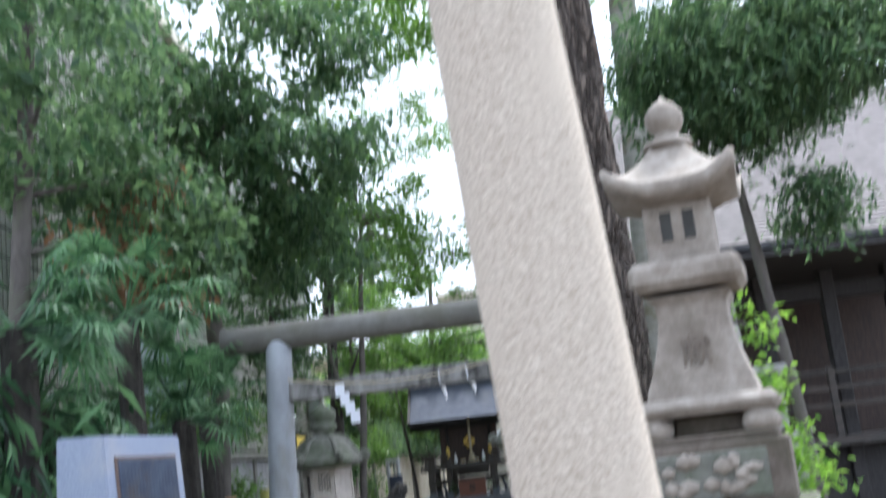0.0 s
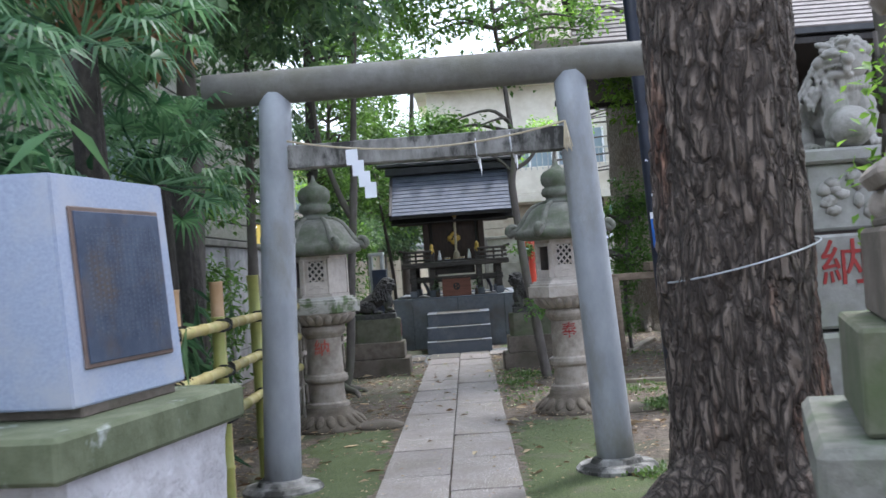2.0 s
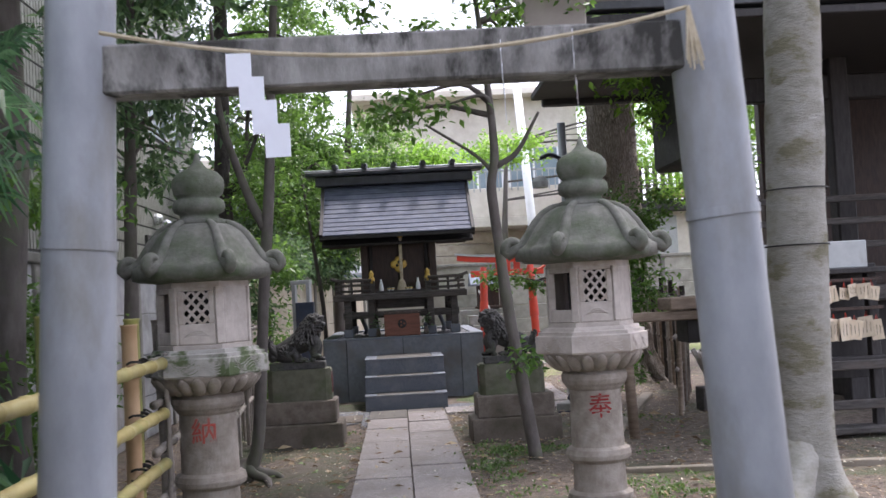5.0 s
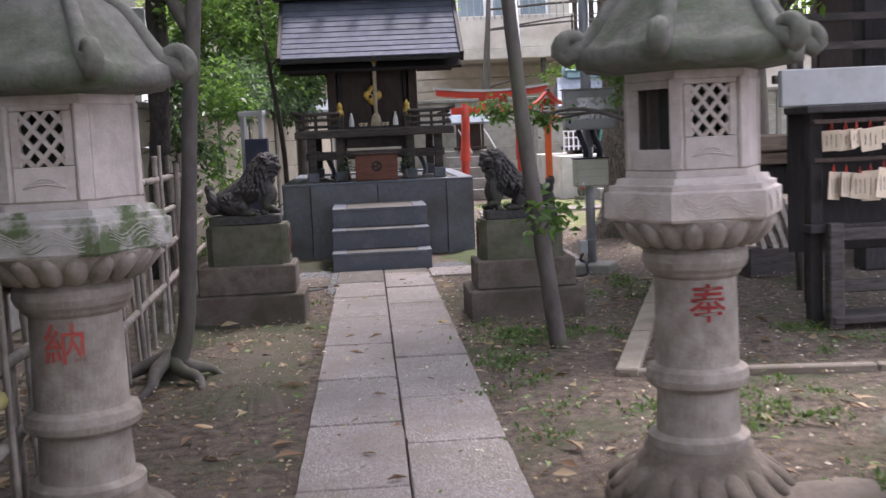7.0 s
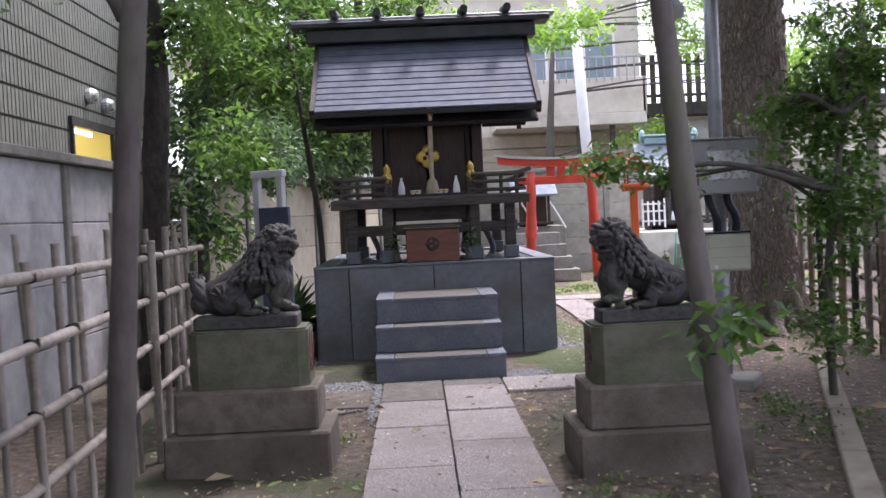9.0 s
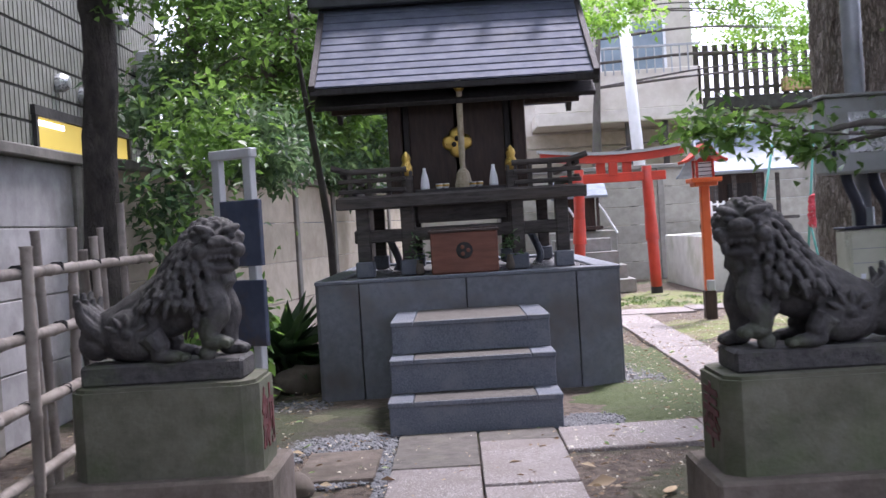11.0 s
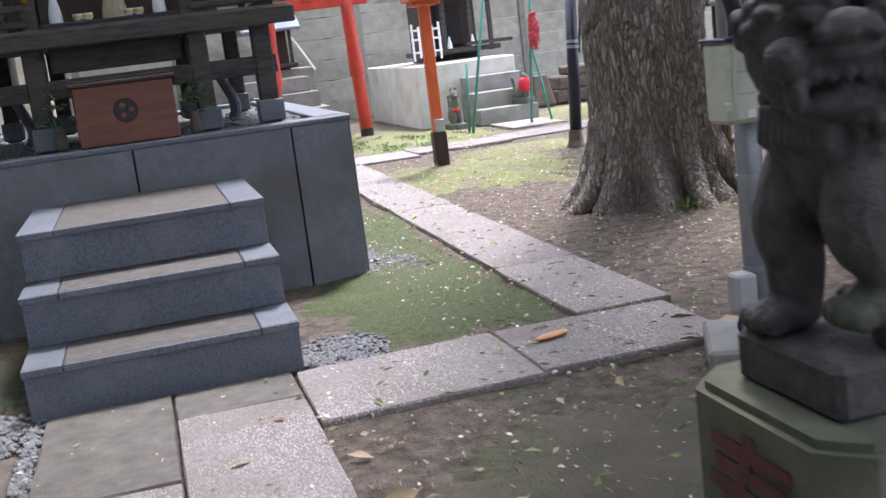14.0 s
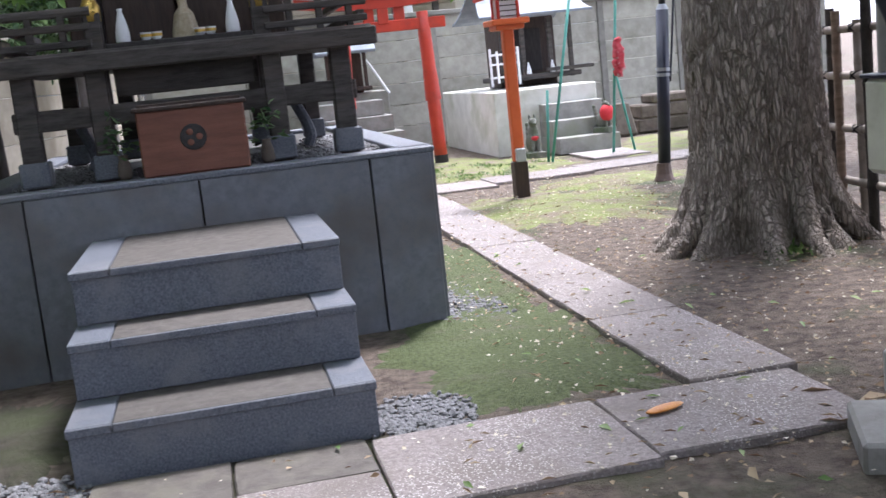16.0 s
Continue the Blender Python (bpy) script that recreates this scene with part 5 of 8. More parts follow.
    # tight curls over the brow, ears and crown
    for i in range(70):
        a, e = i * 2.39996, math.asin(0.05 + 0.93 * i / 70)
        d = Vector((math.cos(a) * math.cos(e), math.sin(a) * math.cos(e), math.sin(e)))
        if d.x > 0.5 and d.z < 0.62:
            continue
        H(d * 0.108 + Vector((-0.012, 0, 0.0)), g.uniform(0.014, 0.02), 2)
    # mane locks, long and tapering, over neck, cheeks and shoulders
    for row in range(7):
        n = 16 + row
        for i in range(n):
            a = -2.6 + 5.2 * (i + 0.5 * (row % 2)) / n + g.uniform(-0.1, 0.1)
            r0 = 0.092 + 0.009 * row
            p = Vector((0.1 - (r0 + 0.02) * math.cos(a) * 0.75 - 0.015 * row, r0 * math.sin(a), 0.385 - 0.03 * row))
            q = p + Vector((-0.03 * math.cos(a) - 0.012, 0.012 * math.sin(a), -g.uniform(0.035, 0.058)))
            tube([p, p.lerp(q, 0.5) + Vector((-0.006 * math.cos(a), 0.01 * math.sin(a), 0)), q], [0.0125, g.uniform(0.009, 0.014), 0.005], 7, bm)
    for i in range(9):
        y = -0.06 + 0.015 * i
        tube([(0.16, y, 0.29), (0.168, y * 1.05, 0.25), (0.15, y * 0.9, 0.2 + 0.012 * (i % 3))], [0.018, 0.015, 0.005], 7, bm)
    # spine and flame tail laid low behind the haunches
    for i in range(12):
        u = i / 11
        ball((0.04 - 0.25 * u, 0, 0.345 - 0.15 * u - 0.02 * u * u), (0.022, 0.016, 0.016), bm, 1)
    for i in range(7):
        y, k = (i - 3) * 0.024, i % 2
        tube(smooth_path([(-0.24, y * 0.5, 0.08), (-0.29, y * 0.9, 0.13 + 0.03 * k), (-0.305 - 0.015 * k, y * 1.3, 0.17 + 0.03 * k), (-0.3 - 0.02 * k, y * 1.6, 0.22 + 0.02 * k)], 4), list(np.linspace(0.036, 0.008, 13)), 9, bm)
    ball((-0.285, 0, 0.07), (0.06, 0.07, 0.06), bm, 3)
    if ball_under:
        ball((0.19, -0.05, 0.085), 0.085, bm, 3)
    me = bpy.data.meshes.new(name)
    bm.to_mesh(me)
    bm.free()
    me.materials.append(material)
    ob = new(name, me)
    r = ob.modifiers.new("fuse", "REMESH")
    r.mode, r.voxel_size, r.use_smooth_shade = "VOXEL", 0.0042, True
    return ob


def lion_pedestal(x, y, side, label, letter):
    """side: +1 faces the path along +x."""
    t = thing("statue_pedestal", label, "pedestal", (x, y, 0), 0 if side > 0 else 180, "pedestals of the guardian lions")
    part("base", box((0, 0, 0.105), (0.86, 0.60, 0.25), 0.012), OLDSTONE, t)
    part("middle_tier", box((-0.005, 0, 0.34), (0.745, 0.475, 0.225), 0.012), OLDSTONE, t)
    bm = box((0.01, 0, 0.605), (0.63, 0.36, 0.31), 0.0)
    bmesh.ops.bevel(bm, geom=[e for e in bm.edges if abs(e.verts[0].co.z - e.verts[1].co.z) > 0.2], offset=0.052, segments=2, profile=0.3, affect="EDGES")
    bmesh.ops.bevel(bm, geom=[e for e in bm.edges if min(e.verts[0].co.z, e.verts[1].co.z) > 0.7], offset=0.012, segments=2, affect="EDGES")
    blk = part("block", bm, GREENSTONE, t, "green algae-stained block with rounded corners")
    part("plinth", box((-0.005, 0, 0.795), (0.55, 0.225, 0.075), 0.01), DARKSTONE, t, "dark plinth slab")
    for k, ch in enumerate(letter):
        o = part("lettering", glyph(ch, 0.225, 0.002, 0.003), REDDARK, blk, "dark red painted character")
        o.matrix_local = pose(0.3265, 0, 0.6 - k * 0.135, 0, 0, 90)
    return t


lion_pedestal(-1.70, 17.22, 1, "tiered weathered stone pedestal with a red character", "納")
lion_pedestal(0.40, 16.86, -1, "tiered weathered stone pedestal with red characters", "奉").scale.z = 0.965
for x, y, s, sd, k in ((-1.655, 17.22, 1, 2, 1.04), (0.335, 16.86, -1, 3, 1.0)):
    o = lion_mesh("guardian_lion_statue", DARKSTONE, seed=sd)
    o.matrix_world = pose(x, y, 0.828 if s > 0 else 0.8, 0, 0, 0 if s > 0 else 180) @ Matrix.Diagonal((k, s * k, k, 1))
    tagged(o, "dark weathered stone guardian lion seated on its plinth", "statue", "pair of guardian lions")


def pale_lion():
    t = thing("statue_pedestal", "tall grey stone pedestal with carved relief and a red character", "pedestal", (1.75, 8.75, 0))
    part("base", box((0, 0, 0.45), (1.0, 1.0, 0.9), 0.02), STEPCONC, t)
    part("block", box((0, 0, 1.17), (0.78, 0.78, 0.5), 0.015), STEPCONC, t)
    o = part("lettering", glyph("納", 0.26, 0.004), REDTEXT, t, "red carved character")
    o.matrix_local = pose(-0.18, -0.393, 1.25)
    die = part("die", box((0, 0, 1.62), (0.66, 0.66, 0.36), 0.015), STEPCONC, t)
    bm = bmesh.new()
    g = random.Random(6)
    for i in range(22):
        ball((g.uniform(-.24, .24), -0.33, 1.62 + g.uniform(-.12, .12)), (g.uniform(.03, .06), 0.025, g.uniform(.025, .05)), bm, 1)
    part("relief", bm, PALESTONE, die, "carved peony relief", smooth=True)
    part("top_slab", box((0, 0, 1.84), (0.74, 0.74, 0.08), 0.015), STEPCONC, t)
    o = lion_mesh("guardian_lion_statue", PALESTONE, True, seed=7)
    o.matrix_world = pose(1.68, 8.72, 1.88, 0, 0, -70) @ Matrix.Diagonal((1.3, 1.4, 1.35, 1))
    tagged(o, "pale lichen-spotted stone guardian lion with a ball", "statue")


pale_lion()

# ---- main small shrine ----


def shrine_steps():
    t = thing("stone_steps", "three grey granite steps with worn tan treads", "steps", (-0.63, 0, 0))
    for k, (y0, z1) in enumerate(((19.86, 0.21), (20.19, 0.42), (20.5, 0.63))):
        x = 0.52
        y1 = 21.46
        part("riser", box((0, (y0 + 0.012 + y1) / 2, z1 - 0.115), (2 * x - 0.01, y1 - y0 - 0.012, 0.19), 0.004), GRANITE, t)
        for a, b, m in ((-x, -x + 0.15, GRANITE), (-x + 0.153, x - 0.153, TREAD), (x - 0.15, x, GRANITE)):
            part("tread", box(((a + b) / 2, (y0 + y1) / 2, z1 - 0.013), (b - a, y1 - y0, 0.026), 0.005), m, t)
            part("nosing", box(((a + b) / 2, y0 - 0.003, z1 - 0.016), (b - a - 0.002, 0.012, 0.03), 0.003), GRANITE, t)


shrine_steps()


def shrine_platform():
    t = thing("stone_platform", "grey granite-clad platform with gravel on top", "platform", (-0.625, 0, 0))
    x0, x1, y0, y1 = -1.105, 1.105, 21.45, 25.0
    part("core", box((0, (y0 + y1) / 2, 0.40), (x1 - x0 - 0.06, y1 - y0 - 0.06, 0.9), 0), JOINT, t)
    for a, b in ((x0, -0.80), (-0.797, -0.01), (-0.007, 0.80), (0.803, x1)):
        part("cladding", box(((a + b) / 2, y0, 0.40), (b - a - 0.005, 0.04, 0.9), 0.004), PLATFORM, t)
    for k in range(4):
        L = (y1 - y0) / 4
        for x in (x0, x1):
            part("cladding", box((x, y0 + 0.02 + (k + 0.5) * L, 0.40), (0.04, L - 0.005, 0.9), 0.004), PLATFORM, t)
    for c, s in (((0, y0 + 0.06, 0.865), (2.25, 0.17, 0.03)), ((x0 + 0.06, (y0 + y1) / 2 + 0.08, 0.865), (0.17, y1 - y0, 0.03)), ((x1 - 0.06, (y0 + y1) / 2 + 0.08, 0.865), (0.17, y1 - y0, 0.03)), ((0, y1, 0.865), (2.25, 0.17, 0.03))):
        part("coping", box(c, s, 0.006), GRANITE, t)


shrine_platform()


def small_shrine():
    t = thing("small_shrine", "dark timber shrine with grey metal roof, gold crest, railed deck", "shrine", (-0.63, 0, 0.88))
    W = OLDWOOD
    # legs and deck frame
    for x in (-0.76, -0.42, 0.42, 0.76):
        for y in (21.78, 23.6):
            leg = part("leg", box((x, y, 0.30), (0.1, 0.1, 0.62), 0.008), W, t)
            part("leg_foot", box((x, y, 0.06), (0.14, 0.14, 0.12), 0.008), GRANITE, leg, "grey stone leg shoe")
    part("cross_rail", box((0, 21.78, 0.31), (1.62, 0.08, 0.1), 0.008), W, t)
    for x in (-0.79, 0.79):
        part("side_rail", box((x, 22.7, 0.31), (0.08, 1.9, 0.1), 0.008), W, t)
    part("front_board", box((0, 21.84, 0.46), (0.68, 0.05, 0.14), 0.006), W, t)
    part("deck", box((0, 22.7, 0.585), (1.86, 2.05, 0.07), 0.008), W, t)
    part("deck_edge", box((0, 21.7, 0.565), (1.9, 0.07, 0.09), 0.008), W, t)
    part("shelf_board", box((0, 21.86, 0.63), (0.7, 0.26, 0.03), 0.005), BLACKWOOD, t)
    # newel posts with gold caps
    for x in (-0.405, 0.40):
        p = part("newel_post", box((x, 21.84, 0.54), (0.085, 0.085, 0.52), 0.008), W, t)
        part("gold_cap", lathe([(0.046, 0.76), (0.048, 0.83), (0.036, 0.85), (0.03, 0.865), (0.038, 0.885), (0.034, 0.91), (0.016, 0.935), (0.0, 0.955)], 16, c=(x, 21.84, 0)), GOLD, p, "gilt onion-shaped post cap", smooth=True)
        s = -1 if x < 0 else 1
        for z in (0.66, 0.74):
            part("hand_rail", box((x + s * 0.27, 21.8, z), (0.52, 0.045, 0.035), 0.006), W, t)
        part("hand_rail_top", tube([(x, 21.8, 0.81), (x + s * 0.45, 21.8, 0.81), (x + s * 0.58, 21.8, 0.85)], 0.024, 10), W, t)
        for k in range(3):
            part("baluster", box((x + s * (0.14 + k * 0.15), 21.8, 0.71), (0.035, 0.035, 0.18), 0.004), W, t)
        for z in (0.68, 0.79):
            part("side_hand_rail", box((s * 0.9, 22.7, z), (0.04, 1.8, 0.04), 0.006), W, t)
    # body
    part("back_wall", box((0, 23.3, 1.15), (1.1, 0.06, 1.1), 0.006), DARKWOOD, t)
    for s in (-1, 1):
        part("side_wall", box((s * 0.52, 22.8, 1.15), (0.05, 1.0, 1.1), 0.006), DARKWOOD, t)
        part("pillar", box((s * 0.5, 22.28, 1.1), (0.11, 0.11, 1.0), 0.01), DARKWOOD, t)
        part("door", box((s * 0.2, 22.32, 1.03), (0.37, 0.035, 0.82), 0.006), DARKWOOD, t)
        part("door_frame", box((s * 0.41, 22.3, 1.03), (0.05, 0.05, 0.84), 0.006), BLACKWOOD, t)
    part("door_lintel", box((0, 22.28, 1.49), (1.14, 0.1, 0.11), 0.008), DARKWOOD, t)
    part("threshold", box((0, 22.27, 0.64), (1.0, 0.1, 0.06), 0.006), DARKWOOD, t)
    # side wings under the eave
    for s in (-1, 1):
        part("eave_panel", box((s * 0.78, 22.25, 1.43), (0.44, 0.06, 0.26), 0.006), DARKWOOD, t)
        part("purlin", box((s * 0.82, 22.9, 1.5), (0.1, 1.5, 0.12), 0.008), DARKWOOD, t)
    # crest: four gold lobes with dark middle
    bm = bmesh.new()
    for k in range(4):
        a = math.pi / 2 * k
        ball((0.058 * math.cos(a), 22.288, 1.03 + 0.058 * math.sin(a)), (0.066, 0.012, 0.066), bm, 2)
    cr = part("crest", bm, GOLD, t, "gilt four-lobed crest", smooth=True)
    for k in range(3):
        a = math.pi / 2 + k * 2 * math.pi / 3
        part("crest_swirl", ball((0.03 * math.cos(a), 22.275, 1.03 + 0.03 * math.sin(a)), (0.022, 0.01, 0.022), None, 2), BLACKWOOD, cr)
    # bell rope
    pts = [(0.035, 22.0, 1.5), (0.032, 22.0, 1.2), (0.03, 22.0, 0.9), (0.03, 22.0, 0.78)]
    rp = part("bell_rope", tube(smooth_path(pts, 5), 0.024, 10, rough=0.2, freq=40), ROPE, t, "grey twisted bell rope")
    part("rope_tassel", lathe([(0.026, 0.8), (0.05, 0.77), (0.07, 0.68), (0.075, 0.6), (0.0, 0.6)], 14, c=(0.03, 22.0, 0)), ROPE, rp, "frayed rope tassel")
    part("bell", ball((0.035, 22.0, 1.44), 0.045, None, 2), GOLD, t, "small brass bell", smooth=True)
    # roof: lapped strips on the front and back slope
    n = 11
    for side in (1, -1):
        for k in range(n):
            u0, u1 = k / n, (k + 1) / n
            yy = lambda u: 22.93 - side * (1.07 * (1 - u))
            zz = lambda u: 1.475 + 0.72 * u + 0.1 * u * u
            L = 2.26
            bm = bmesh.new()
            th = 0.013
            vs = []
            for x in (-L / 2, L / 2):
                for u, dz in ((u0, th), (u0, 0), (u1, 0), (u1, th * 0.2)):
                    vs.append(bm.verts.new((x, yy(u), zz(u) + dz)))
            for f in ((0, 1, 2, 3), (7, 6, 5, 4), (0, 4, 5, 1), (1, 5, 6, 2), (2, 6, 7, 3), (3, 7, 4, 0)):
                bm.faces.new([vs[i] for i in f])
            bmesh.ops.recalc_face_normals(bm, faces=bm.faces)
            part("roof_strip", bm, ROOFTILE, t)
    part("eave_board", box((0, 21.885, 1.445), (2.24, 0.05, 0.05), 0.006), BLACKWOOD, t)
    part("soffit", box((0, 22.35, 1.6), (2.2, 0.95, 0.04), 0.004, rot=Matrix.Rotation(0.62, 4, "X")), BLACKWOOD, t)
    for s in (-1, 1):
        for q in (1, -1):
            part("barge_board", box((s * 1.1, 22.93 - q * 0.53, 1.83), (0.05, 1.32, 0.13), 0.006, rot=Matrix.Rotation(q * 0.63, 4, "X")), BLACKWOOD, t)
        bm = bmesh.new()
        vs = [bm.verts.new(p) for p in ((s * 1.0, 22.05, 1.52), (s * 1.0, 23.8, 1.52), (s * 1.0, 22.93, 2.18))]
        bm.faces.new(vs)
        bmesh.ops.solidify(bm, geom=list(bm.faces), thickness=0.03)
        part("gable", bm, DARKWOOD, t)
    # ridge with cross logs
    part("ridge_beam", box((0, 22.93, 2.36), (2.42, 0.24, 0.14), 0.012), DARKROOF, t)
    part("ridge_cap", box((0, 22.93, 2.475), (2.72, 0.34, 0.06), 0.01), DARKROOF, t)
    part("ridge_plank", box((0, 22.93, 2.53), (2.84, 0.2, 0.035), 0.008), GALV, t, "pale metal ridge cap")
    for k in range(5):
        part("cross_log", tube([(-0.9 + k * 0.45, 22.6, 2.56), (-0.9 + k * 0.45, 22.93, 2.585), (-0.9 + k * 0.45, 23.26, 2.56)], [0.04, 0.055, 0.04], 14), DARKROOF, t)
    # hanging red lanterns beneath, seen between the legs
    for x in (-0.55, 0.6):
        part("curved_bracket", tube(smooth_path([(x, 22.3, 0.02), (x + 0.02, 22.3, 0.1), (x - 0.05, 22.35, 0.28)], 5), 0.03, 8), GRANITE, t)


small_shrine()


def offering_box():
    t = thing("offertory_box", "red-brown wooden offertory box with a dark round crest", "box", (-0.63, 21.62, 0.88))
    part("body", box((0, 0, 0.155), (0.5, 0.24, 0.31), 0.008), REDWOOD, t)
    part("lid", box((0, 0, 0.317), (0.53, 0.27, 0.022), 0.005), DARKWOOD, t)
    for k in range(7):
        part("slat", box((0, -0.1 + k * 0.033, 0.334), (0.48, 0.016, 0.014), 0.002), DARKWOOD, t)
    c = part("crest", lathe([(0.062, 0), (0.062, 0.006), (0.055, 0.008), (0, 0.008)], 24), BLACKWOOD, t, "dark round crest")
    c.matrix_local = pose(0, -0.118, 0.17, 90)
    for k in range(3):
        a = k * 2 * math.pi / 3
        s = part("swirl", ball((0.028 * math.cos(a), 0.028 * math.sin(a), 0.009), (0.016, 0.016, 0.003), None, 2), REDWOOD, c)


offering_box()


def flask(x, y, z):
    t = thing("sake_flask", "slim white porcelain sake flask on the offering shelf", "flask", (x, y, z), group="offering flasks")
    part("bottle", lathe([(0.032, 0), (0.036, 0.01), (0.034, 0.05), (0.027, 0.09), (0.018, 0.125), (0.012, 0.15), (0.015, 0.165), (0.0, 0.166)], 20), PORCELAIN, t, smooth=True)
    return t


def cup(x, y, z):
    t = thing("offering_cup", "small gold-banded white offering cup", "cup", (x, y, z), group="offering cups")
    part("bowl", lathe([(0.014, 0), (0.024, 0.012), (0.028, 0.04), (0.025, 0.04), (0.0, 0.02)], 16), PORCELAIN, t)
    part("band", lathe([(0.0275, 0.018), (0.029, 0.02), (0.029, 0.03), (0.0285, 0.032)], 16), GOLD, t, "gold band")


for x in (-0.9, -0.37):
    flask(x, 21.84, 1.525)
for x in (-0.79, -0.74, -0.53, -0.48):
    cup(x, 21.82, 1.525)

# ---- side shrine beyond the great tree ----


def red_torii():
    t = thing("torii_gate", "vermilion wooden torii before the side shrine steps", "torii", (1.78, 30.2, 0))
    for foot, top in ((-0.6, -0.52), (0.58, 0.52)):
        p = part("pillar", tube([(foot + (top - foot) * k / 6, 0, 1.98 * k / 6) for k in range(7)], [0.085] * 6 + [0.075], 24), VERMILION, t, smooth=True)
        part("sleeve", tube([(foot + (top - foot) * 0.42, 0, 0.84), (foot + (top - foot) * 0.48, 0, 0.95), (foot + (top - foot) * 0.62, 0, 1.22)], [0.105, 0.1, 0.09], 24), VERMILION, p, "bright red pillar sleeve")
        part("foot_wrap", tube([(foot, 0, 0), (foot, 0, 0.12)], 0.09, 24), BLACKWOOD, p, "black pillar foot")
    part("tie_beam", box((0, 0, 1.83), (1.62, 0.1, 0.14), 0.01), VERMILION, t)
    for x in (-0.18, 0.22):
        part("strut", box((x, 0, 1.98), (0.14, 0.06, 0.18), 0.006), VERMILION, t)
    bm, bk = bmesh.new(), bmesh.new()
    for b, L, z, w, h in ((bm, 1.1, 2.12, 0.15, 0.12), (bk, 1.14, 2.205, 0.2, 0.045)):
        rows = []
        for u in np.linspace(-1, 1, 17):
            zc = z + 0.085 * u * u
            rows.append([b.verts.new((u * L, y, zc + dz)) for y, dz in ((-w / 2, -h / 2), (w / 2, -h / 2), (w / 2, h / 2), (-w / 2, h / 2))])
        for p, q in zip(rows, rows[1:]):
            for i in range(4):
                b.faces.new((p[i], p[(i + 1) % 4], q[(i + 1) % 4], q[i]))
        b.faces.new(rows[0][::-1])
        b.faces.new(rows[-1])
        bmesh.ops.recalc_face_normals(b, faces=b.faces)
    part("lintel", bm, VERMILION, t)
    part("lintel_cap", bk, METALGREY, t, "dark grey lintel cap")
    part("wedge", box((0, -0.06, 1.96), (0.14, 0.03, 0.2), 0.006), VERMILION, t)


red_torii()


def shrine_stairs():
    t = thing("stone_steps", "weathered concrete steps rising behind the red torii", "steps", (1.8, 0, 0))
    for k in range(4):
        part("step", box((-0.1 - k * 0.08, 31.4 + k * 0.3, 0.11 + k * 0.22), (0.95, 0.9, 0.22), 0.01), STEPCONC, t)
    part("altar_block", box((-0.3, 33.0, 0.5), (1.3, 0.9, 1.0), 0.015), STEPCONC, t)
    s = thing("miniature_shrine", "miniature dark shrine with a pale copper roof", "shrine", (1.55, 32.9, 1.0))
    part("body", box((0, 0, 0.3), (0.5, 0.45, 0.6), 0.008), DARKWOOD, s)
    part("deck", box((0, -0.25, 0.06), (0.7, 0.4, 0.06), 0.008), DARKWOOD, s)
    for q in (1, -1):
        part("roof", box((0, q * 0.24, 0.74), (0.9, 0.58, 0.05), 0.01, rot=Matrix.Rotation(-q * 0.5, 4, "X")), COPPER, s)
    for x in (-0.28, 0.28):
        part("post", box((x, -0.36, 0.32), (0.05, 0.05, 0.6), 0.005), DARKWOOD, s)
        part("curved_brace", tube(smooth_path([(x, -0.36, 0.5), (x + 0.12, -0.4, 0.3), (x + 0.3, -0.5, -0.05)], 5), 0.02, 8), WHITEPAINT, s)


shrine_stairs()


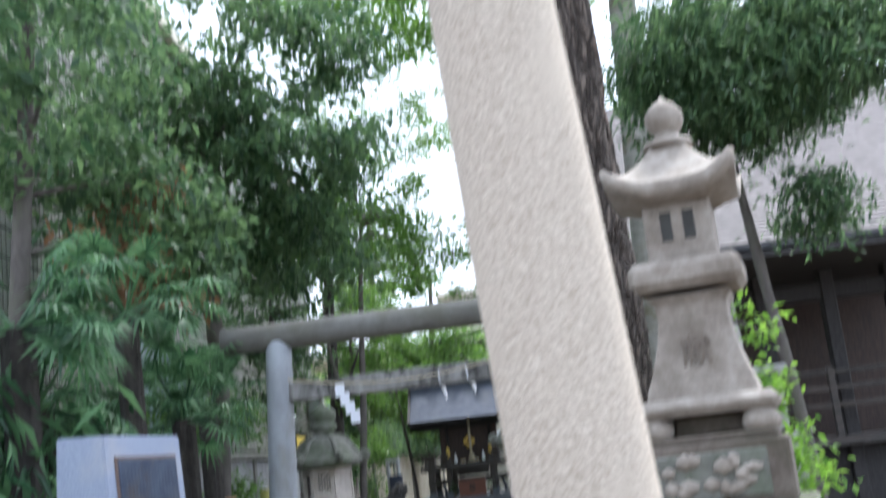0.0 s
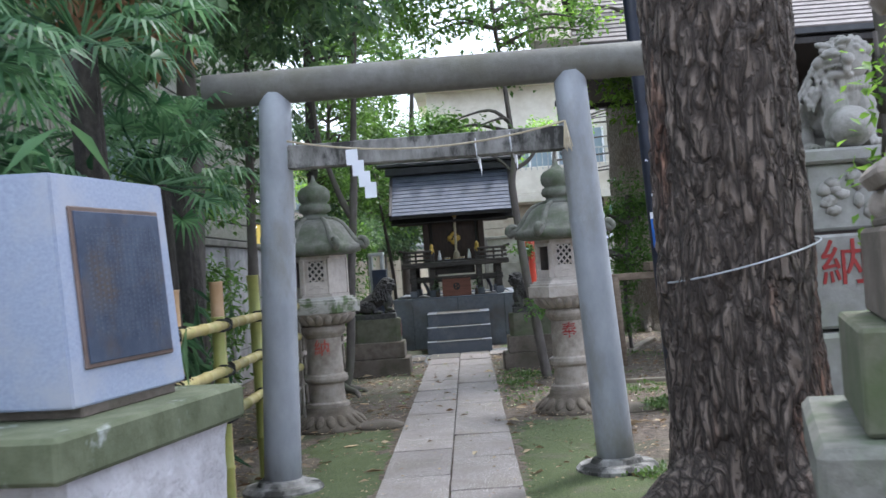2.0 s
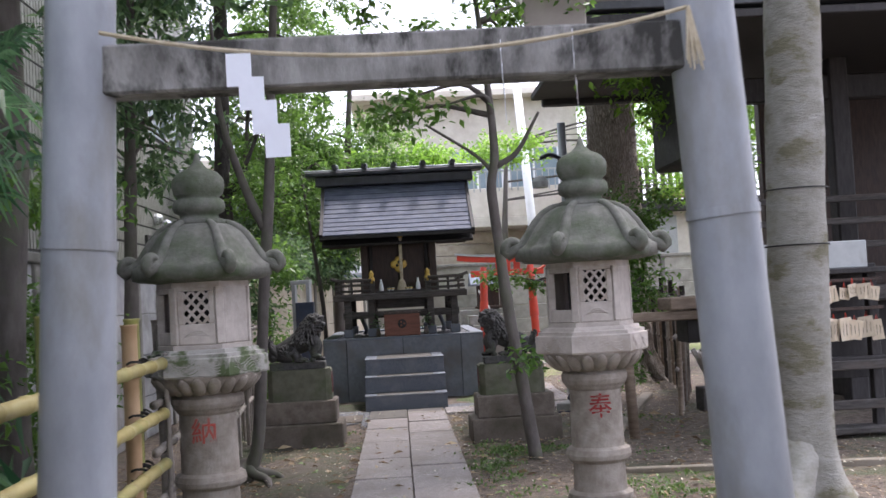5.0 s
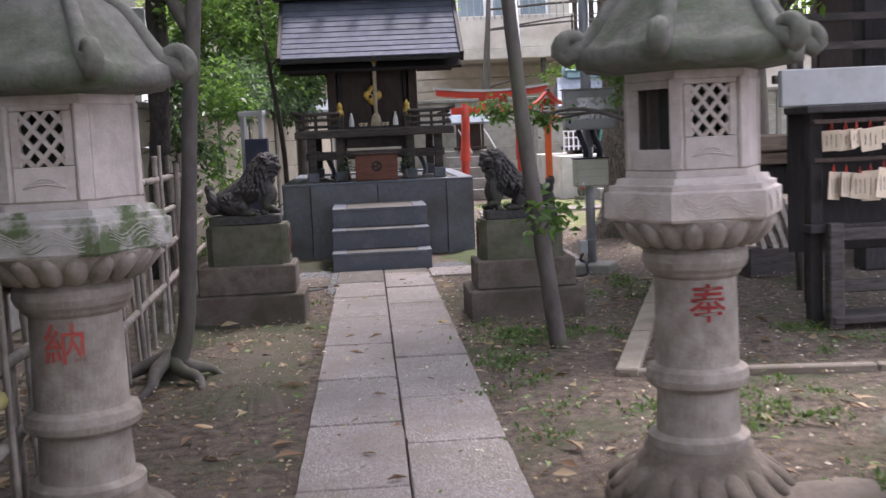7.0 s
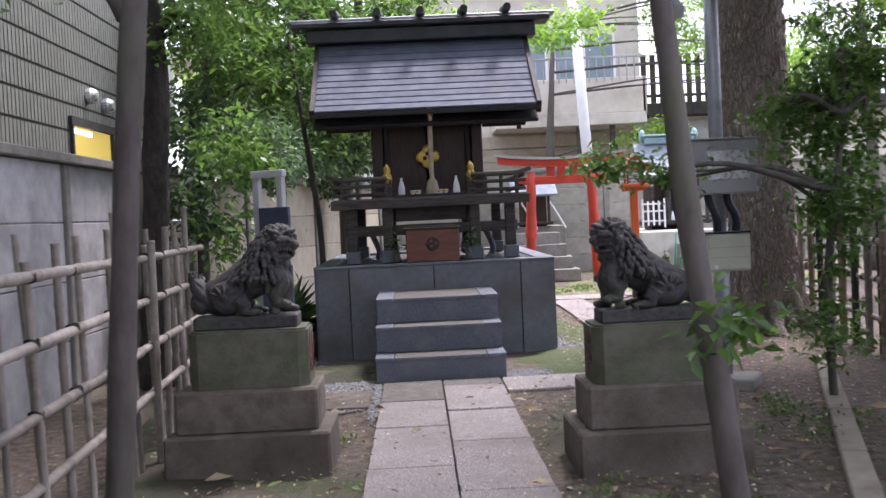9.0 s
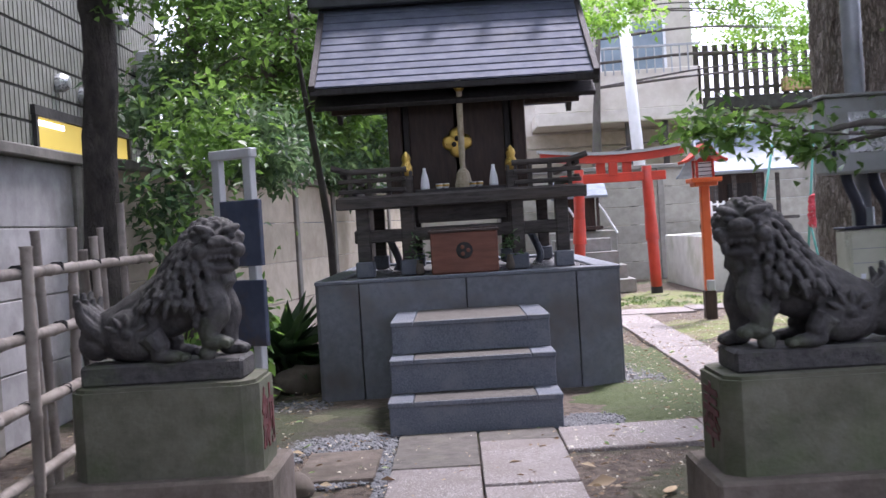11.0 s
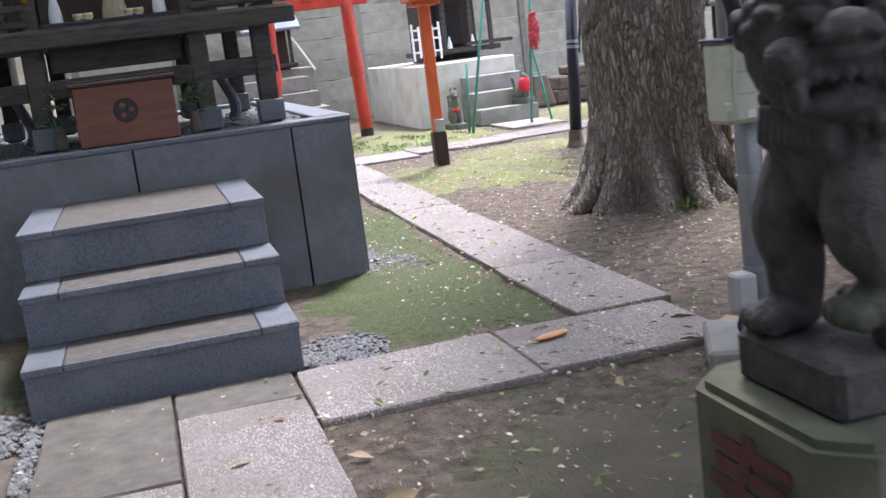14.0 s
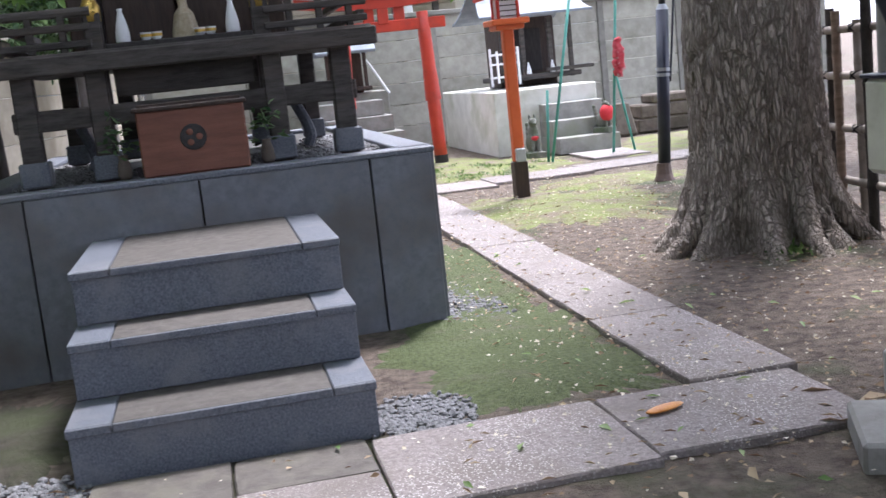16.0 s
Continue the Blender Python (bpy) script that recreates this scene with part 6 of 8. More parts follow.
def side_shrine():
    b = thing("stone_platform", "whitewashed concrete shrine base with grey steps", "platform", (3.28, 30.0, 0))
    part("block", box((0.53, 1.6, 0.42), (1.42, 3.1, 0.86), 0.015), WHITECONC, b)
    for k, (y, z) in enumerate(((-0.72, 0.21), (-0.46, 0.42), (-0.2, 0.63), (0.06, 0.84))):
        part("step", box((0.82, (y + 0.3) / 2, z / 2), (0.82 - 0.012 * k, 0.3 - y, z), 0.01), STEPCONC, b)
    t = thing("small_shrine", "small weathered shrine with a pale curved copper roof", "shrine", (4.05, 31.6, 0.86))
    part("body", box((0, 0.25, 0.47), (0.85, 0.7, 0.98), 0.01), DARKWOOD, t)
    part("deck", box((0, -0.2, 0.12), (1.25, 0.8, 0.07), 0.01), OLDWOOD, t)
    part("door", box((0, -0.12, 0.5), (0.4, 0.03, 0.6), 0.006), BLACKWOOD, t)
    for x in (-0.5, -0.2, 0.2, 0.5):
        part("post", box((x, -0.55, 0.5), (0.06, 0.06, 0.85), 0.006), OLDWOOD, t)
    for k in range(5):
        part("fence_slat", box((-0.72 + k * 0.1, -0.7, 0.3), (0.03, 0.035, 0.52 if k in (0, 4) else 0.44), 0.004), WHITEPAINT, t, "white painted slat")
    for z in (0.16, 0.34, 0.47):
        part("fence_rail", box((-0.52, -0.7, z), (0.44, 0.03, 0.03), 0.004), WHITEPAINT, t, "white painted rail")
    part("deck_rail", box((0.45, -0.62, 0.2), (0.7, 0.05, 0.05), 0.005), OLDWOOD, t)
    n = 12
    for q in (1, -1):
        for k in range(n):
            u0, u1 = k / n, (k + 1) / n
            f = lambda u: (q * -0.85 * (1 - u) + 0.15, 0.98 + 0.62 * u ** 1.6)
            (y0, z0), (y1, z1) = f(u0), f(u1)
            w = 1.62 - 0.3 * u0
            a = math.atan2(z1 - z0, y1 - y0) if q > 0 else math.atan2(z1 - z0, y1 - y0)
            part("roof_course", box((0, (y0 + y1) / 2, (z0 + z1) / 2), (w, math.hypot(y1 - y0, z1 - z0) + 0.02, 0.035), 0.004, rot=Matrix.Rotation(a, 4, "X")), COPPER, t)
    part("ridge", box((0, 0.15, 1.66), (0.95, 0.2, 0.14), 0.02), TEAL, t, "verdigris ridge")
    part("ridge_cap", box((0, 0.15, 1.75), (1.05, 0.26, 0.04), 0.01), TEAL, t)
    for s in (-1, 1):
        part("ridge_end", ball((s * 0.5, 0.15, 1.75), (0.06, 0.1, 0.13), None, 2), TEAL, t, smooth=True)
    for x in (-0.15, 0.2):
        flask(4.05 + x, 31.0, 1.02)


side_shrine()


def lamp_post():
    t = thing("post_lantern", "vermilion wooden post lantern with a small gabled roof", "lantern", (2.13, 25.7, 0))
    part("foot", box((0, 0, 0.17), (0.13, 0.13, 0.34), 0.01), DARKWOOD, t, "dark post foot")
    part("post", box((0, 0, 0.98), (0.1, 0.1, 1.3), 0.012), ORANGE, t)
    part("switch_box", box((0, -0.075, 0.4), (0.09, 0.05, 0.12), 0.008), METALGREY, t, "grey switch box")
    part("tray", box((0, 0, 1.58), (0.34, 0.34, 0.05), 0.01), ORANGE, t)
    part("tray_skirt", box((0, 0, 1.535), (0.26, 0.26, 0.05), 0.01), ORANGE, t)
    bx = part("lantern_box", box((0, 0, 1.7), (0.17, 0.17, 0.2), 0.006), WHITEPAINT, t, "white paper lantern box")
    for sx in (-1, 1):
        for sy in (-1, 1):
            part("corner_bar", box((sx * 0.09, sy * 0.09, 1.7), (0.026, 0.026, 0.22), 0.004), VERMILION, bx)
    for k in range(4):
        part("bar", box((0, -0.09, 1.63 + k * 0.045), (0.16, 0.01, 0.008), 0), BLACKWOOD, bx)
    for q in (1, -1):
        for k in range(6):
            u0, u1 = k / 6, (k + 1) / 6
            f = lambda u: (q * 0.235 * (1 - u), 1.79 + 0.2 * u ** 1.5)
            (x0, z0), (x1, z1) = f(u0), f(u1)
            part("roof_piece", box(((x0 + x1) / 2, 0, (z0 + z1) / 2), (math.hypot(x1 - x0, z1 - z0) + 0.012, 0.36, 0.03), 0.004, rot=Matrix.Rotation(-math.atan2(z1 - z0, x1 - x0), 4, "Y")), VERMILION, t)
    part("gable", box((0, 0, 1.83), (0.2, 0.2, 0.1), 0.01, taper=0.4), VERMILION, t)
    part("ridge", box((0, 0, 2.0), (0.04, 0.4, 0.04), 0.01), BLACKWOOD, t)


lamp_post()


def fox(x, y, turn, z=0.06, size=1.1, where="beside the steps"):
    bm = bmesh.new()
    ball((-0.04, 0, 0.12), (0.1, 0.075, 0.12), bm, 3)
    ball((0.02, 0, 0.22), (0.065, 0.06, 0.13), bm, 3)
    ball((0.045, 0, 0.36), (0.06, 0.05, 0.05), bm, 3)
    ball((0.1, 0, 0.345), (0.045, 0.024, 0.02), bm, 2)
    for s in (-1, 1):
        ball((0.02, s * 0.03, 0.42), (0.015, 0.014, 0.035), bm, 2)
        tube([(0.05, s * 0.035, 0.2), (0.07, s * 0.035, 0.02)], [0.028, 0.022], 8, bm)
    for k in range(6):
        ball((-0.13 - 0.01 * k, 0, 0.08 + 0.05 * k), 0.045 - 0.003 * k, bm, 2)
    box((0, 0, -0.02), (0.3, 0.2, 0.08), 0, bm)
    me = bpy.data.meshes.new("fox_statue")
    bm.to_mesh(me)
    bm.free()
    me.materials.append(MOSSY)
    ob = new("fox_statue", me)
    r = ob.modifiers.new("fuse", "REMESH")
    r.mode, r.voxel_size, r.use_smooth_shade = "VOXEL", 0.01, True
    ob.matrix_world = pose(x, y, z, 0, 0, turn) @ Matrix.Diagonal((size, size, size, 1))
    tagged(ob, "small mossy stone fox seated " + where, "statue", "fox statues")
    c = thing("bib", "red cloth bib tied round the fox statue", "cloth", (x, y, z), turn)
    part("cloth", ball((0.05, 0, 0.2), (0.075, 0.11, 0.11) if x > 4 else (0.055, 0.06, 0.04), None, 3), REDCLOTH, c, smooth=True)


fox(3.36, 29.3, -90)
fox(4.36, 29.42, -60, 0.262, 0.85, "on the lowest step")


def slim_poles():
    g = random.Random(2)
    for a, b in (((3.33, 28.5, 0), (3.75, 28.5, 2.1)), ((3.3, 28.55, 0), (3.36, 28.55, 0.85)), ((4.14, 28.6, 0), (4.42, 28.7, 2.6))):
        t = thing("garden_pole", "slim green plastic-coated pole standing on the moss", "pole", a)
        d = Vector(b) - Vector(a)
        part("cane", tube([(0, 0, 0), d], 0.018, 8), GREENPOLE, t, smooth=True)
    t = thing("cloth_streamer", "faded red and white cloth tied to the pole", "cloth", (4.27, 28.55, -0.07))
    bm = tube([(0.012 * math.sin(k * 1.3), 0, 1.44 - k * 0.022) for k in range(22)], [0.02 + 0.045 * math.sin(0.15 + k / 21 * 2.8) ** 0.6 + 0.008 * math.sin(k * 2.1) for k in range(22)], 18, rough=0.35, freq=22)
    part("cloth", bm, STREAMER, t, smooth=True)
    p = thing("pole", "dark blue steel pole with clamps and a red foot", "pole", (3.5, 25.65, 0))
    at = lambda z: Vector((0.058 * z, 0, z))
    part("shaft", tube([at(0), at(1.55)], 0.058, 16), NAVY, p, smooth=True)
    part("shaft_cap", tube([at(1.55), at(1.6)], [0.058, 0.035], 16), GALV, p, "worn grey shoulder")
    part("upper_shaft", tube([at(1.58), at(5)], 0.03, 16), NAVY, p, smooth=True)
    for z in (0.95, 1.0):
        part("clamp", tube([at(z), at(z + 0.03)], 0.064, 16), GALV, p)
    part("cable", tube(smooth_path([at(2.2) + Vector((0.05, 0, 0)), at(1.8) + Vector((0.1, -0.02, 0)), at(1.3) + Vector((0.08, -0.03, 0)), at(0.9) + Vector((0.06, -0.02, 0))], 5), 0.011, 6), NAVY, p, smooth=True)
    part("red_foot", lathe([(0.1, 0), (0.075, 0.06), (0.064, 0.16), (0.0, 0.17)], 12), RUSTEDGE, p, "rust-red foot guard")
    c = thing("garden_pole", "slim green prop leaning against the taller pole", "pole", (4.42, 28.6, 0))
    part("cane", tube([(0, 0, 0), (-0.16, 0.04, 0.95)], 0.016, 8), GREENPOLE, c, smooth=True)
    s = thing("stone_slab", "thin grey stone slab leaning against the wall", "stone", (5.2, 30.9, 0))
    part("slab", box((0, 0, 0.24), (0.34, 0.1, 0.5), 0.03, rot=Matrix.Rotation(-0.3, 4, "X"), taper=0.7), OLDSTONE, s)
    for k, (x, z, w) in enumerate(((5.95, 0.11, 1.0), (5.9, 0.31, 0.8), (6.0, 0.48, 0.62))):
        s = thing("cut_stone", "rough dark cut stone stacked by the wall", "stone", (x, 31.2, 0), group="stacked stones")
        part("block", box((0, 0, z), (w, 0.45, 0.2 if k < 2 else 0.13), 0.025), OLDSTONE, s)


slim_poles()

# ---- electric box on its post ----


def electric_box():
    t = thing("electric_box", "pair of grey and cream switch boxes on a steel post", "switch box", (1.39, 19.0, 0))
    part("foot_slab", box((-0.01, -0.06, 0.04), (0.42, 0.40, 0.1), 0.012, rot=Matrix.Rotation(radians(-26), 4, "Z")), STEPCONC, t, "concrete foot slab")
    post = part("post", tube([(0, 0, 0.08), (0, 0, 1.2)], 0.045, 18), GALV, t, smooth=True)
    for z in (0.62, 0.3):
        part("clamp", tube([(0, 0, z), (0, 0, z + 0.018)], 0.049, 18), GALV, post)
    part("conduit", tube([(0.01, 0.07, 1.0), (0.0, 0.07, 3.4)], 0.05, 14), GALV, t, smooth=True)
    part("conduit", tube(smooth_path([(0.1, -0.02, 1.08), (0.1, -0.03, 1.2), (0.05, -0.02, 1.32), (0.05, 0.0, 1.45)], 5), 0.03, 12), NAVY, t, smooth=True)
    part("conduit", tube(smooth_path([(-0.03, -0.02, 1.08), (-0.04, -0.03, 1.2), (-0.09, -0.02, 1.34), (-0.09, 0.0, 1.45)], 5), 0.028, 12), NAVY, t, smooth=True)
    c = part("lower_box", box((-0.01, -0.11, 0.965), (0.32, 0.15, 0.265), 0.014), METALCREAM, t, "cream painted lower box")
    part("lid", box((-0.005, -0.191, 0.965), (0.295, 0.02, 0.245), 0.008), METALCREAM, c)
    part("top_trim", box((-0.01, -0.11, 1.102), (0.33, 0.165, 0.012), 0.003), NAVY, c, "dark top gasket")
    for z in (1.0, 0.93):
        part("lid_seam", box((-0.005, -0.2025, z), (0.28, 0.004, 0.004), 0.0), METALGREY, c)
    for z in (0.89, 1.03):
        part("hinge", box((-0.172, -0.185, z), (0.014, 0.03, 0.03), 0.003), METALCREAM, c)
    part("label", box((-0.1, -0.203, 0.865), (0.025, 0.004, 0.025), 0), PAPER, c, "small white label")
    u = part("upper_box", box((-0.015, -0.11, 1.56), (0.47, 0.17, 0.38), 0.012), METALGREY, t, "grey painted upper box")
    part("rain_lip", box((-0.015, -0.115, 1.753), (0.5, 0.2, 0.014), 0.003), METALGREY, u)
    part("notice", box((0.01, -0.198, 1.57), (0.29, 0.008, 0.2), 0.003), SILVER, u, "crumpled foil notice")
    part("latch", box((-0.21, -0.2, 1.46), (0.02, 0.014, 0.05), 0.003), NAVY, u)
    for z in (1.44, 1.68):
        part("hinge", box((0.222, -0.2, z), (0.03, 0.014, 0.05), 0.003), GALV, u)
    part("socket", box((-0.09, -0.05, 0.245), (0.075, 0.08, 0.13), 0.008), METALGREY, t, "grey outdoor socket")
    part("cable", tube(smooth_path([(-0.1, -0.08, 0.19), (-0.13, -0.1, 0.13), (-0.06, -0.13, 0.1), (-0.1, -0.15, 0.12), (-0.1, -0.24, 0.1), (-0.12, -0.3, 0.01), (-0.3, -0.4, 0.01)], 6), 0.014, 8), NAVY, t, "dark coiled cable", smooth=True)
    arm = part("lamp_arm", tube(smooth_path([(0.0, 0.05, 2.95), (-0.15, 0.03, 3.02), (-0.28, 0, 2.98)], 5), 0.025, 8), NAVY, t)
    part("lamp_head", lathe([(0.0, 0), (0.09, 0.01), (0.1, 0.08), (0.06, 0.14), (0.0, 0.16)], 18, c=(-0.3, 0, 2.62)), METALGREY, arm, "grey lamp head")
    part("floodlight", box((0.0, -0.05, 2.9), (0.16, 0.12, 0.14), 0.02), BLACKWOOD, t, "black floodlight")


electric_box()


def votive_rack():
    t = thing("votive_rack", "dark timber rack hung with wooden votive plaques", "rack", (2.0, 15.6, 0))
    part("header", box((0.7, -0.02, 1.585), (1.5, 0.06, 0.24), 0.008), METALGREY, t, "plain grey header board")
    for x in (0.2, 1.5):
        part("post", box((x, 0.05, 0.75), (0.09, 0.09, 1.5), 0.008), BLACKWOOD, t)
    part("top_beam", box((0.85, 0.1, 1.44), (1.5, 0.4, 0.05), 0.008), BLACKWOOD, t)
    part("back", box((0.85, 0.3, 0.95), (1.45, 0.03, 0.95), 0.005), BLACKWOOD, t)
    part("sill", box((0.85, 0.0, 0.66), (1.45, 0.14, 0.06), 0.008), BLACKWOOD, t)
    part("short_post", box((0.28, -0.08, 0.35), (0.1, 0.1, 0.7), 0.01), OLDWOOD, t)
    for z in (0.62, 0.28):
        part("rail", box((0.9, -0.08, z), (1.3, 0.07, 0.08), 0.008), OLDWOOD, t)
    part("foot_board", box((0.9, 0.0, 0.06), (1.3, 0.3, 0.05), 0.008), OLDWOOD, t)
    for z in (1.3, 1.05):
        part("hanging_rail", box((0.85, -0.07, z + 0.06), (1.4, 0.03, 0.03), 0.004), DARKWOOD, t)
    g = random.Random(12)
    for row, z in enumerate((1.25, 0.94)):
        for k in range(15):
            x = 0.26 + k * 0.084 + g.uniform(-.015, .015)
            w, h = g.uniform(0.1, 0.13), g.uniform(0.1, 0.15) + 0.06 * row
            e = thing("votive_plaque", "small pale wooden votive plaque on a red cord", "plaque", (2.0 + x, 15.5 - 0.012 * (k % 5), z + g.uniform(-.02, .02)), g.uniform(-40, 40), "plaques on the rack")
            bd = part("board", box((0, 0, 0), (w, 0.008, h), 0.002, rot=Matrix.Rotation(g.uniform(-.18, .18), 4, "Y")), EMAWOOD, e)
            bm = bmesh.new()
            for q in range(3):
                box((-0.25 * w + 0.25 * w * q, -0.005, 0), (0.004, 0.002, h * g.uniform(0.4, 0.7)), 0, bm)
            part("ink_lines", bm, OLDWOOD, bd, "thin dark ink lines")
            part("cord", tube([(-0.012, 0, h * 0.42), (0, 0, h * 0.42 + 0.06), (0.012, 0, h * 0.42)], 0.004, 5), VERMILION, e)
    w = thing("plank_stack", "leaning stack of pale weathered planks", "planks", (2.6, 18.1, 0))
    part("trestle", box((0.25, 0.05, 0.12), (0.5, 0.3, 0.26), 0.01), OLDWOOD, w, "dark low trestle")
    for k in range(5):
        for row in range(2):
            part("plank", box((0.05 + k * 0.095 + row * 0.04, 0.03 - 0.09 * row, 0.47 - 0.05 * row), (0.05, 0.045, 0.46), 0.006, rot=Matrix.Rotation(-0.38 + g.uniform(-.08, .08), 4, "Y") @ Matrix.Rotation(g.uniform(-.12, .12), 4, "X")), PALEPLANK, w)
    r = thing("timber_table", "rough grey timber bench on round posts", "bench", (1.75, 15.75, 0))
    part("post", tube([(-0.3, 0.5, 0), (-0.33, 0.5, 1.12)], 0.05, 12, rough=0.1), BROWNWOOD, r, smooth=True)
    part("board", box((0.42, 0.75, 1.22), (0.62, 0.5, 0.12), 0.012), BROWNWOOD, r)
    part("drawer_box", box((0.5, 0.75, 1.0), (0.46, 0.4, 0.3), 0.01), BLACKWOOD, r, "dark box under the board")
    part("beam", box((0.1, 0.56, 1.11), (0.95, 0.08, 0.09), 0.01), BROWNWOOD, r)
    part("post", tube([(0.8, 0.8, 0), (0.8, 0.8, 1.16)], 0.045, 12, rough=0.1), BLACKWOOD, r, smooth=True)


votive_rack()


def sticker_pole():
    t = thing("utility_pole", "navy-painted steel pole with chipped paint and a blue sticker", "pole", (1.44, 12.72, 0))
    at = lambda z: Vector((-0.04 * z, 0, z))
    s = part("shaft", tube([at(z) for z in np.linspace(0, 7, 15)], 0.082, 24), NAVY, t, smooth=True)
    bm = bmesh.new()
    g = random.Random(1)
    for i in range(26):
        z = g.uniform(0.6, 2.9)
        a = -math.pi / 2 + g.uniform(-1.1, 1.3)
        c = at(z) + Vector((0.0825 * math.cos(a), 0.0825 * math.sin(a), 0))
        w = g.uniform(0.005, 0.015)
        for q in range(3):
            ball(c + Vector((g.uniform(-w, w) * 0.5, 0, g.uniform(-w, w) * 1.2)), (w * g.uniform(0.5, 1.0), 0.0022, w * g.uniform(0.6, 1.3)), bm, 1, Matrix.Rotation(a + math.pi / 2, 4, "Z"))
    tagged(part("paint_chips", bm, PAPER, s, "white spots of chipped paint"), kind="stuff")
    for z0, h, m, lb in ((1.57, 0.27, BLUEPRINT, "blue sticker with white writing"), (1.735, 0.06, PAPER, "white sticker top with a red mark")):
        bm = bmesh.new()
        vs = []
        for k in range(9):
            a = -math.pi / 2 - 0.75 + 1.5 * k / 8 - 0.2
            for z in (z0 - h / 2, z0 + h / 2):
                c = at(z)
                vs.append(bm.verts.new((c.x + 0.0838 * math.cos(a), 0.0838 * math.sin(a), z)))
        for k in range(8):
            bm.faces.new((vs[2 * k], vs[2 * k + 2], vs[2 * k + 3], vs[2 * k + 1]))
        st = part("sticker", bm, m, s, lb)
        if m is BLUEPRINT:
            for k, ch in enumerate("防犯カメラ"):
                wr = part("writing", glyph(ch, 0.046, 0.001, 0.0012), PAPER, st, "white printed character")
                wr.matrix_local = pose(at(1.68 - k * 0.043).x - 0.017, -0.0862, 1.675 - k * 0.043)
            part("writing_panel", box((at(1.46).x - 0.017, -0.0845, 1.455), (0.05, 0.003, 0.014), 0.001), PAPER, st, "white bar")
        else:
            part("red_mark", ball((at(1.735).x - 0.017, -0.083, 1.735), (0.02, 0.004, 0.014), None, 2), REDTEXT, st)


sticker_pole()


def notice_stand():
    t = thing("notice_stand", "grey frame stand with two dark slate notice boards", "sign", (-1.79, 18.95, 0), -28)
    for x in (-0.1, 0.1):
        part("post", box((x, 0, 0.82), (0.05, 0.05, 1.64), 0.005), METALGREY, t)
    part("top_bar", box((0, 0, 1.66), (0.27, 0.06, 0.05), 0.006), METALGREY, t)
    for z in (1.26, 0.86):
        part("board", box((0.06, -0.035, z), (0.25, 0.03, 0.33), 0.005), BRONZE, t, "dark slate board")


notice_stand()

# ---- trees ----


def great_tree(name, label, base, r, lean, bark, seed, height=7.0, roots=7, sides=96, flute=0.05, first=0.0, flare=0.75):
    t = thing(name, label, "tree", base)
    pts, rad = [], []
    for z in list(np.arange(-0.05, 3.4, 0.022)) + list(np.arange(3.4, height, 0.12)):
        pts.append((lean[0] * z, lean[1] * z, z))
        rad.append(r * (1 + flare * math.exp(-z / 0.22) - 0.03 * z))
    bm = tube(pts, rad, sides, flute=flute)
    for v in bm.verts:
        c = Vector((lean[0] * v.co.z, lean[1] * v.co.z, v.co.z))
        d = v.co - c
        a = math.atan2(d.y, d.x)
        k = math.exp(-max(v.co.z, 0) / 0.28)
        s = 1 + 0.22 * k * math.sin(roots * a + first) + 0.05 * noise.noise(v.co * 2.0)
        v.co = c + Vector((d.x * s, d.y * s, d.z))
    part("trunk", bm, bark, t, smooth=True)
    return t


big = great_tree("tree", "great old tree trunk with deeply furrowed brown bark", (0.78, 7.42, 0), 0.335, (-0.012, 0), BARK1, 1, 9.0, 5, 220, 0.085, 2.2)
part("root", tube(smooth_path([(-0.15, -0.1, 0.45), (-0.42, -0.22, 0.2), (-0.75, -0.3, 0.05), (-1.0, -0.32, -0.05)], 6), [0.2] * 8 + list(np.linspace(0.18, 0.05, 11)), 16, rough=0.2), BARK1, big, smooth=True)
part("root", tube(smooth_path([(0.1, -0.2, 0.4), (0.12, -0.45, 0.15), (0.2, -0.7, -0.04)], 6), list(np.linspace(0.2, 0.06, 13)), 14, rough=0.2), BARK1, big, smooth=True)
# Out-of-view crown for this trunk, added to shade the lantern area.
leaf_cloud("crown", foliage(clumps([((-0.2, 2.2, 8.8), (2.6, 3.2, 0.9), 130)], 41), 42, 0.5, 42), 0.17, 0.45, LEAF_MID, big, 0.3, seed=43)
wire = thing("tie_wire", "thin pale wire looped round the old trunk", "wire", (0.78, 7.42, 0))
part("loop", tube([(0.352 * math.cos(a), 0.352 * math.sin(a), 1.33 + 0.075 * math.cos(a) + 0.012 * math.sin(a)) for a in np.linspace(0, 2 * math.pi, 49)], 0.0045, 6), GALV, wire, smooth=True)
far = great_tree("tree", "huge grey-brown trunk with spreading roots by the side path", (2.67, 22.3, 0), 0.395, (-0.004, 0.0), BARK2, 2, 8.0, 9, 240, 0.085, 0.0, 0.42)
for k, (a, ln) in enumerate(((150, 0.5), (188, 0.62), (214, 0.55), (243, 0.66), (275, 0.6), (308, 0.55), (345, 0.6), (30, 0.5), (85, 0.55))):
    d = Vector((math.cos(radians(a)), math.sin(radians(a)), 0))
    side = Vector((-d.y, d.x, 0)) * (0.05 if k % 2 else -0.04)
    part("root", tube(smooth_path([d * 0.3 + Vector((0, 0, 0.62)), d * 0.4 + Vector((0, 0, 0.3)), d * (0.28 + ln * 0.45) + side + Vector((0, 0, 0.1)), d * (0.3 + ln * 0.75) + side * 1.5 - Vector((0, 0, 0.05))], 7), list(np.linspace(0.1, 0.045, 22)), 18, rough=0.22, freq=9), BARK2, far, smooth=True)
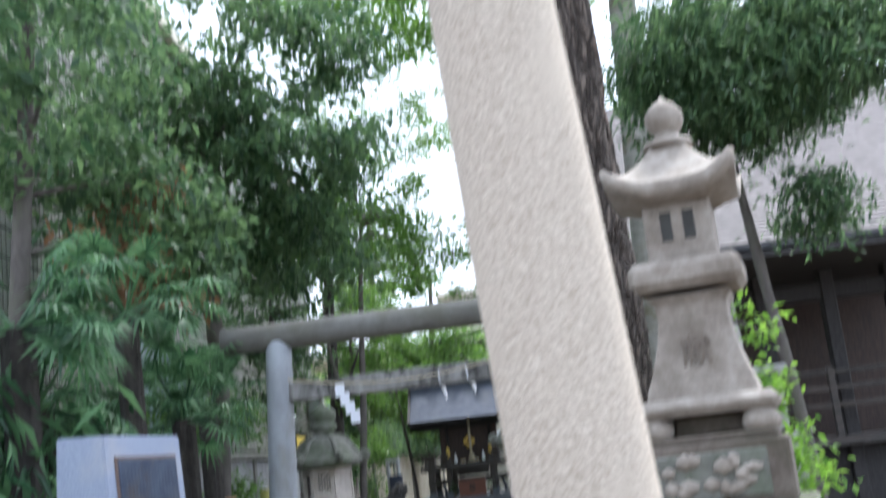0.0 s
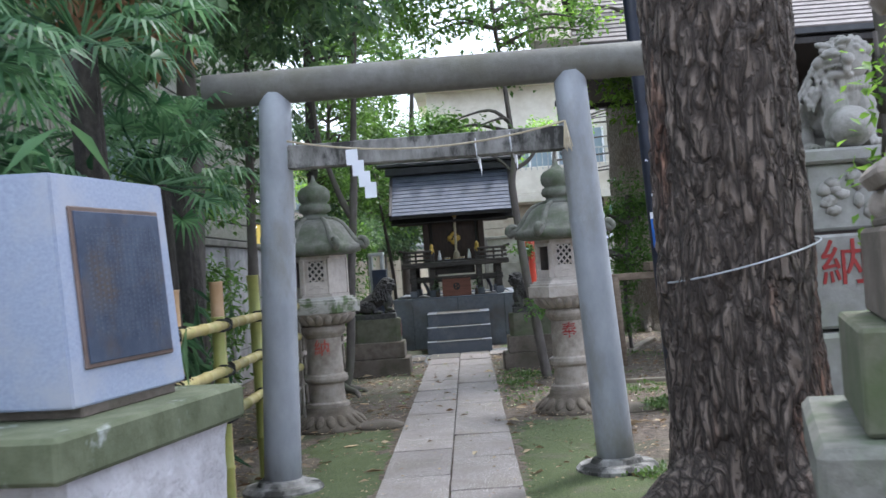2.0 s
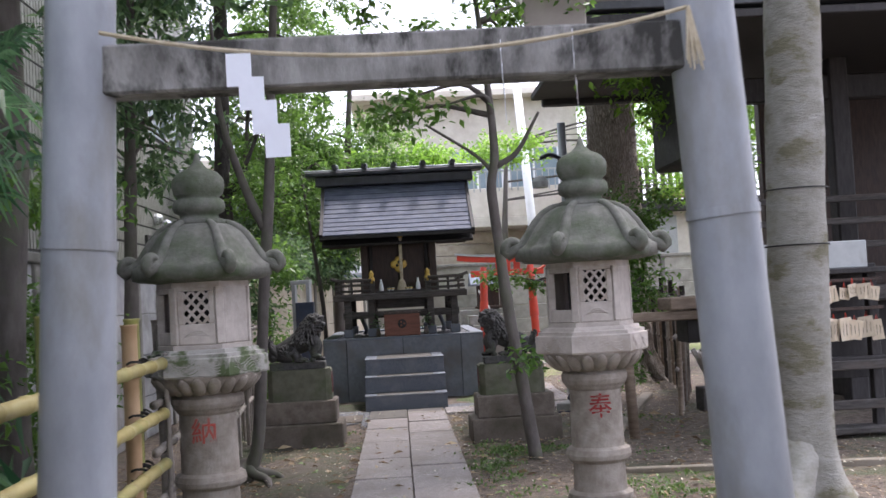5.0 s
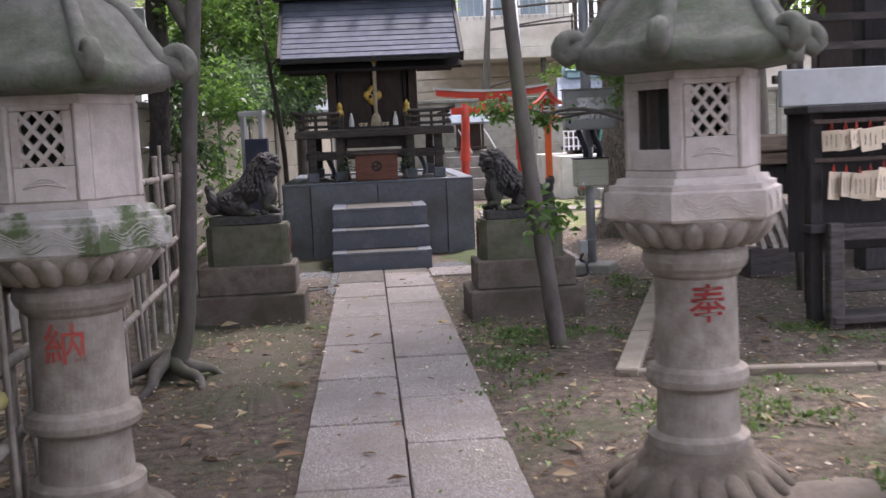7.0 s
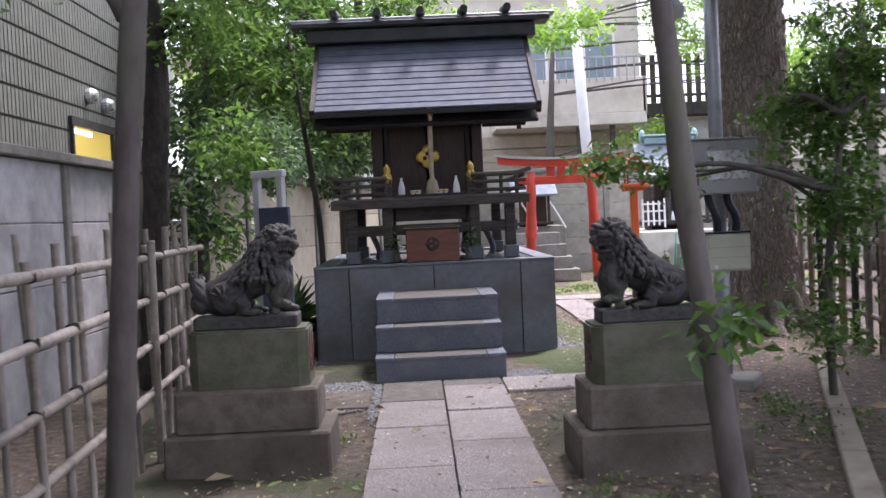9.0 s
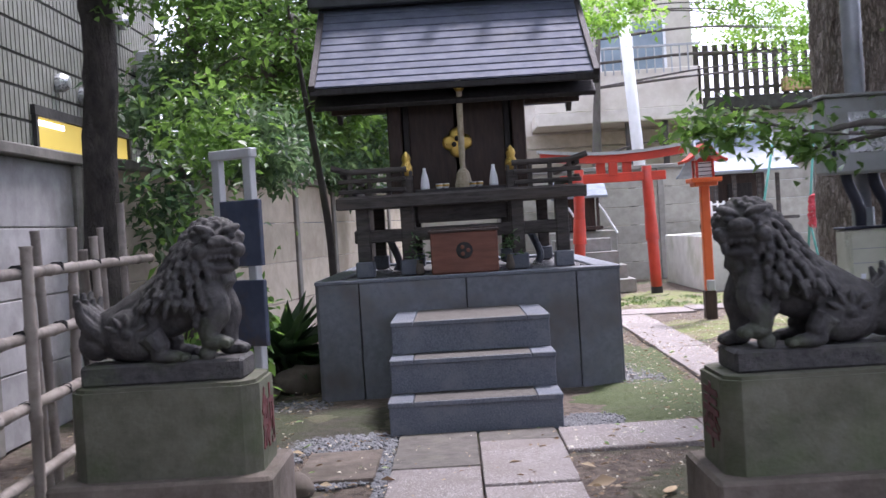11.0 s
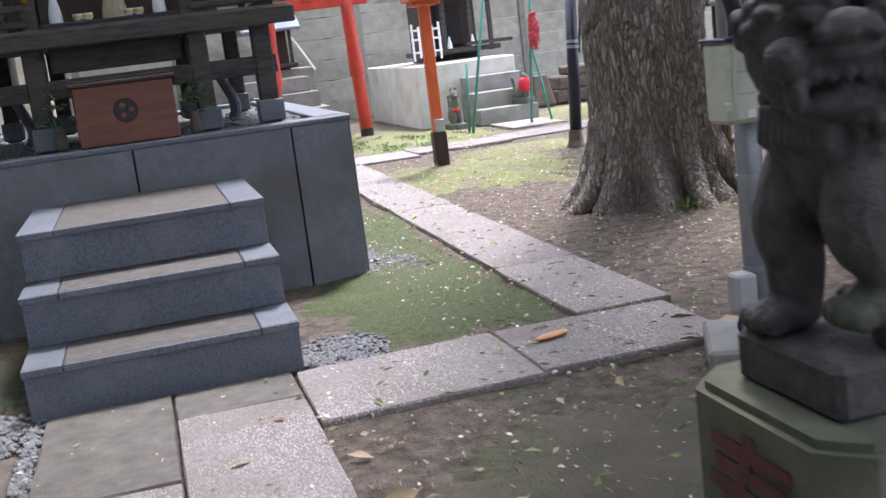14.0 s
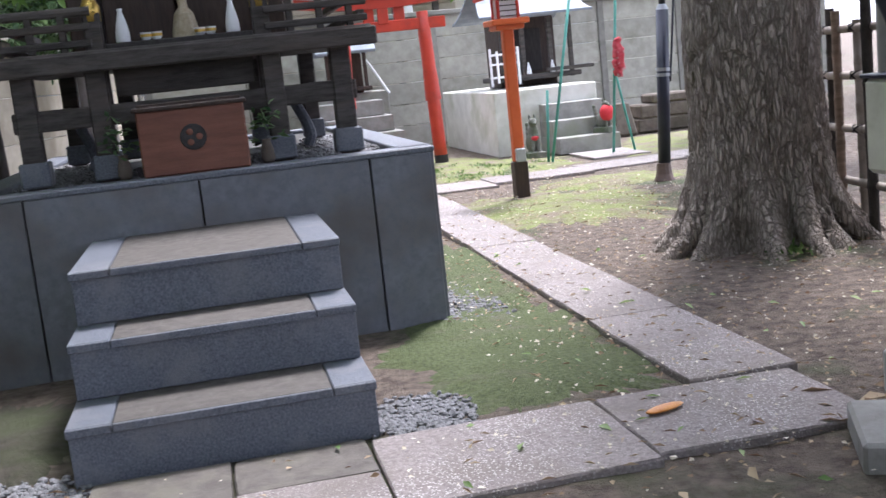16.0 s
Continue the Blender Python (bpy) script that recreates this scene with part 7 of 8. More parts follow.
pale = great_tree("tree", "pale grey trunk with peeling bark and a long root", (1.84, 13.1, 0), 0.195, (0.045, 0), PALEBARK, 3, 9.0, 5, 48, 0.012)
part("root", tube(smooth_path([(-0.05, -0.1, 0.3), (-0.22, -0.4, 0.1), (-0.45, -0.85, 0.03), (-0.62, -1.2, -0.03)], 6), list(np.linspace(0.15, 0.03, 19)), 12, rough=0.15), PALEBARK, pale, smooth=True)
# Overhead crown; its second mass is added to dim the approach and shrine.
leaf_cloud("crown", foliage(clumps([((-0.9, 1.5, 9.0), (2.8, 2.6, 0.9), 130), ((-2.4, 4.4, 9.2), (3.0, 2.6, 0.9), 170)], 44), 42, 0.5, 45), 0.17, 0.45, LEAF_MID, pale, 0.3, seed=46)
for z in (1.62, 1.98):
    part("tie_wire", tube([(0.045 * z + 0.2 * math.cos(a), 0.2 * math.sin(a), z) for a in np.linspace(0, 2 * math.pi, 33)], 0.005, 5), TWINE, pale)

tree("tree", "slim dark tree forking above the bamboo fence", [(-2.03, 15.25, -0.03), (-1.87, 15.15, 0.3), (-1.79, 15.1, 1.1), (-1.74, 15.1, 1.7), (-1.68, 15.1, 2.3), (-1.6, 15.2, 3.6), (-1.5, 15.3, 4.8)], [0.085, 0.053, 0.047, 0.046, 0.045, 0.033, 0.02], [((-1.5, 15.6, 4.9), (1.3, 1.3, 0.7), 70)], LEAF_MID, SLIMBARK, 0.1, 0.5, 50, 0.3, 11, extra=[([(-1.72, 15.1, 2.05), (-1.86, 15.15, 2.35), (-2.05, 15.2, 3.0), (-2.1, 15.2, 3.8)], 0.045, 0.015)])
tree("tree", "slim dark leaning tree with a forked top", [(0.43, 15.45, -0.03), (0.36, 15.45, 0.55), (0.285, 15.45, 1.1), (0.22, 15.45, 1.75), (0.18, 15.45, 2.3), (0.22, 15.45, 2.6), (0.2, 15.5, 3.2), (0.1, 15.5, 4.4)], [0.062, 0.052, 0.048, 0.045, 0.042, 0.04, 0.03, 0.015], [((0.1, 15.7, 4.3), (1.3, 1.2, 0.6), 60), ((-0.45, 15.6, 3.0), (0.4, 0.3, 0.15), 9), ((0.37, 15.4, 0.87), (0.05, 0.05, 0.06), 2)], LEAF_MID, SLIMBARK, 0.09, 0.5, 45, 0.26, 12, extra=[([(0.23, 15.45, 2.5), (0.42, 15.45, 2.62), (0.62, 15.45, 2.95)], 0.03, 0.012), ([(0.2, 15.45, 2.45), (0.05, 15.5, 2.62), (-0.35, 15.55, 2.9)], 0.022, 0.01)])
# High crown masses at z 6.6 and 7.8 are added to shade the steps.
tree("tree", "dark shaggy-barked tree close to the grey wall", [(-2.97, 20.3, 0), (-2.91, 20.25, 1.0), (-2.84, 20.2, 2.3), (-2.82, 20.2, 3.6), (-2.74, 20.2, 6.0)], [0.15, 0.11, 0.1, 0.095, 0.07], [((-2.6, 20.4, 5.6), (1.5, 1.4, 0.9), 80), ((-1.9, 20.4, 7.8), (2.6, 2.7, 0.9), 150), ((-3.0, 21.3, 6.6), (1.0, 1.4, 0.6), 80), ((-2.3, 20.6, 1.95), (0.35, 0.4, 0.3), 16), ((-2.4, 20.2, 2.9), (0.4, 0.4, 0.25), 14)], LEAF_MID, SHAGGY, 0.09, 0.45, 55, 0.28, 13, rough=0.3, sides=20, steps=14, extra=[([(-2.8, 20.2, 2.9), (-2.6, 20.2, 3.1), (-2.35, 20.3, 3.7)], 0.05, 0.02)])
tree("tree", "broadleaf evergreen with a dark ragged crown", [(-3.05, 13.0, 0), (-3.08, 13.0, 1.2), (-3.0, 13.0, 2.4), (-3.0, 13.0, 3.8), (-2.8, 13.0, 6.0)], [0.14, 0.115, 0.1, 0.09, 0.05], [((-2.9, 12.5, 4.9), (1.7, 1.5, 1.3), 150), ((-1.8, 12.6, 5.0), (1.1, 1.2, 0.9), 70), ((-2.2, 12.6, 6.4), (1.6, 1.3, 0.9), 100), ((-3.9, 11.5, 6.0), (1.0, 1.3, 1.2), 60), ((-3.3, 11.5, 3.9), (0.9, 0.9, 0.8), 50), ((-2.0, 13.2, 4.1), (0.9, 0.9, 0.6), 40)], LEAF_DARK, SLIMBARK, 0.15, 0.42, 34, 0.3, 14, droop=0.6)
tree("tree", "second evergreen trunk crowned with loose green sprays", [(-3.15, 23.3, 0), (-3.1, 23.3, 1.6), (-3.0, 23.4, 3.2), (-2.8, 23.5, 5.6)], [0.07, 0.06, 0.05, 0.02], [((-2.7, 23.5, 4.6), (1.0, 1.2, 1.2), 90), ((-2.6, 22.6, 3.0), (0.6, 0.7, 0.5), 34)], LEAF_MID, SLIMBARK, 0.1, 0.45, 45, 0.3, 15)
tree("tree", "leafy tree with bright foliage behind the panel wall", [(-3.1, 26.2, 0), (-3.05, 26.2, 1.8), (-2.8, 26.3, 3.0), (-2.75, 26.4, 5.0), (-2.6, 26.4, 7.5)], [0.14, 0.12, 0.1, 0.08, 0.04], [((-2.9, 26.6, 4.4), (1.3, 1.2, 1.5), 120), ((-2.2, 26.4, 3.0), (0.9, 0.9, 1.0), 56), ((-2.6, 26.8, 6.4), (1.6, 1.4, 1.1), 90)], LEAF_MID, SLIMBARK, 0.14, 0.45, 55, 0.3, 16)
tree("tree", "leafy evergreen shading the corner behind the shrine", [(-1.9, 28.8, 0), (-1.85, 28.8, 2.0), (-1.6, 28.8, 4.0), (-1.4, 28.8, 6.5)], [0.11, 0.1, 0.08, 0.04], [((-1.9, 28.6, 2.9), (1.1, 0.8, 0.9), 100), ((-1.4, 28.9, 4.4), (1.4, 1.3, 0.9), 120)], LEAF_MID, SLIMBARK, 0.11, 0.45, 50, 0.32, 17)
tree("tree", "thin dark sapling beside the shrine platform", [(-1.83, 23.4, 0), (-1.84, 23.4, 1.2), (-1.95, 23.4, 2.2), (-2.1, 23.4, 3.4)], [0.035, 0.033, 0.03, 0.012], [((-2.15, 23.6, 3.4), (0.5, 0.5, 0.5), 20), ((-1.6, 23.4, 2.35), (0.25, 0.2, 0.12), 6)], LEAF_MID, SLIMBARK, 0.09, 0.45, 40, 0.22, 18, twigs=5)
tree("tree", "fresh green tree rising behind the red torii", [(2.4, 36.5, 0), (2.4, 36.5, 2.5), (2.6, 36.5, 5.5)], [0.12, 0.1, 0.04], [((4.9, 36.6, 2.9), (1.0, 0.6, 0.35), 26), ((8.0, 37.5, 4.6), (1.6, 1.2, 1.0), 80), ((6.6, 38.2, 6.2), (1.8, 1.2, 1.2), 70)], LEAF_LIGHT, SLIMBARK, 0.13, 0.5, 40, 0.35, 19)
tree("tree", "bright green tree behind the hall and lanterns", [(7.5, 26.5, 0), (7.4, 26.5, 3.0), (6.8, 26.3, 6.0)], [0.14, 0.12, 0.05], [((5.4, 27.0, 6.2), (1.2, 1.0, 0.6), 40), ((6.6, 26.0, 4.8), (1.2, 1.2, 1.2), 70)], LEAF_LIGHT, SLIMBARK, 0.12, 0.48, 48, 0.32, 20)
tree("tree", "dark conifer-like tree before the hall roof", [(2.6, 9.8, 0), (2.5, 9.7, 1.5), (2.35, 9.6, 2.8), (2.2, 9.6, 4.6)], [0.06, 0.05, 0.045, 0.02], [((2.3, 9.2, 4.3), (1.0, 0.8, 0.8), 190), ((2.75, 9.4, 3.2), (0.25, 0.25, 0.3), 14), ((3.2, 9.4, 4.6), (0.8, 0.6, 0.6), 80)], LEAF_DARK, SLIMBARK, 0.11, 0.25, 90, 0.28, 21, droop=0.5)
tree("shrub", "bushy glossy-leaved shrub winding beside the great tree", [(1.85, 18.2, 0), (1.8, 18.1, 0.8), (1.86, 18.0, 1.6), (1.92, 18.0, 2.2)], [0.03, 0.026, 0.02, 0.01], [((1.7, 18.2, 1.8), (0.3, 0.3, 0.3), 26), ((2.1, 18.3, 2.25), (0.4, 0.4, 0.45), 34), ((2.2, 18.3, 1.5), (0.3, 0.3, 0.4), 22), ((1.9, 18.0, 1.9), (0.26, 0.3, 0.4), 26), ((1.82, 18.0, 1.3), (0.2, 0.25, 0.4), 24), ((1.78, 18.0, 0.6), (0.16, 0.2, 0.4), 12), ((0.55, 18.0, 1.6), (0.26, 0.14, 0.07), 9), ((0.85, 18.05, 1.5), (0.2, 0.12, 0.08), 5)], LEAF_MID, SLIMBARK, 0.07, 0.5, 34, 0.17, 22, extra=[([(1.82, 18.1, 1.25), (1.4, 18.05, 1.5), (0.9, 18.0, 1.52), (0.45, 18.0, 1.62)], 0.014, 0.005)])
tree("shrub", "leafy bright shrub growing beside the lion pedestal", [(1.5, 7.6, 0), (1.52, 7.55, 0.8), (1.5, 7.5, 1.6), (1.45, 7.4, 2.3)], [0.025, 0.02, 0.016, 0.01], [((1.6, 7.4, 1.8), (0.22, 0.2, 0.5), 28), ((1.65, 7.3, 1.2), (0.28, 0.25, 0.4), 24)], LEAF_LIGHT, SLIMBARK, 0.075, 0.5, 26, 0.16, 23)
tree("tree", "tall evergreen crown over the western fence", [(-3.2, 8.3, 0), (-3.2, 8.3, 2.0), (-3.1, 8.4, 4.5), (-3.0, 8.4, 6.0)], [0.09, 0.08, 0.06, 0.03], [((-3.1, 8.6, 4.8), (1.1, 1.6, 1.2), 110), ((-2.6, 9.6, 3.7), (0.7, 0.9, 0.6), 50)], LEAF_DARK, SLIMBARK, 0.14, 0.42, 36, 0.3, 24, droop=0.6)
withered = clumps([((-2.7, 9.4, 3.6), (0.5, 0.6, 0.5), 14), ((-2.9, 10.6, 3.4), (0.4, 0.5, 0.4), 10)], 31)
w = thing("withered_branch", "hanging withered brown leaf sprays among the evergreens", "branch", (-2.7, 9.4, 3.6))
wl_ob = leaf_cloud("leaves", foliage(withered, 26, 0.25, 32) - np.array((-2.7, 9.4, 3.6)), 0.15, 0.4, LEAF_BROWN, w, 1.0, seed=33)

# ---- palms and undergrowth by the western fence ----


def fan(bm, c, d, r, g):
    """One fan of narrow folded blades, at the end of a stalk."""
    d = Vector(d).normalized()
    side = d.cross(Vector((0, 0, 1))).normalized()
    up = side.cross(d)
    n = 17
    for i in range(n):
        a = (i / (n - 1) - 0.5) * 4.2
        ax = (d * math.cos(a) + side * math.sin(a)).normalized()
        L = r * (1 - 0.12 * abs(a)) * g.uniform(0.85, 1.1)
        w = ax.cross(up).normalized() * 0.019 * r / 0.4
        p0, p1, p2 = c, c + ax * L * 0.55 + up * 0.03, c + ax * L - Vector((0, 0, L * g.uniform(0.1, 0.4)))
        v = [bm.verts.new(q) for q in (p0 - w * 0.3, p0 + w * 0.3, p1 + w, p1 - w, p2)]
        bm.faces.new((v[0], v[1], v[2], v[3]))
        bm.faces.new((v[3], v[2], v[4]))


def palm(x, y, h, fans, r, seed):
    g = random.Random(seed)
    t = thing("fan_palm", "hemp fan palm with drooping dark green fans", "palm", (x, y, 0), group="palms by the fence")
    part("trunk", tube([(0, 0, 0), (0.03, 0, h * 0.5), (0, 0.02, h)], [0.08, 0.09, 0.085], 12, rough=0.35, freq=20), SHAGGY, t)
    bm, st = bmesh.new(), bmesh.new()
    for i in range(fans):
        a, e = g.uniform(0, 2 * math.pi), g.uniform(-0.5, 1.1)
        d = Vector((math.cos(a) * math.cos(e), math.sin(a) * math.cos(e), math.sin(e)))
        c = Vector((0, 0, h)) + d * g.uniform(0.35, 0.65)
        tube([(0, 0, h), c], [0.01, 0.007], 5, st)
        fan(bm, c, d - Vector((0, 0, 0.35)), r * g.uniform(0.8, 1.15), g)
    tagged(part("stalkwork", st, LEAF_PALM, t), kind="stuff")
    tagged(part("fan_foliage", bm, LEAF_PALM, t), kind="stuff")


for k, (x, y, h, f, r) in enumerate(((-2.75, 7.6, 2.1, 26, 0.3), (-2.95, 9.9, 2.5, 28, 0.32), (-3.1, 6.2, 2.6, 26, 0.3), (-2.7, 11.3, 2.2, 22, 0.3), (-3.2, 8.8, 1.7, 22, 0.3), (-2.85, 5.2, 3.0, 20, 0.3), (-2.6, 7.0, 2.5, 24, 0.28), (-2.5, 8.6, 2.8, 28, 0.3), (-2.4, 9.5, 2.05, 22, 0.28))):
    palm(x, y, h, f, r, 50 + k)
u = thing("bamboo_grass", "dense drooping bamboo grass filling the bed behind the fence", "undergrowth", (-2.8, 7.5, 0), kind="stuff")
cs = clumps([((0, -1.6, 0.8), (0.55, 1.6, 0.9), 120), ((-0.1, 0.6, 0.9), (0.5, 1.4, 1.0), 120), ((-0.3, 3.0, 0.7), (0.5, 1.5, 0.8), 90), ((0.1, -0.6, 1.9), (0.5, 2.0, 0.5), 24)], 61)
leaf_cloud("blades", foliage(cs, 30, 0.35, 62), 0.3, 0.13, LEAF_PALM, u, 0.9, seed=63)
u = thing("undergrowth", "dark shrubs and ivy at the foot of the wall", "undergrowth", (-3.0, 15.0, 0), kind="stuff")
cs = clumps([((-0.25, -1.5, 0.9), (0.35, 2.2, 0.8), 60), ((-0.35, -1.5, 2.3), (0.5, 2.0, 0.4), 40), ((0.75, 5.3, 0.9), (0.2, 0.5, 0.7), 16)], 64)
leaf_cloud("leaves", foliage(cs, 50, 0.25, 65), 0.1, 0.4, LEAF_MID, u, 0.4, seed=66)
u = thing("hedge", "loose leafy hedge along the top of the panel wall", "hedge", (-2.4, 26.0, 0), kind="stuff")
cs = clumps([((-0.2, -1.0, 2.2), (0.5, 1.8, 0.45), 70), ((0.35, 2.2, 2.2), (0.5, 1.6, 0.5), 70), ((-0.6, -3.0, 2.3), (0.4, 1.4, 0.5), 40), ((-0.35, -4.2, 1.6), (0.25, 0.5, 0.5), 18)], 67)
leaf_cloud("leaves", foliage(cs, 44, 0.27, 68), 0.12, 0.42, LEAF_DARK, u, 0.4, seed=69)
u = thing("tree_line", "far bright treetops behind the shrine and walls", "trees", (0, 31, 0), kind="stuff")
cs = clumps([((-0.9, 0.5, 4.3), (2.2, 1.0, 0.7), 170), ((2.0, 2.5, 5.0), (1.4, 1.0, 0.35), 34), ((-4.5, 8.0, 4.5), (3.5, 2.5, 1.7), 100), ((6.5, 9.0, 6.5), (2.5, 2.0, 1.8), 80), ((11, 2, 4.5), (2.5, 3.0, 2.2), 110)], 70)
leaf_cloud("leaves", foliage(cs, 55, 0.4, 71), 0.13, 0.5, LEAF_LIGHT, u, 0.3, seed=72)
# dark sago-like clump by the platform
t = thing("cycad", "dark glossy cycad clump beside the platform", "plant", (-2.15, 22.4, 0))
bm = bmesh.new()
g = random.Random(9)
for i in range(170):
    a, e = g.uniform(0, 6.28), g.uniform(-0.2, 1.2)
    L = g.uniform(0.4, 0.8)
    d = Vector((math.cos(a) * math.cos(e), math.sin(a) * math.cos(e), math.sin(e)))
    w = d.cross(Vector((0, 0, 1))).normalized() * 0.06
    p = [Vector((0, 0, 0.25)) + d * L * k - Vector((0, 0, 0.25 * k * k * L)) for k in (0, 0.5, 1)]
    v = [bm.verts.new(q) for q in (p[0], p[1] + w, p[2], p[1] - w)]
    bm.faces.new((v[0], v[1], v[2]))
    bm.faces.new((v[0], v[2], v[3]))
part("fronds", bm, LEAF_DARK, t)
part("stump", lathe([(0.12, 0), (0.14, 0.1), (0.08, 0.22), (0.0, 0.23)], 12), SHAGGY, t)
for k, (x, y, s) in enumerate(((-1.95, 22.0, 0.2), (-2.3, 21.7, 0.16), (-1.85, 23.0, 0.25), (-1.55, 18.62, 0.1))):
    bm = ball((0, 0, s * 0.35), (s * 1.2, s, s * 0.7), None, 3)
    for v in bm.verts:
        v.co *= 1 + 0.25 * noise.noise(v.co * 7 + Vector((k, 0, 0)))
    o = part("garden_stone", bm, OLDSTONE, None, smooth=True)
    o.location = (x, y, 0)
    tagged(o, "rounded dark garden stone lying on the soil", "stone", "garden stones")

# ---- ground details ----


def pebbles(name, label, spots, seed, size=0.014):
    g = np.random.default_rng(seed)
    base = bmesh.new()
    bmesh.ops.create_icosphere(base, subdivisions=1, radius=1)
    bv = np.array([v.co[:] for v in base.verts])
    bf = np.array([[v.index for v in f.verts] for f in base.faces])
    base.free()
    V, Fc, n = [], [], 0
    for cx, cy, rx, ry, k in spots:
        for i in range(k):
            a, q = g.uniform(0, 6.283), math.sqrt(g.uniform(0, 1)) * g.uniform(0.7, 1.1)
            s = size * g.uniform(0.5, 1.3)
            V.append(bv * s * g.uniform(0.6, 1.2, 3) * (1, 1, 0.7) + (cx + rx * q * math.cos(a), cy + ry * q * math.sin(a), 0.008))
            Fc.append(bf + n)
            n += len(bv)
    me = bpy.data.meshes.new(name)
    me.from_pydata(np.concatenate(V).tolist(), [], np.concatenate(Fc).tolist())
    me.materials.append(GRAVEL)
    return tagged(new(name, me), label, "gravel", kind="stuff")


pebbles("gravel", "loose pale gravel round the steps and platform", ((0.05, 20.0, 0.22, 0.28, 700), (0.62, 21.75, 0.2, 0.75, 700), (-1.38, 19.75, 0.34, 0.28, 900), (-1.12, 19.0, 0.05, 0.8, 500), (-1.5, 18.75, 0.35, 0.12, 420), (-1.9, 21.2, 0.25, 0.3, 300), (-1.72, 19.5, 0.14, 0.4, 300)), 81)
o = pebbles("gravel", "grey gravel spread on top of the shrine platform", ((-0.63, 22.2, 0.95, 0.62, 2200), (0.2, 23.0, 0.2, 1.2, 700), (-1.45, 23.0, 0.2, 1.2, 700)), 82)
o.location.z = 0.85


def scatter(name, label, k, size, aspect, material, area, seed, lift=0.012, avoid=True):
    g = np.random.default_rng(seed)
    p = []
    while len(p) < k:
        x, y = g.uniform(area[0], area[1]), g.uniform(area[2], area[3])
        if avoid and -1.72 < x < 0.47 and y > 19.8:
            continue
        on_path = (-1.08 < x < -0.18 and y < 19.8)
        if on_path and g.uniform() < 0.85:
            continue
        p.append((x, y, (0.03 if on_path else lift) + g.uniform(0, 0.01)))
    ob = leaf_cloud(name, p, size, aspect, material, None, 0.0, 0.25, seed)
    return tagged(ob, label, "leaves", kind="stuff")


scatter("leaf_litter", "scattered dry brown leaves on the damp soil", 420, 0.075, 0.45, LITTER, (-2.0, 1.6, 6.5, 19.5), 91)
scatter("leaf_litter", "larger pale fallen leaves on bare soil", 130, 0.13, 0.4, LITTER, (-2.0, 2.2, 9.0, 19.5), 98, 0.016)
scatter("leaf_litter", "dry leaves heaped behind the bamboo fence", 700, 0.1, 0.3, LITTER, (-3.5, -1.9, 8.5, 15.5), 92, 0.02)
scatter("leaf_litter", "tiny leaf crumbs over the bare earth", 10000, 0.026, 0.6, LITTER, (-3.3, 3.2, 8.0, 27.0), 93)
weeds = clumps([((1.0, 13.7, 0.0), (0.7, 0.6, 0.02), 22), ((0.5, 15.7, 0.0), (0.45, 0.3, 0.02), 16), ((1.35, 12.3, 0.03), (0.3, 0.35, 0.03), 40), ((0.05, 16.0, 0.0), (0.2, 0.6, 0.02), 9), ((0.05, 14.5, 0.0), (0.2, 1.6, 0.02), 14), ((1.9, 15.2, 0.0), (0.9, 0.5, 0.02), 10), ((0.7, 9.3, 0.02), (0.18, 0.12, 0.02), 8), ((-1.6, 17.7, 0.0), (0.5, 0.3, 0.02), 8), ((1.6, 17.6, 0.0), (0.5, 0.9, 0.02), 18), ((2.55, 21.7, 0.03), (0.08, 0.06, 0.03), 4), ((2.2, 28.5, 0), (1.2, 1.0, 0.01), 40)], 95)
weeds[:, 2] = np.abs(weeds[:, 2]) + 0.012
tagged(leaf_cloud("weeds", foliage(weeds, 34, 0.13, 96, 0.12) * np.array((1, 1, 1)), 0.038, 0.5, LEAF_WEED, None, -0.5, 1.2, 97), "low green weeds in loose patches on the soil", "weeds", kind="stuff")
o = thing("fallen_leaf", "single orange-brown leaf lying on the stone path", "leaf", (0.82, 19.57, 0.036), 20)
bm = ball((0, 0, 0), (0.085, 0.03, 0.008), None, 2)
part("blade", bm, mat("orange_dry_leaf", (0.45, 0.16, 0.03), (0.6, 0.27, 0.06), 0.45, 20, 0.2, 60), o, smooth=True)


def moss_patch(cx, cy, rx, ry, seed, material, label):
    """A thin uneven cushion with a ragged outline."""
    bm = bmesh.new()
    n, m = 160, 9
    mid = bm.verts.new((cx, cy, 0.021))
    rings = []
    for k in range(1, m + 1):
        ring = []
        for i in range(n):
            a = 2 * math.pi * i / n
            d = Vector((math.cos(a), math.sin(a), seed))
            q = (1 + 0.3 * noise.fractal(d * 1.6, 0.8, 2, 5) + (k / m) ** 3 * 0.22 * noise.fractal(d * 9, 0.6, 2, 4)) * k / m
            x, y = cx + rx * q * math.cos(a), cy + ry * q * math.sin(a)
            z = 0.021 - 0.03 * (k / m) ** 3 + 0.006 * noise.noise(Vector((x * 7, y * 7, 0)))
            ring.append(bm.verts.new((x, y, z)))
        rings.append(ring)
    for i in range(n):
        bm.faces.new((mid, rings[0][i], rings[0][(i + 1) % n]))
    for a, b in zip(rings, rings[1:]):
        for i in range(n):
            bm.faces.new((a[i], b[i], b[(i + 1) % n], a[(i + 1) % n]))
    return tagged(part("moss", bm, material, None, smooth=True), label, "moss", kind="stuff")


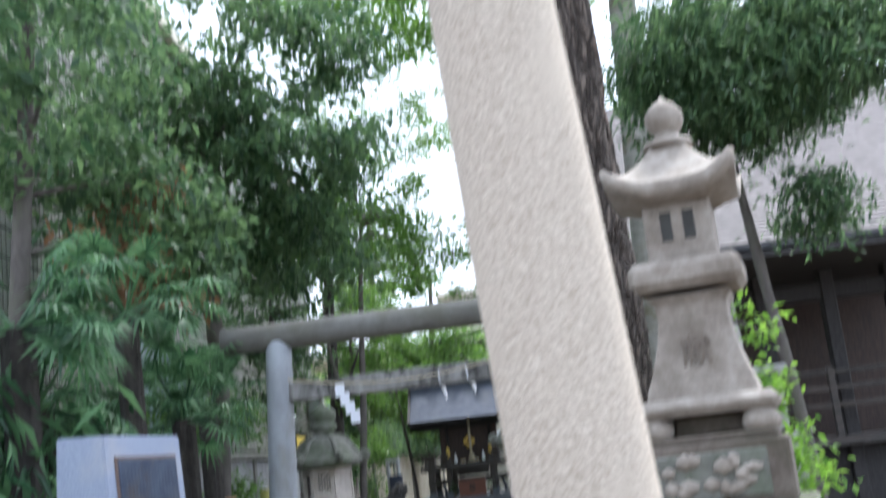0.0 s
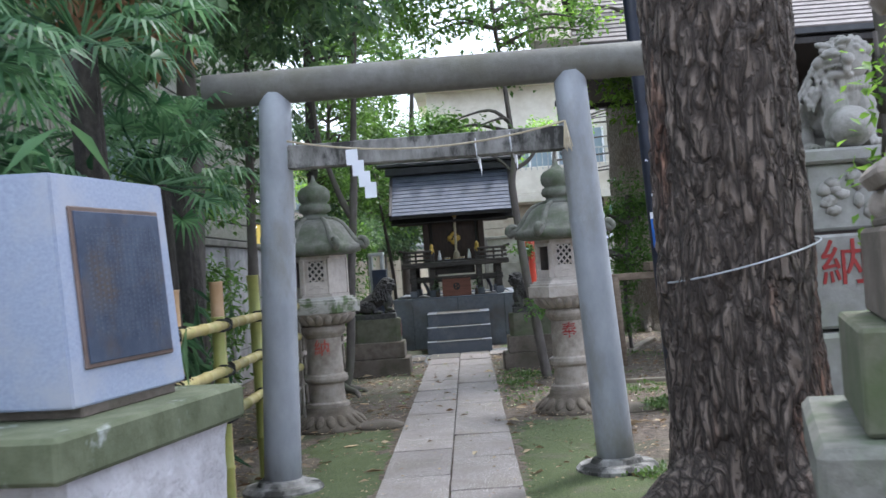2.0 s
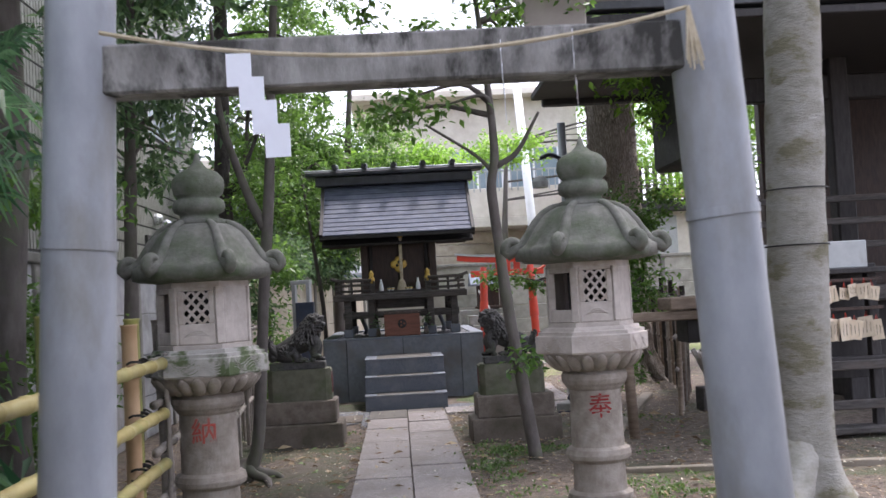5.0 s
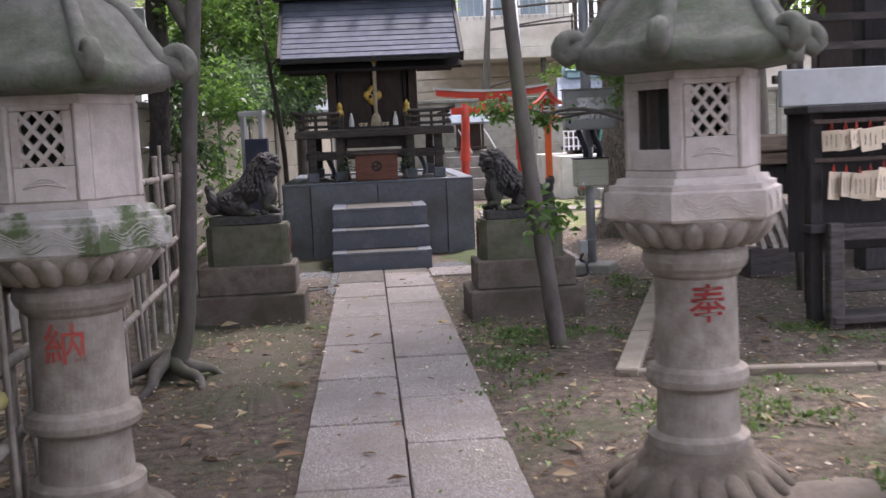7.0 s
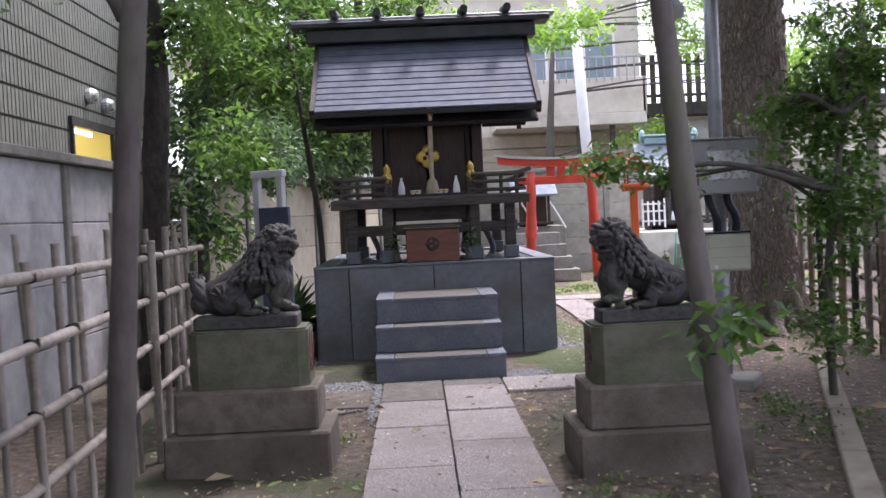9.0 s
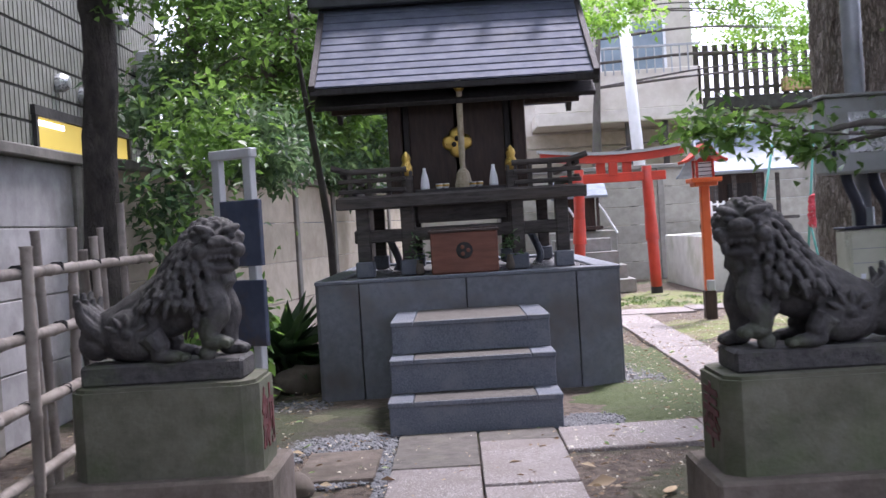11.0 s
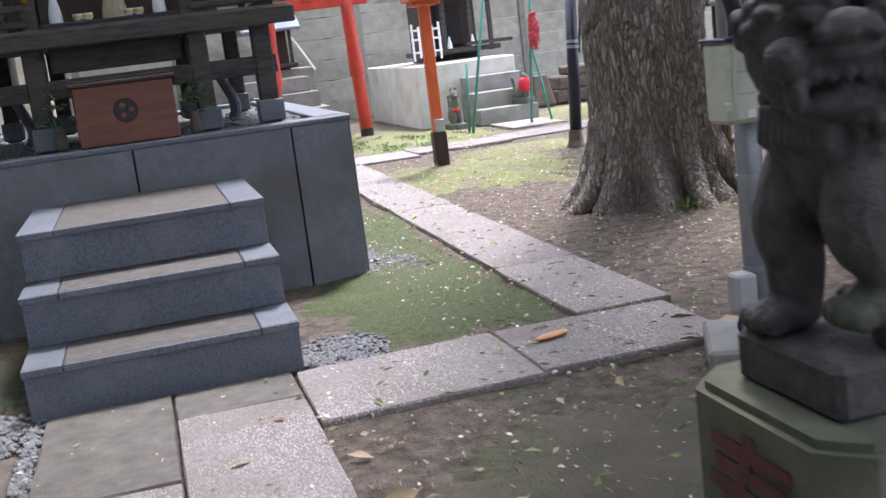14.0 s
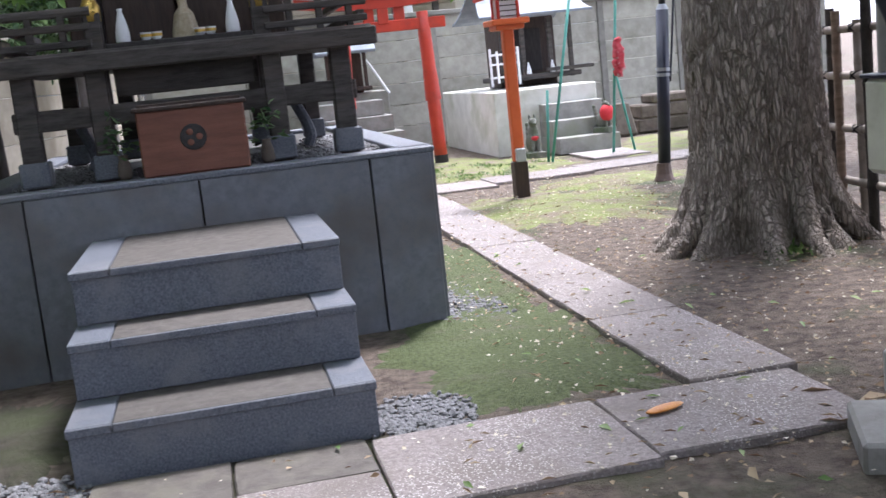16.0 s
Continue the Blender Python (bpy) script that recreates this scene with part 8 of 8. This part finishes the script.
MOSS = mat("green_moss", (0.046, 0.068, 0.022), (0.128, 0.158, 0.06), 0.95, 55, 0.9, 120, c3=(0.125, 0.115, 0.075), s3=2.4, lo=0.54, hi=0.72, rand=0, depth=0.02)
EARTHMOSS = mat("thin_earthy_moss", (0.075, 0.085, 0.04), (0.125, 0.12, 0.07), 0.95, 24, 0.9, 110, c3=(0.14, 0.115, 0.088), s3=2.2, lo=0.4, hi=0.6, rand=0, depth=0.02)
# Wet earth colour, darkened further to stand for shade left of the steps.
DAMP_SHADE = mat("damp_earth_with_shade", (0.035, 0.032, 0.022), (0.07, 0.062, 0.045), 0.9, 16, 0.9, 90, c3=(0.045, 0.055, 0.022), s3=2.4, lo=0.42, hi=0.62, rand=0, depth=0.02)
BRIGHTMOSS = mat("bright_moss", (0.15, 0.19, 0.05), (0.235, 0.265, 0.095), 0.95, 18, 0.9, 90, c3=(0.185, 0.15, 0.11), s3=2.4, lo=0.42, hi=0.62, rand=0, depth=0.02)
for k, (x, y, rx, ry) in enumerate(((0.62, 20.8, 0.5, 0.95), (0.8, 22.8, 0.3, 1.5), (0.62, 20.27, 0.5, 0.44), (0.55, 18.2, 0.55, 0.6), (0.1, 17.6, 0.3, 0.8), (0.1, 10.2, 0.28, 1.0), (0.45, 8.9, 0.4, 0.7), (-1.4, 10.3, 0.3, 1.1), (-1.45, 15.4, 0.36, 1.2), (0.6, 18.4, 0.5, 0.4), (-1.35, 8.6, 0.25, 0.8), (-1.6, 20.6, 0.3, 0.3), (0.25, 11.3, 0.4, 0.9), (-1.5, 11.5, 0.35, 0.7), (-1.45, 9.3, 0.38, 0.9), (0.15, 9.1, 0.32, 1.1), (0.3, 7.6, 0.4, 0.8))):
    moss_patch(x, y, rx, ry, k + 0.3, MOSS if k in (0, 1, 2, 5, 6, 7, 10, 12, 13, 14, 15, 16) else EARTHMOSS, "green moss cushion on the damp soil beside the path")
# Damp ground whose colour also carries the shade there.
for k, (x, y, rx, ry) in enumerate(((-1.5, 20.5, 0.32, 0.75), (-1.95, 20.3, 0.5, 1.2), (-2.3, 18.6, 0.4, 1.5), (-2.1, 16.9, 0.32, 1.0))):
    moss_patch(x, y, rx, ry, k + 40.3, DAMP_SHADE, "dark damp earth with the shade beside fence and shrine painted in")
for k, (x, y, rx, ry) in enumerate(((2.2, 25.0, 0.85, 1.3), (2.9, 29.0, 0.7, 0.9), (3.2, 26.2, 0.8, 0.5), (5.3, 28.9, 0.9, 0.7), (1.55, 28.7, 0.35, 0.9), (2.35, 29.6, 0.75, 1.3), (4.9, 28.7, 0.9, 0.8), (2.6, 28.2, 0.9, 0.5), (5.9, 29.9, 1.2, 0.8))):
    moss_patch(x, y, rx, ry, k + 20.3, BRIGHTMOSS, "bright yellow-green moss and grass on open ground")
scatter("leaf_litter", "pale petals and leaf crumbs over the mossy ground", 1700, 0.022, 0.7, LITTER, (0.5, 4.2, 19.9, 29.0), 99, 0.034)


def sprig_vase(x, y, z):
    t = thing("flower_vase", "small vase of evergreen sprigs beside the offertory box", "vase", (x, y, z), group="sprig vases")
    part("vase", lathe([(0.025, 0), (0.035, 0.02), (0.03, 0.07), (0.02, 0.1), (0.026, 0.115), (0.0, 0.115)], 16), OLDSTONE, t, smooth=True)
    g = np.random.default_rng(int(x * -100))
    sp = leaf_cloud("sprig", g.normal(0, 1, (46, 3)) * (0.035, 0.03, 0.05) + (0, 0, 0.19), 0.055, 0.5, LEAF_DARK, t, -0.3, seed=5)
    tagged(sp, kind="stuff")


sprig_vase(-0.97, 21.62, 0.88)
sprig_vase(-0.29, 21.62, 0.88)


PALEPETAL = leaf_mat("pale_petal", (0.42, 0.38, 0.27), (0.74, 0.70, 0.58), 0.2, 0.7)
GREENBIT = leaf_mat("fresh_fallen_leaf", (0.10, 0.20, 0.05), (0.28, 0.38, 0.16), 0.3, 0.5)
scatter("petals", "small pale petals strewn over soil and moss", 1500, 0.026, 0.6, PALEPETAL, (-2.4, 3.6, 12.0, 28.5), 111, 0.03)
scatter("petals", "fine pale chaff among the gravel and earth", 1800, 0.013, 0.7, PALEPETAL, (-1.8, 3.6, 14.5, 25.5), 112, 0.028)
scatter("petals", "pale petals and bud scales on the open ground", 450, 0.022, 0.6, PALEPETAL, (0.2, 3.4, 18.0, 25.5), 115, 0.032)
scatter("leaf_litter", "a few fresh green leaves fallen on the ground", 160, 0.06, 0.4, GREENBIT, (-1.8, 2.4, 12.0, 23.5), 113, 0.03)
scatter("leaf_litter", "brown twigs and leaf scraps on the earth", 1500, 0.05, 0.14, LITTER, (-2.0, 3.2, 12.0, 25.0), 114, 0.028)
for x, y, turn in ((0.18, 18.2, 60), (0.9, 14.6, 80), (-1.45, 11.2, 30), (-1.6, 13.9, 140)):
    o = thing("fallen_leaf", "large pale tan leaf lying on the earth", "leaf", (x, y, 0.028), turn, "large fallen leaves")
    part("blade", ball((0, 0, 0), (0.065, 0.026, 0.005), None, 2), mat("tan_dry_leaf", (0.5, 0.33, 0.17), (0.66, 0.5, 0.3), 0.6, 20, 0.2, 60) if x == 0.18 else bpy.data.materials["tan_dry_leaf"], o, smooth=True)

tree("tree", "dark evergreen filling the strip before the tiled building", [(-3.3, 17.0, 0), (-3.28, 17.0, 1.6), (-3.2, 16.9, 3.2), (-3.1, 16.9, 5.6)], [0.08, 0.07, 0.055, 0.02], [((-3.2, 16.9, 3.6), (0.8, 1.2, 1.1), 70), ((-3.1, 17.4, 5.2), (1.0, 1.3, 0.9), 60)], LEAF_DARK, SLIMBARK, 0.13, 0.42, 40, 0.3, 121, droop=0.5)
roots = thing("tree_roots", "gnarled dark surface roots spreading on the soil", "roots", (-1.99, 15.22, 0))
for a, ln in ((200, 0.5), (255, 0.55), (300, 0.42), (345, 0.35)):
    d = Vector((math.cos(radians(a)), math.sin(radians(a)), 0))
    side = Vector((-d.y, d.x, 0))
    part("root", tube(smooth_path([(0.02, 0.0, 0.14), d * ln * 0.35 + Vector((0, 0, 0.075)), d * ln * 0.7 + side * 0.06 + Vector((0, 0, 0.035)), d * ln + side * 0.03 - Vector((0, 0, 0.03))], 5), list(np.linspace(0.055, 0.018, 16)), 10, rough=0.2), SLIMBARK, roots, smooth=True)

tree("tree", "young bright-leaved tree beside the hall eaves", [(2.75, 17.2, 0), (2.7, 17.2, 1.6), (2.5, 17.1, 2.9), (2.2, 17.0, 4.2)], [0.05, 0.042, 0.035, 0.012], [((2.1, 17.0, 3.5), (0.55, 0.5, 0.6), 34), ((2.6, 17.1, 2.6), (0.3, 0.3, 0.3), 10), ((1.4, 17.0, 4.4), (0.9, 0.7, 0.4), 26)], LEAF_LIGHT, SLIMBARK, 0.11, 0.45, 36, 0.26, 122)
tree("tree", "broadleaf evergreen standing behind the bamboo lattice fence", [(7.2, 30.0, 0), (7.2, 30.0, 1.8), (7.1, 30.0, 3.8), (7.0, 30.0, 6.6)], [0.13, 0.11, 0.08, 0.02], [((7.0, 30.0, 4.6), (1.3, 1.2, 1.3), 90), ((7.2, 30.0, 6.6), (1.5, 1.2, 1.0), 70)], LEAF_MID, SLIMBARK, 0.13, 0.42, 42, 0.32, 123, droop=0.5)
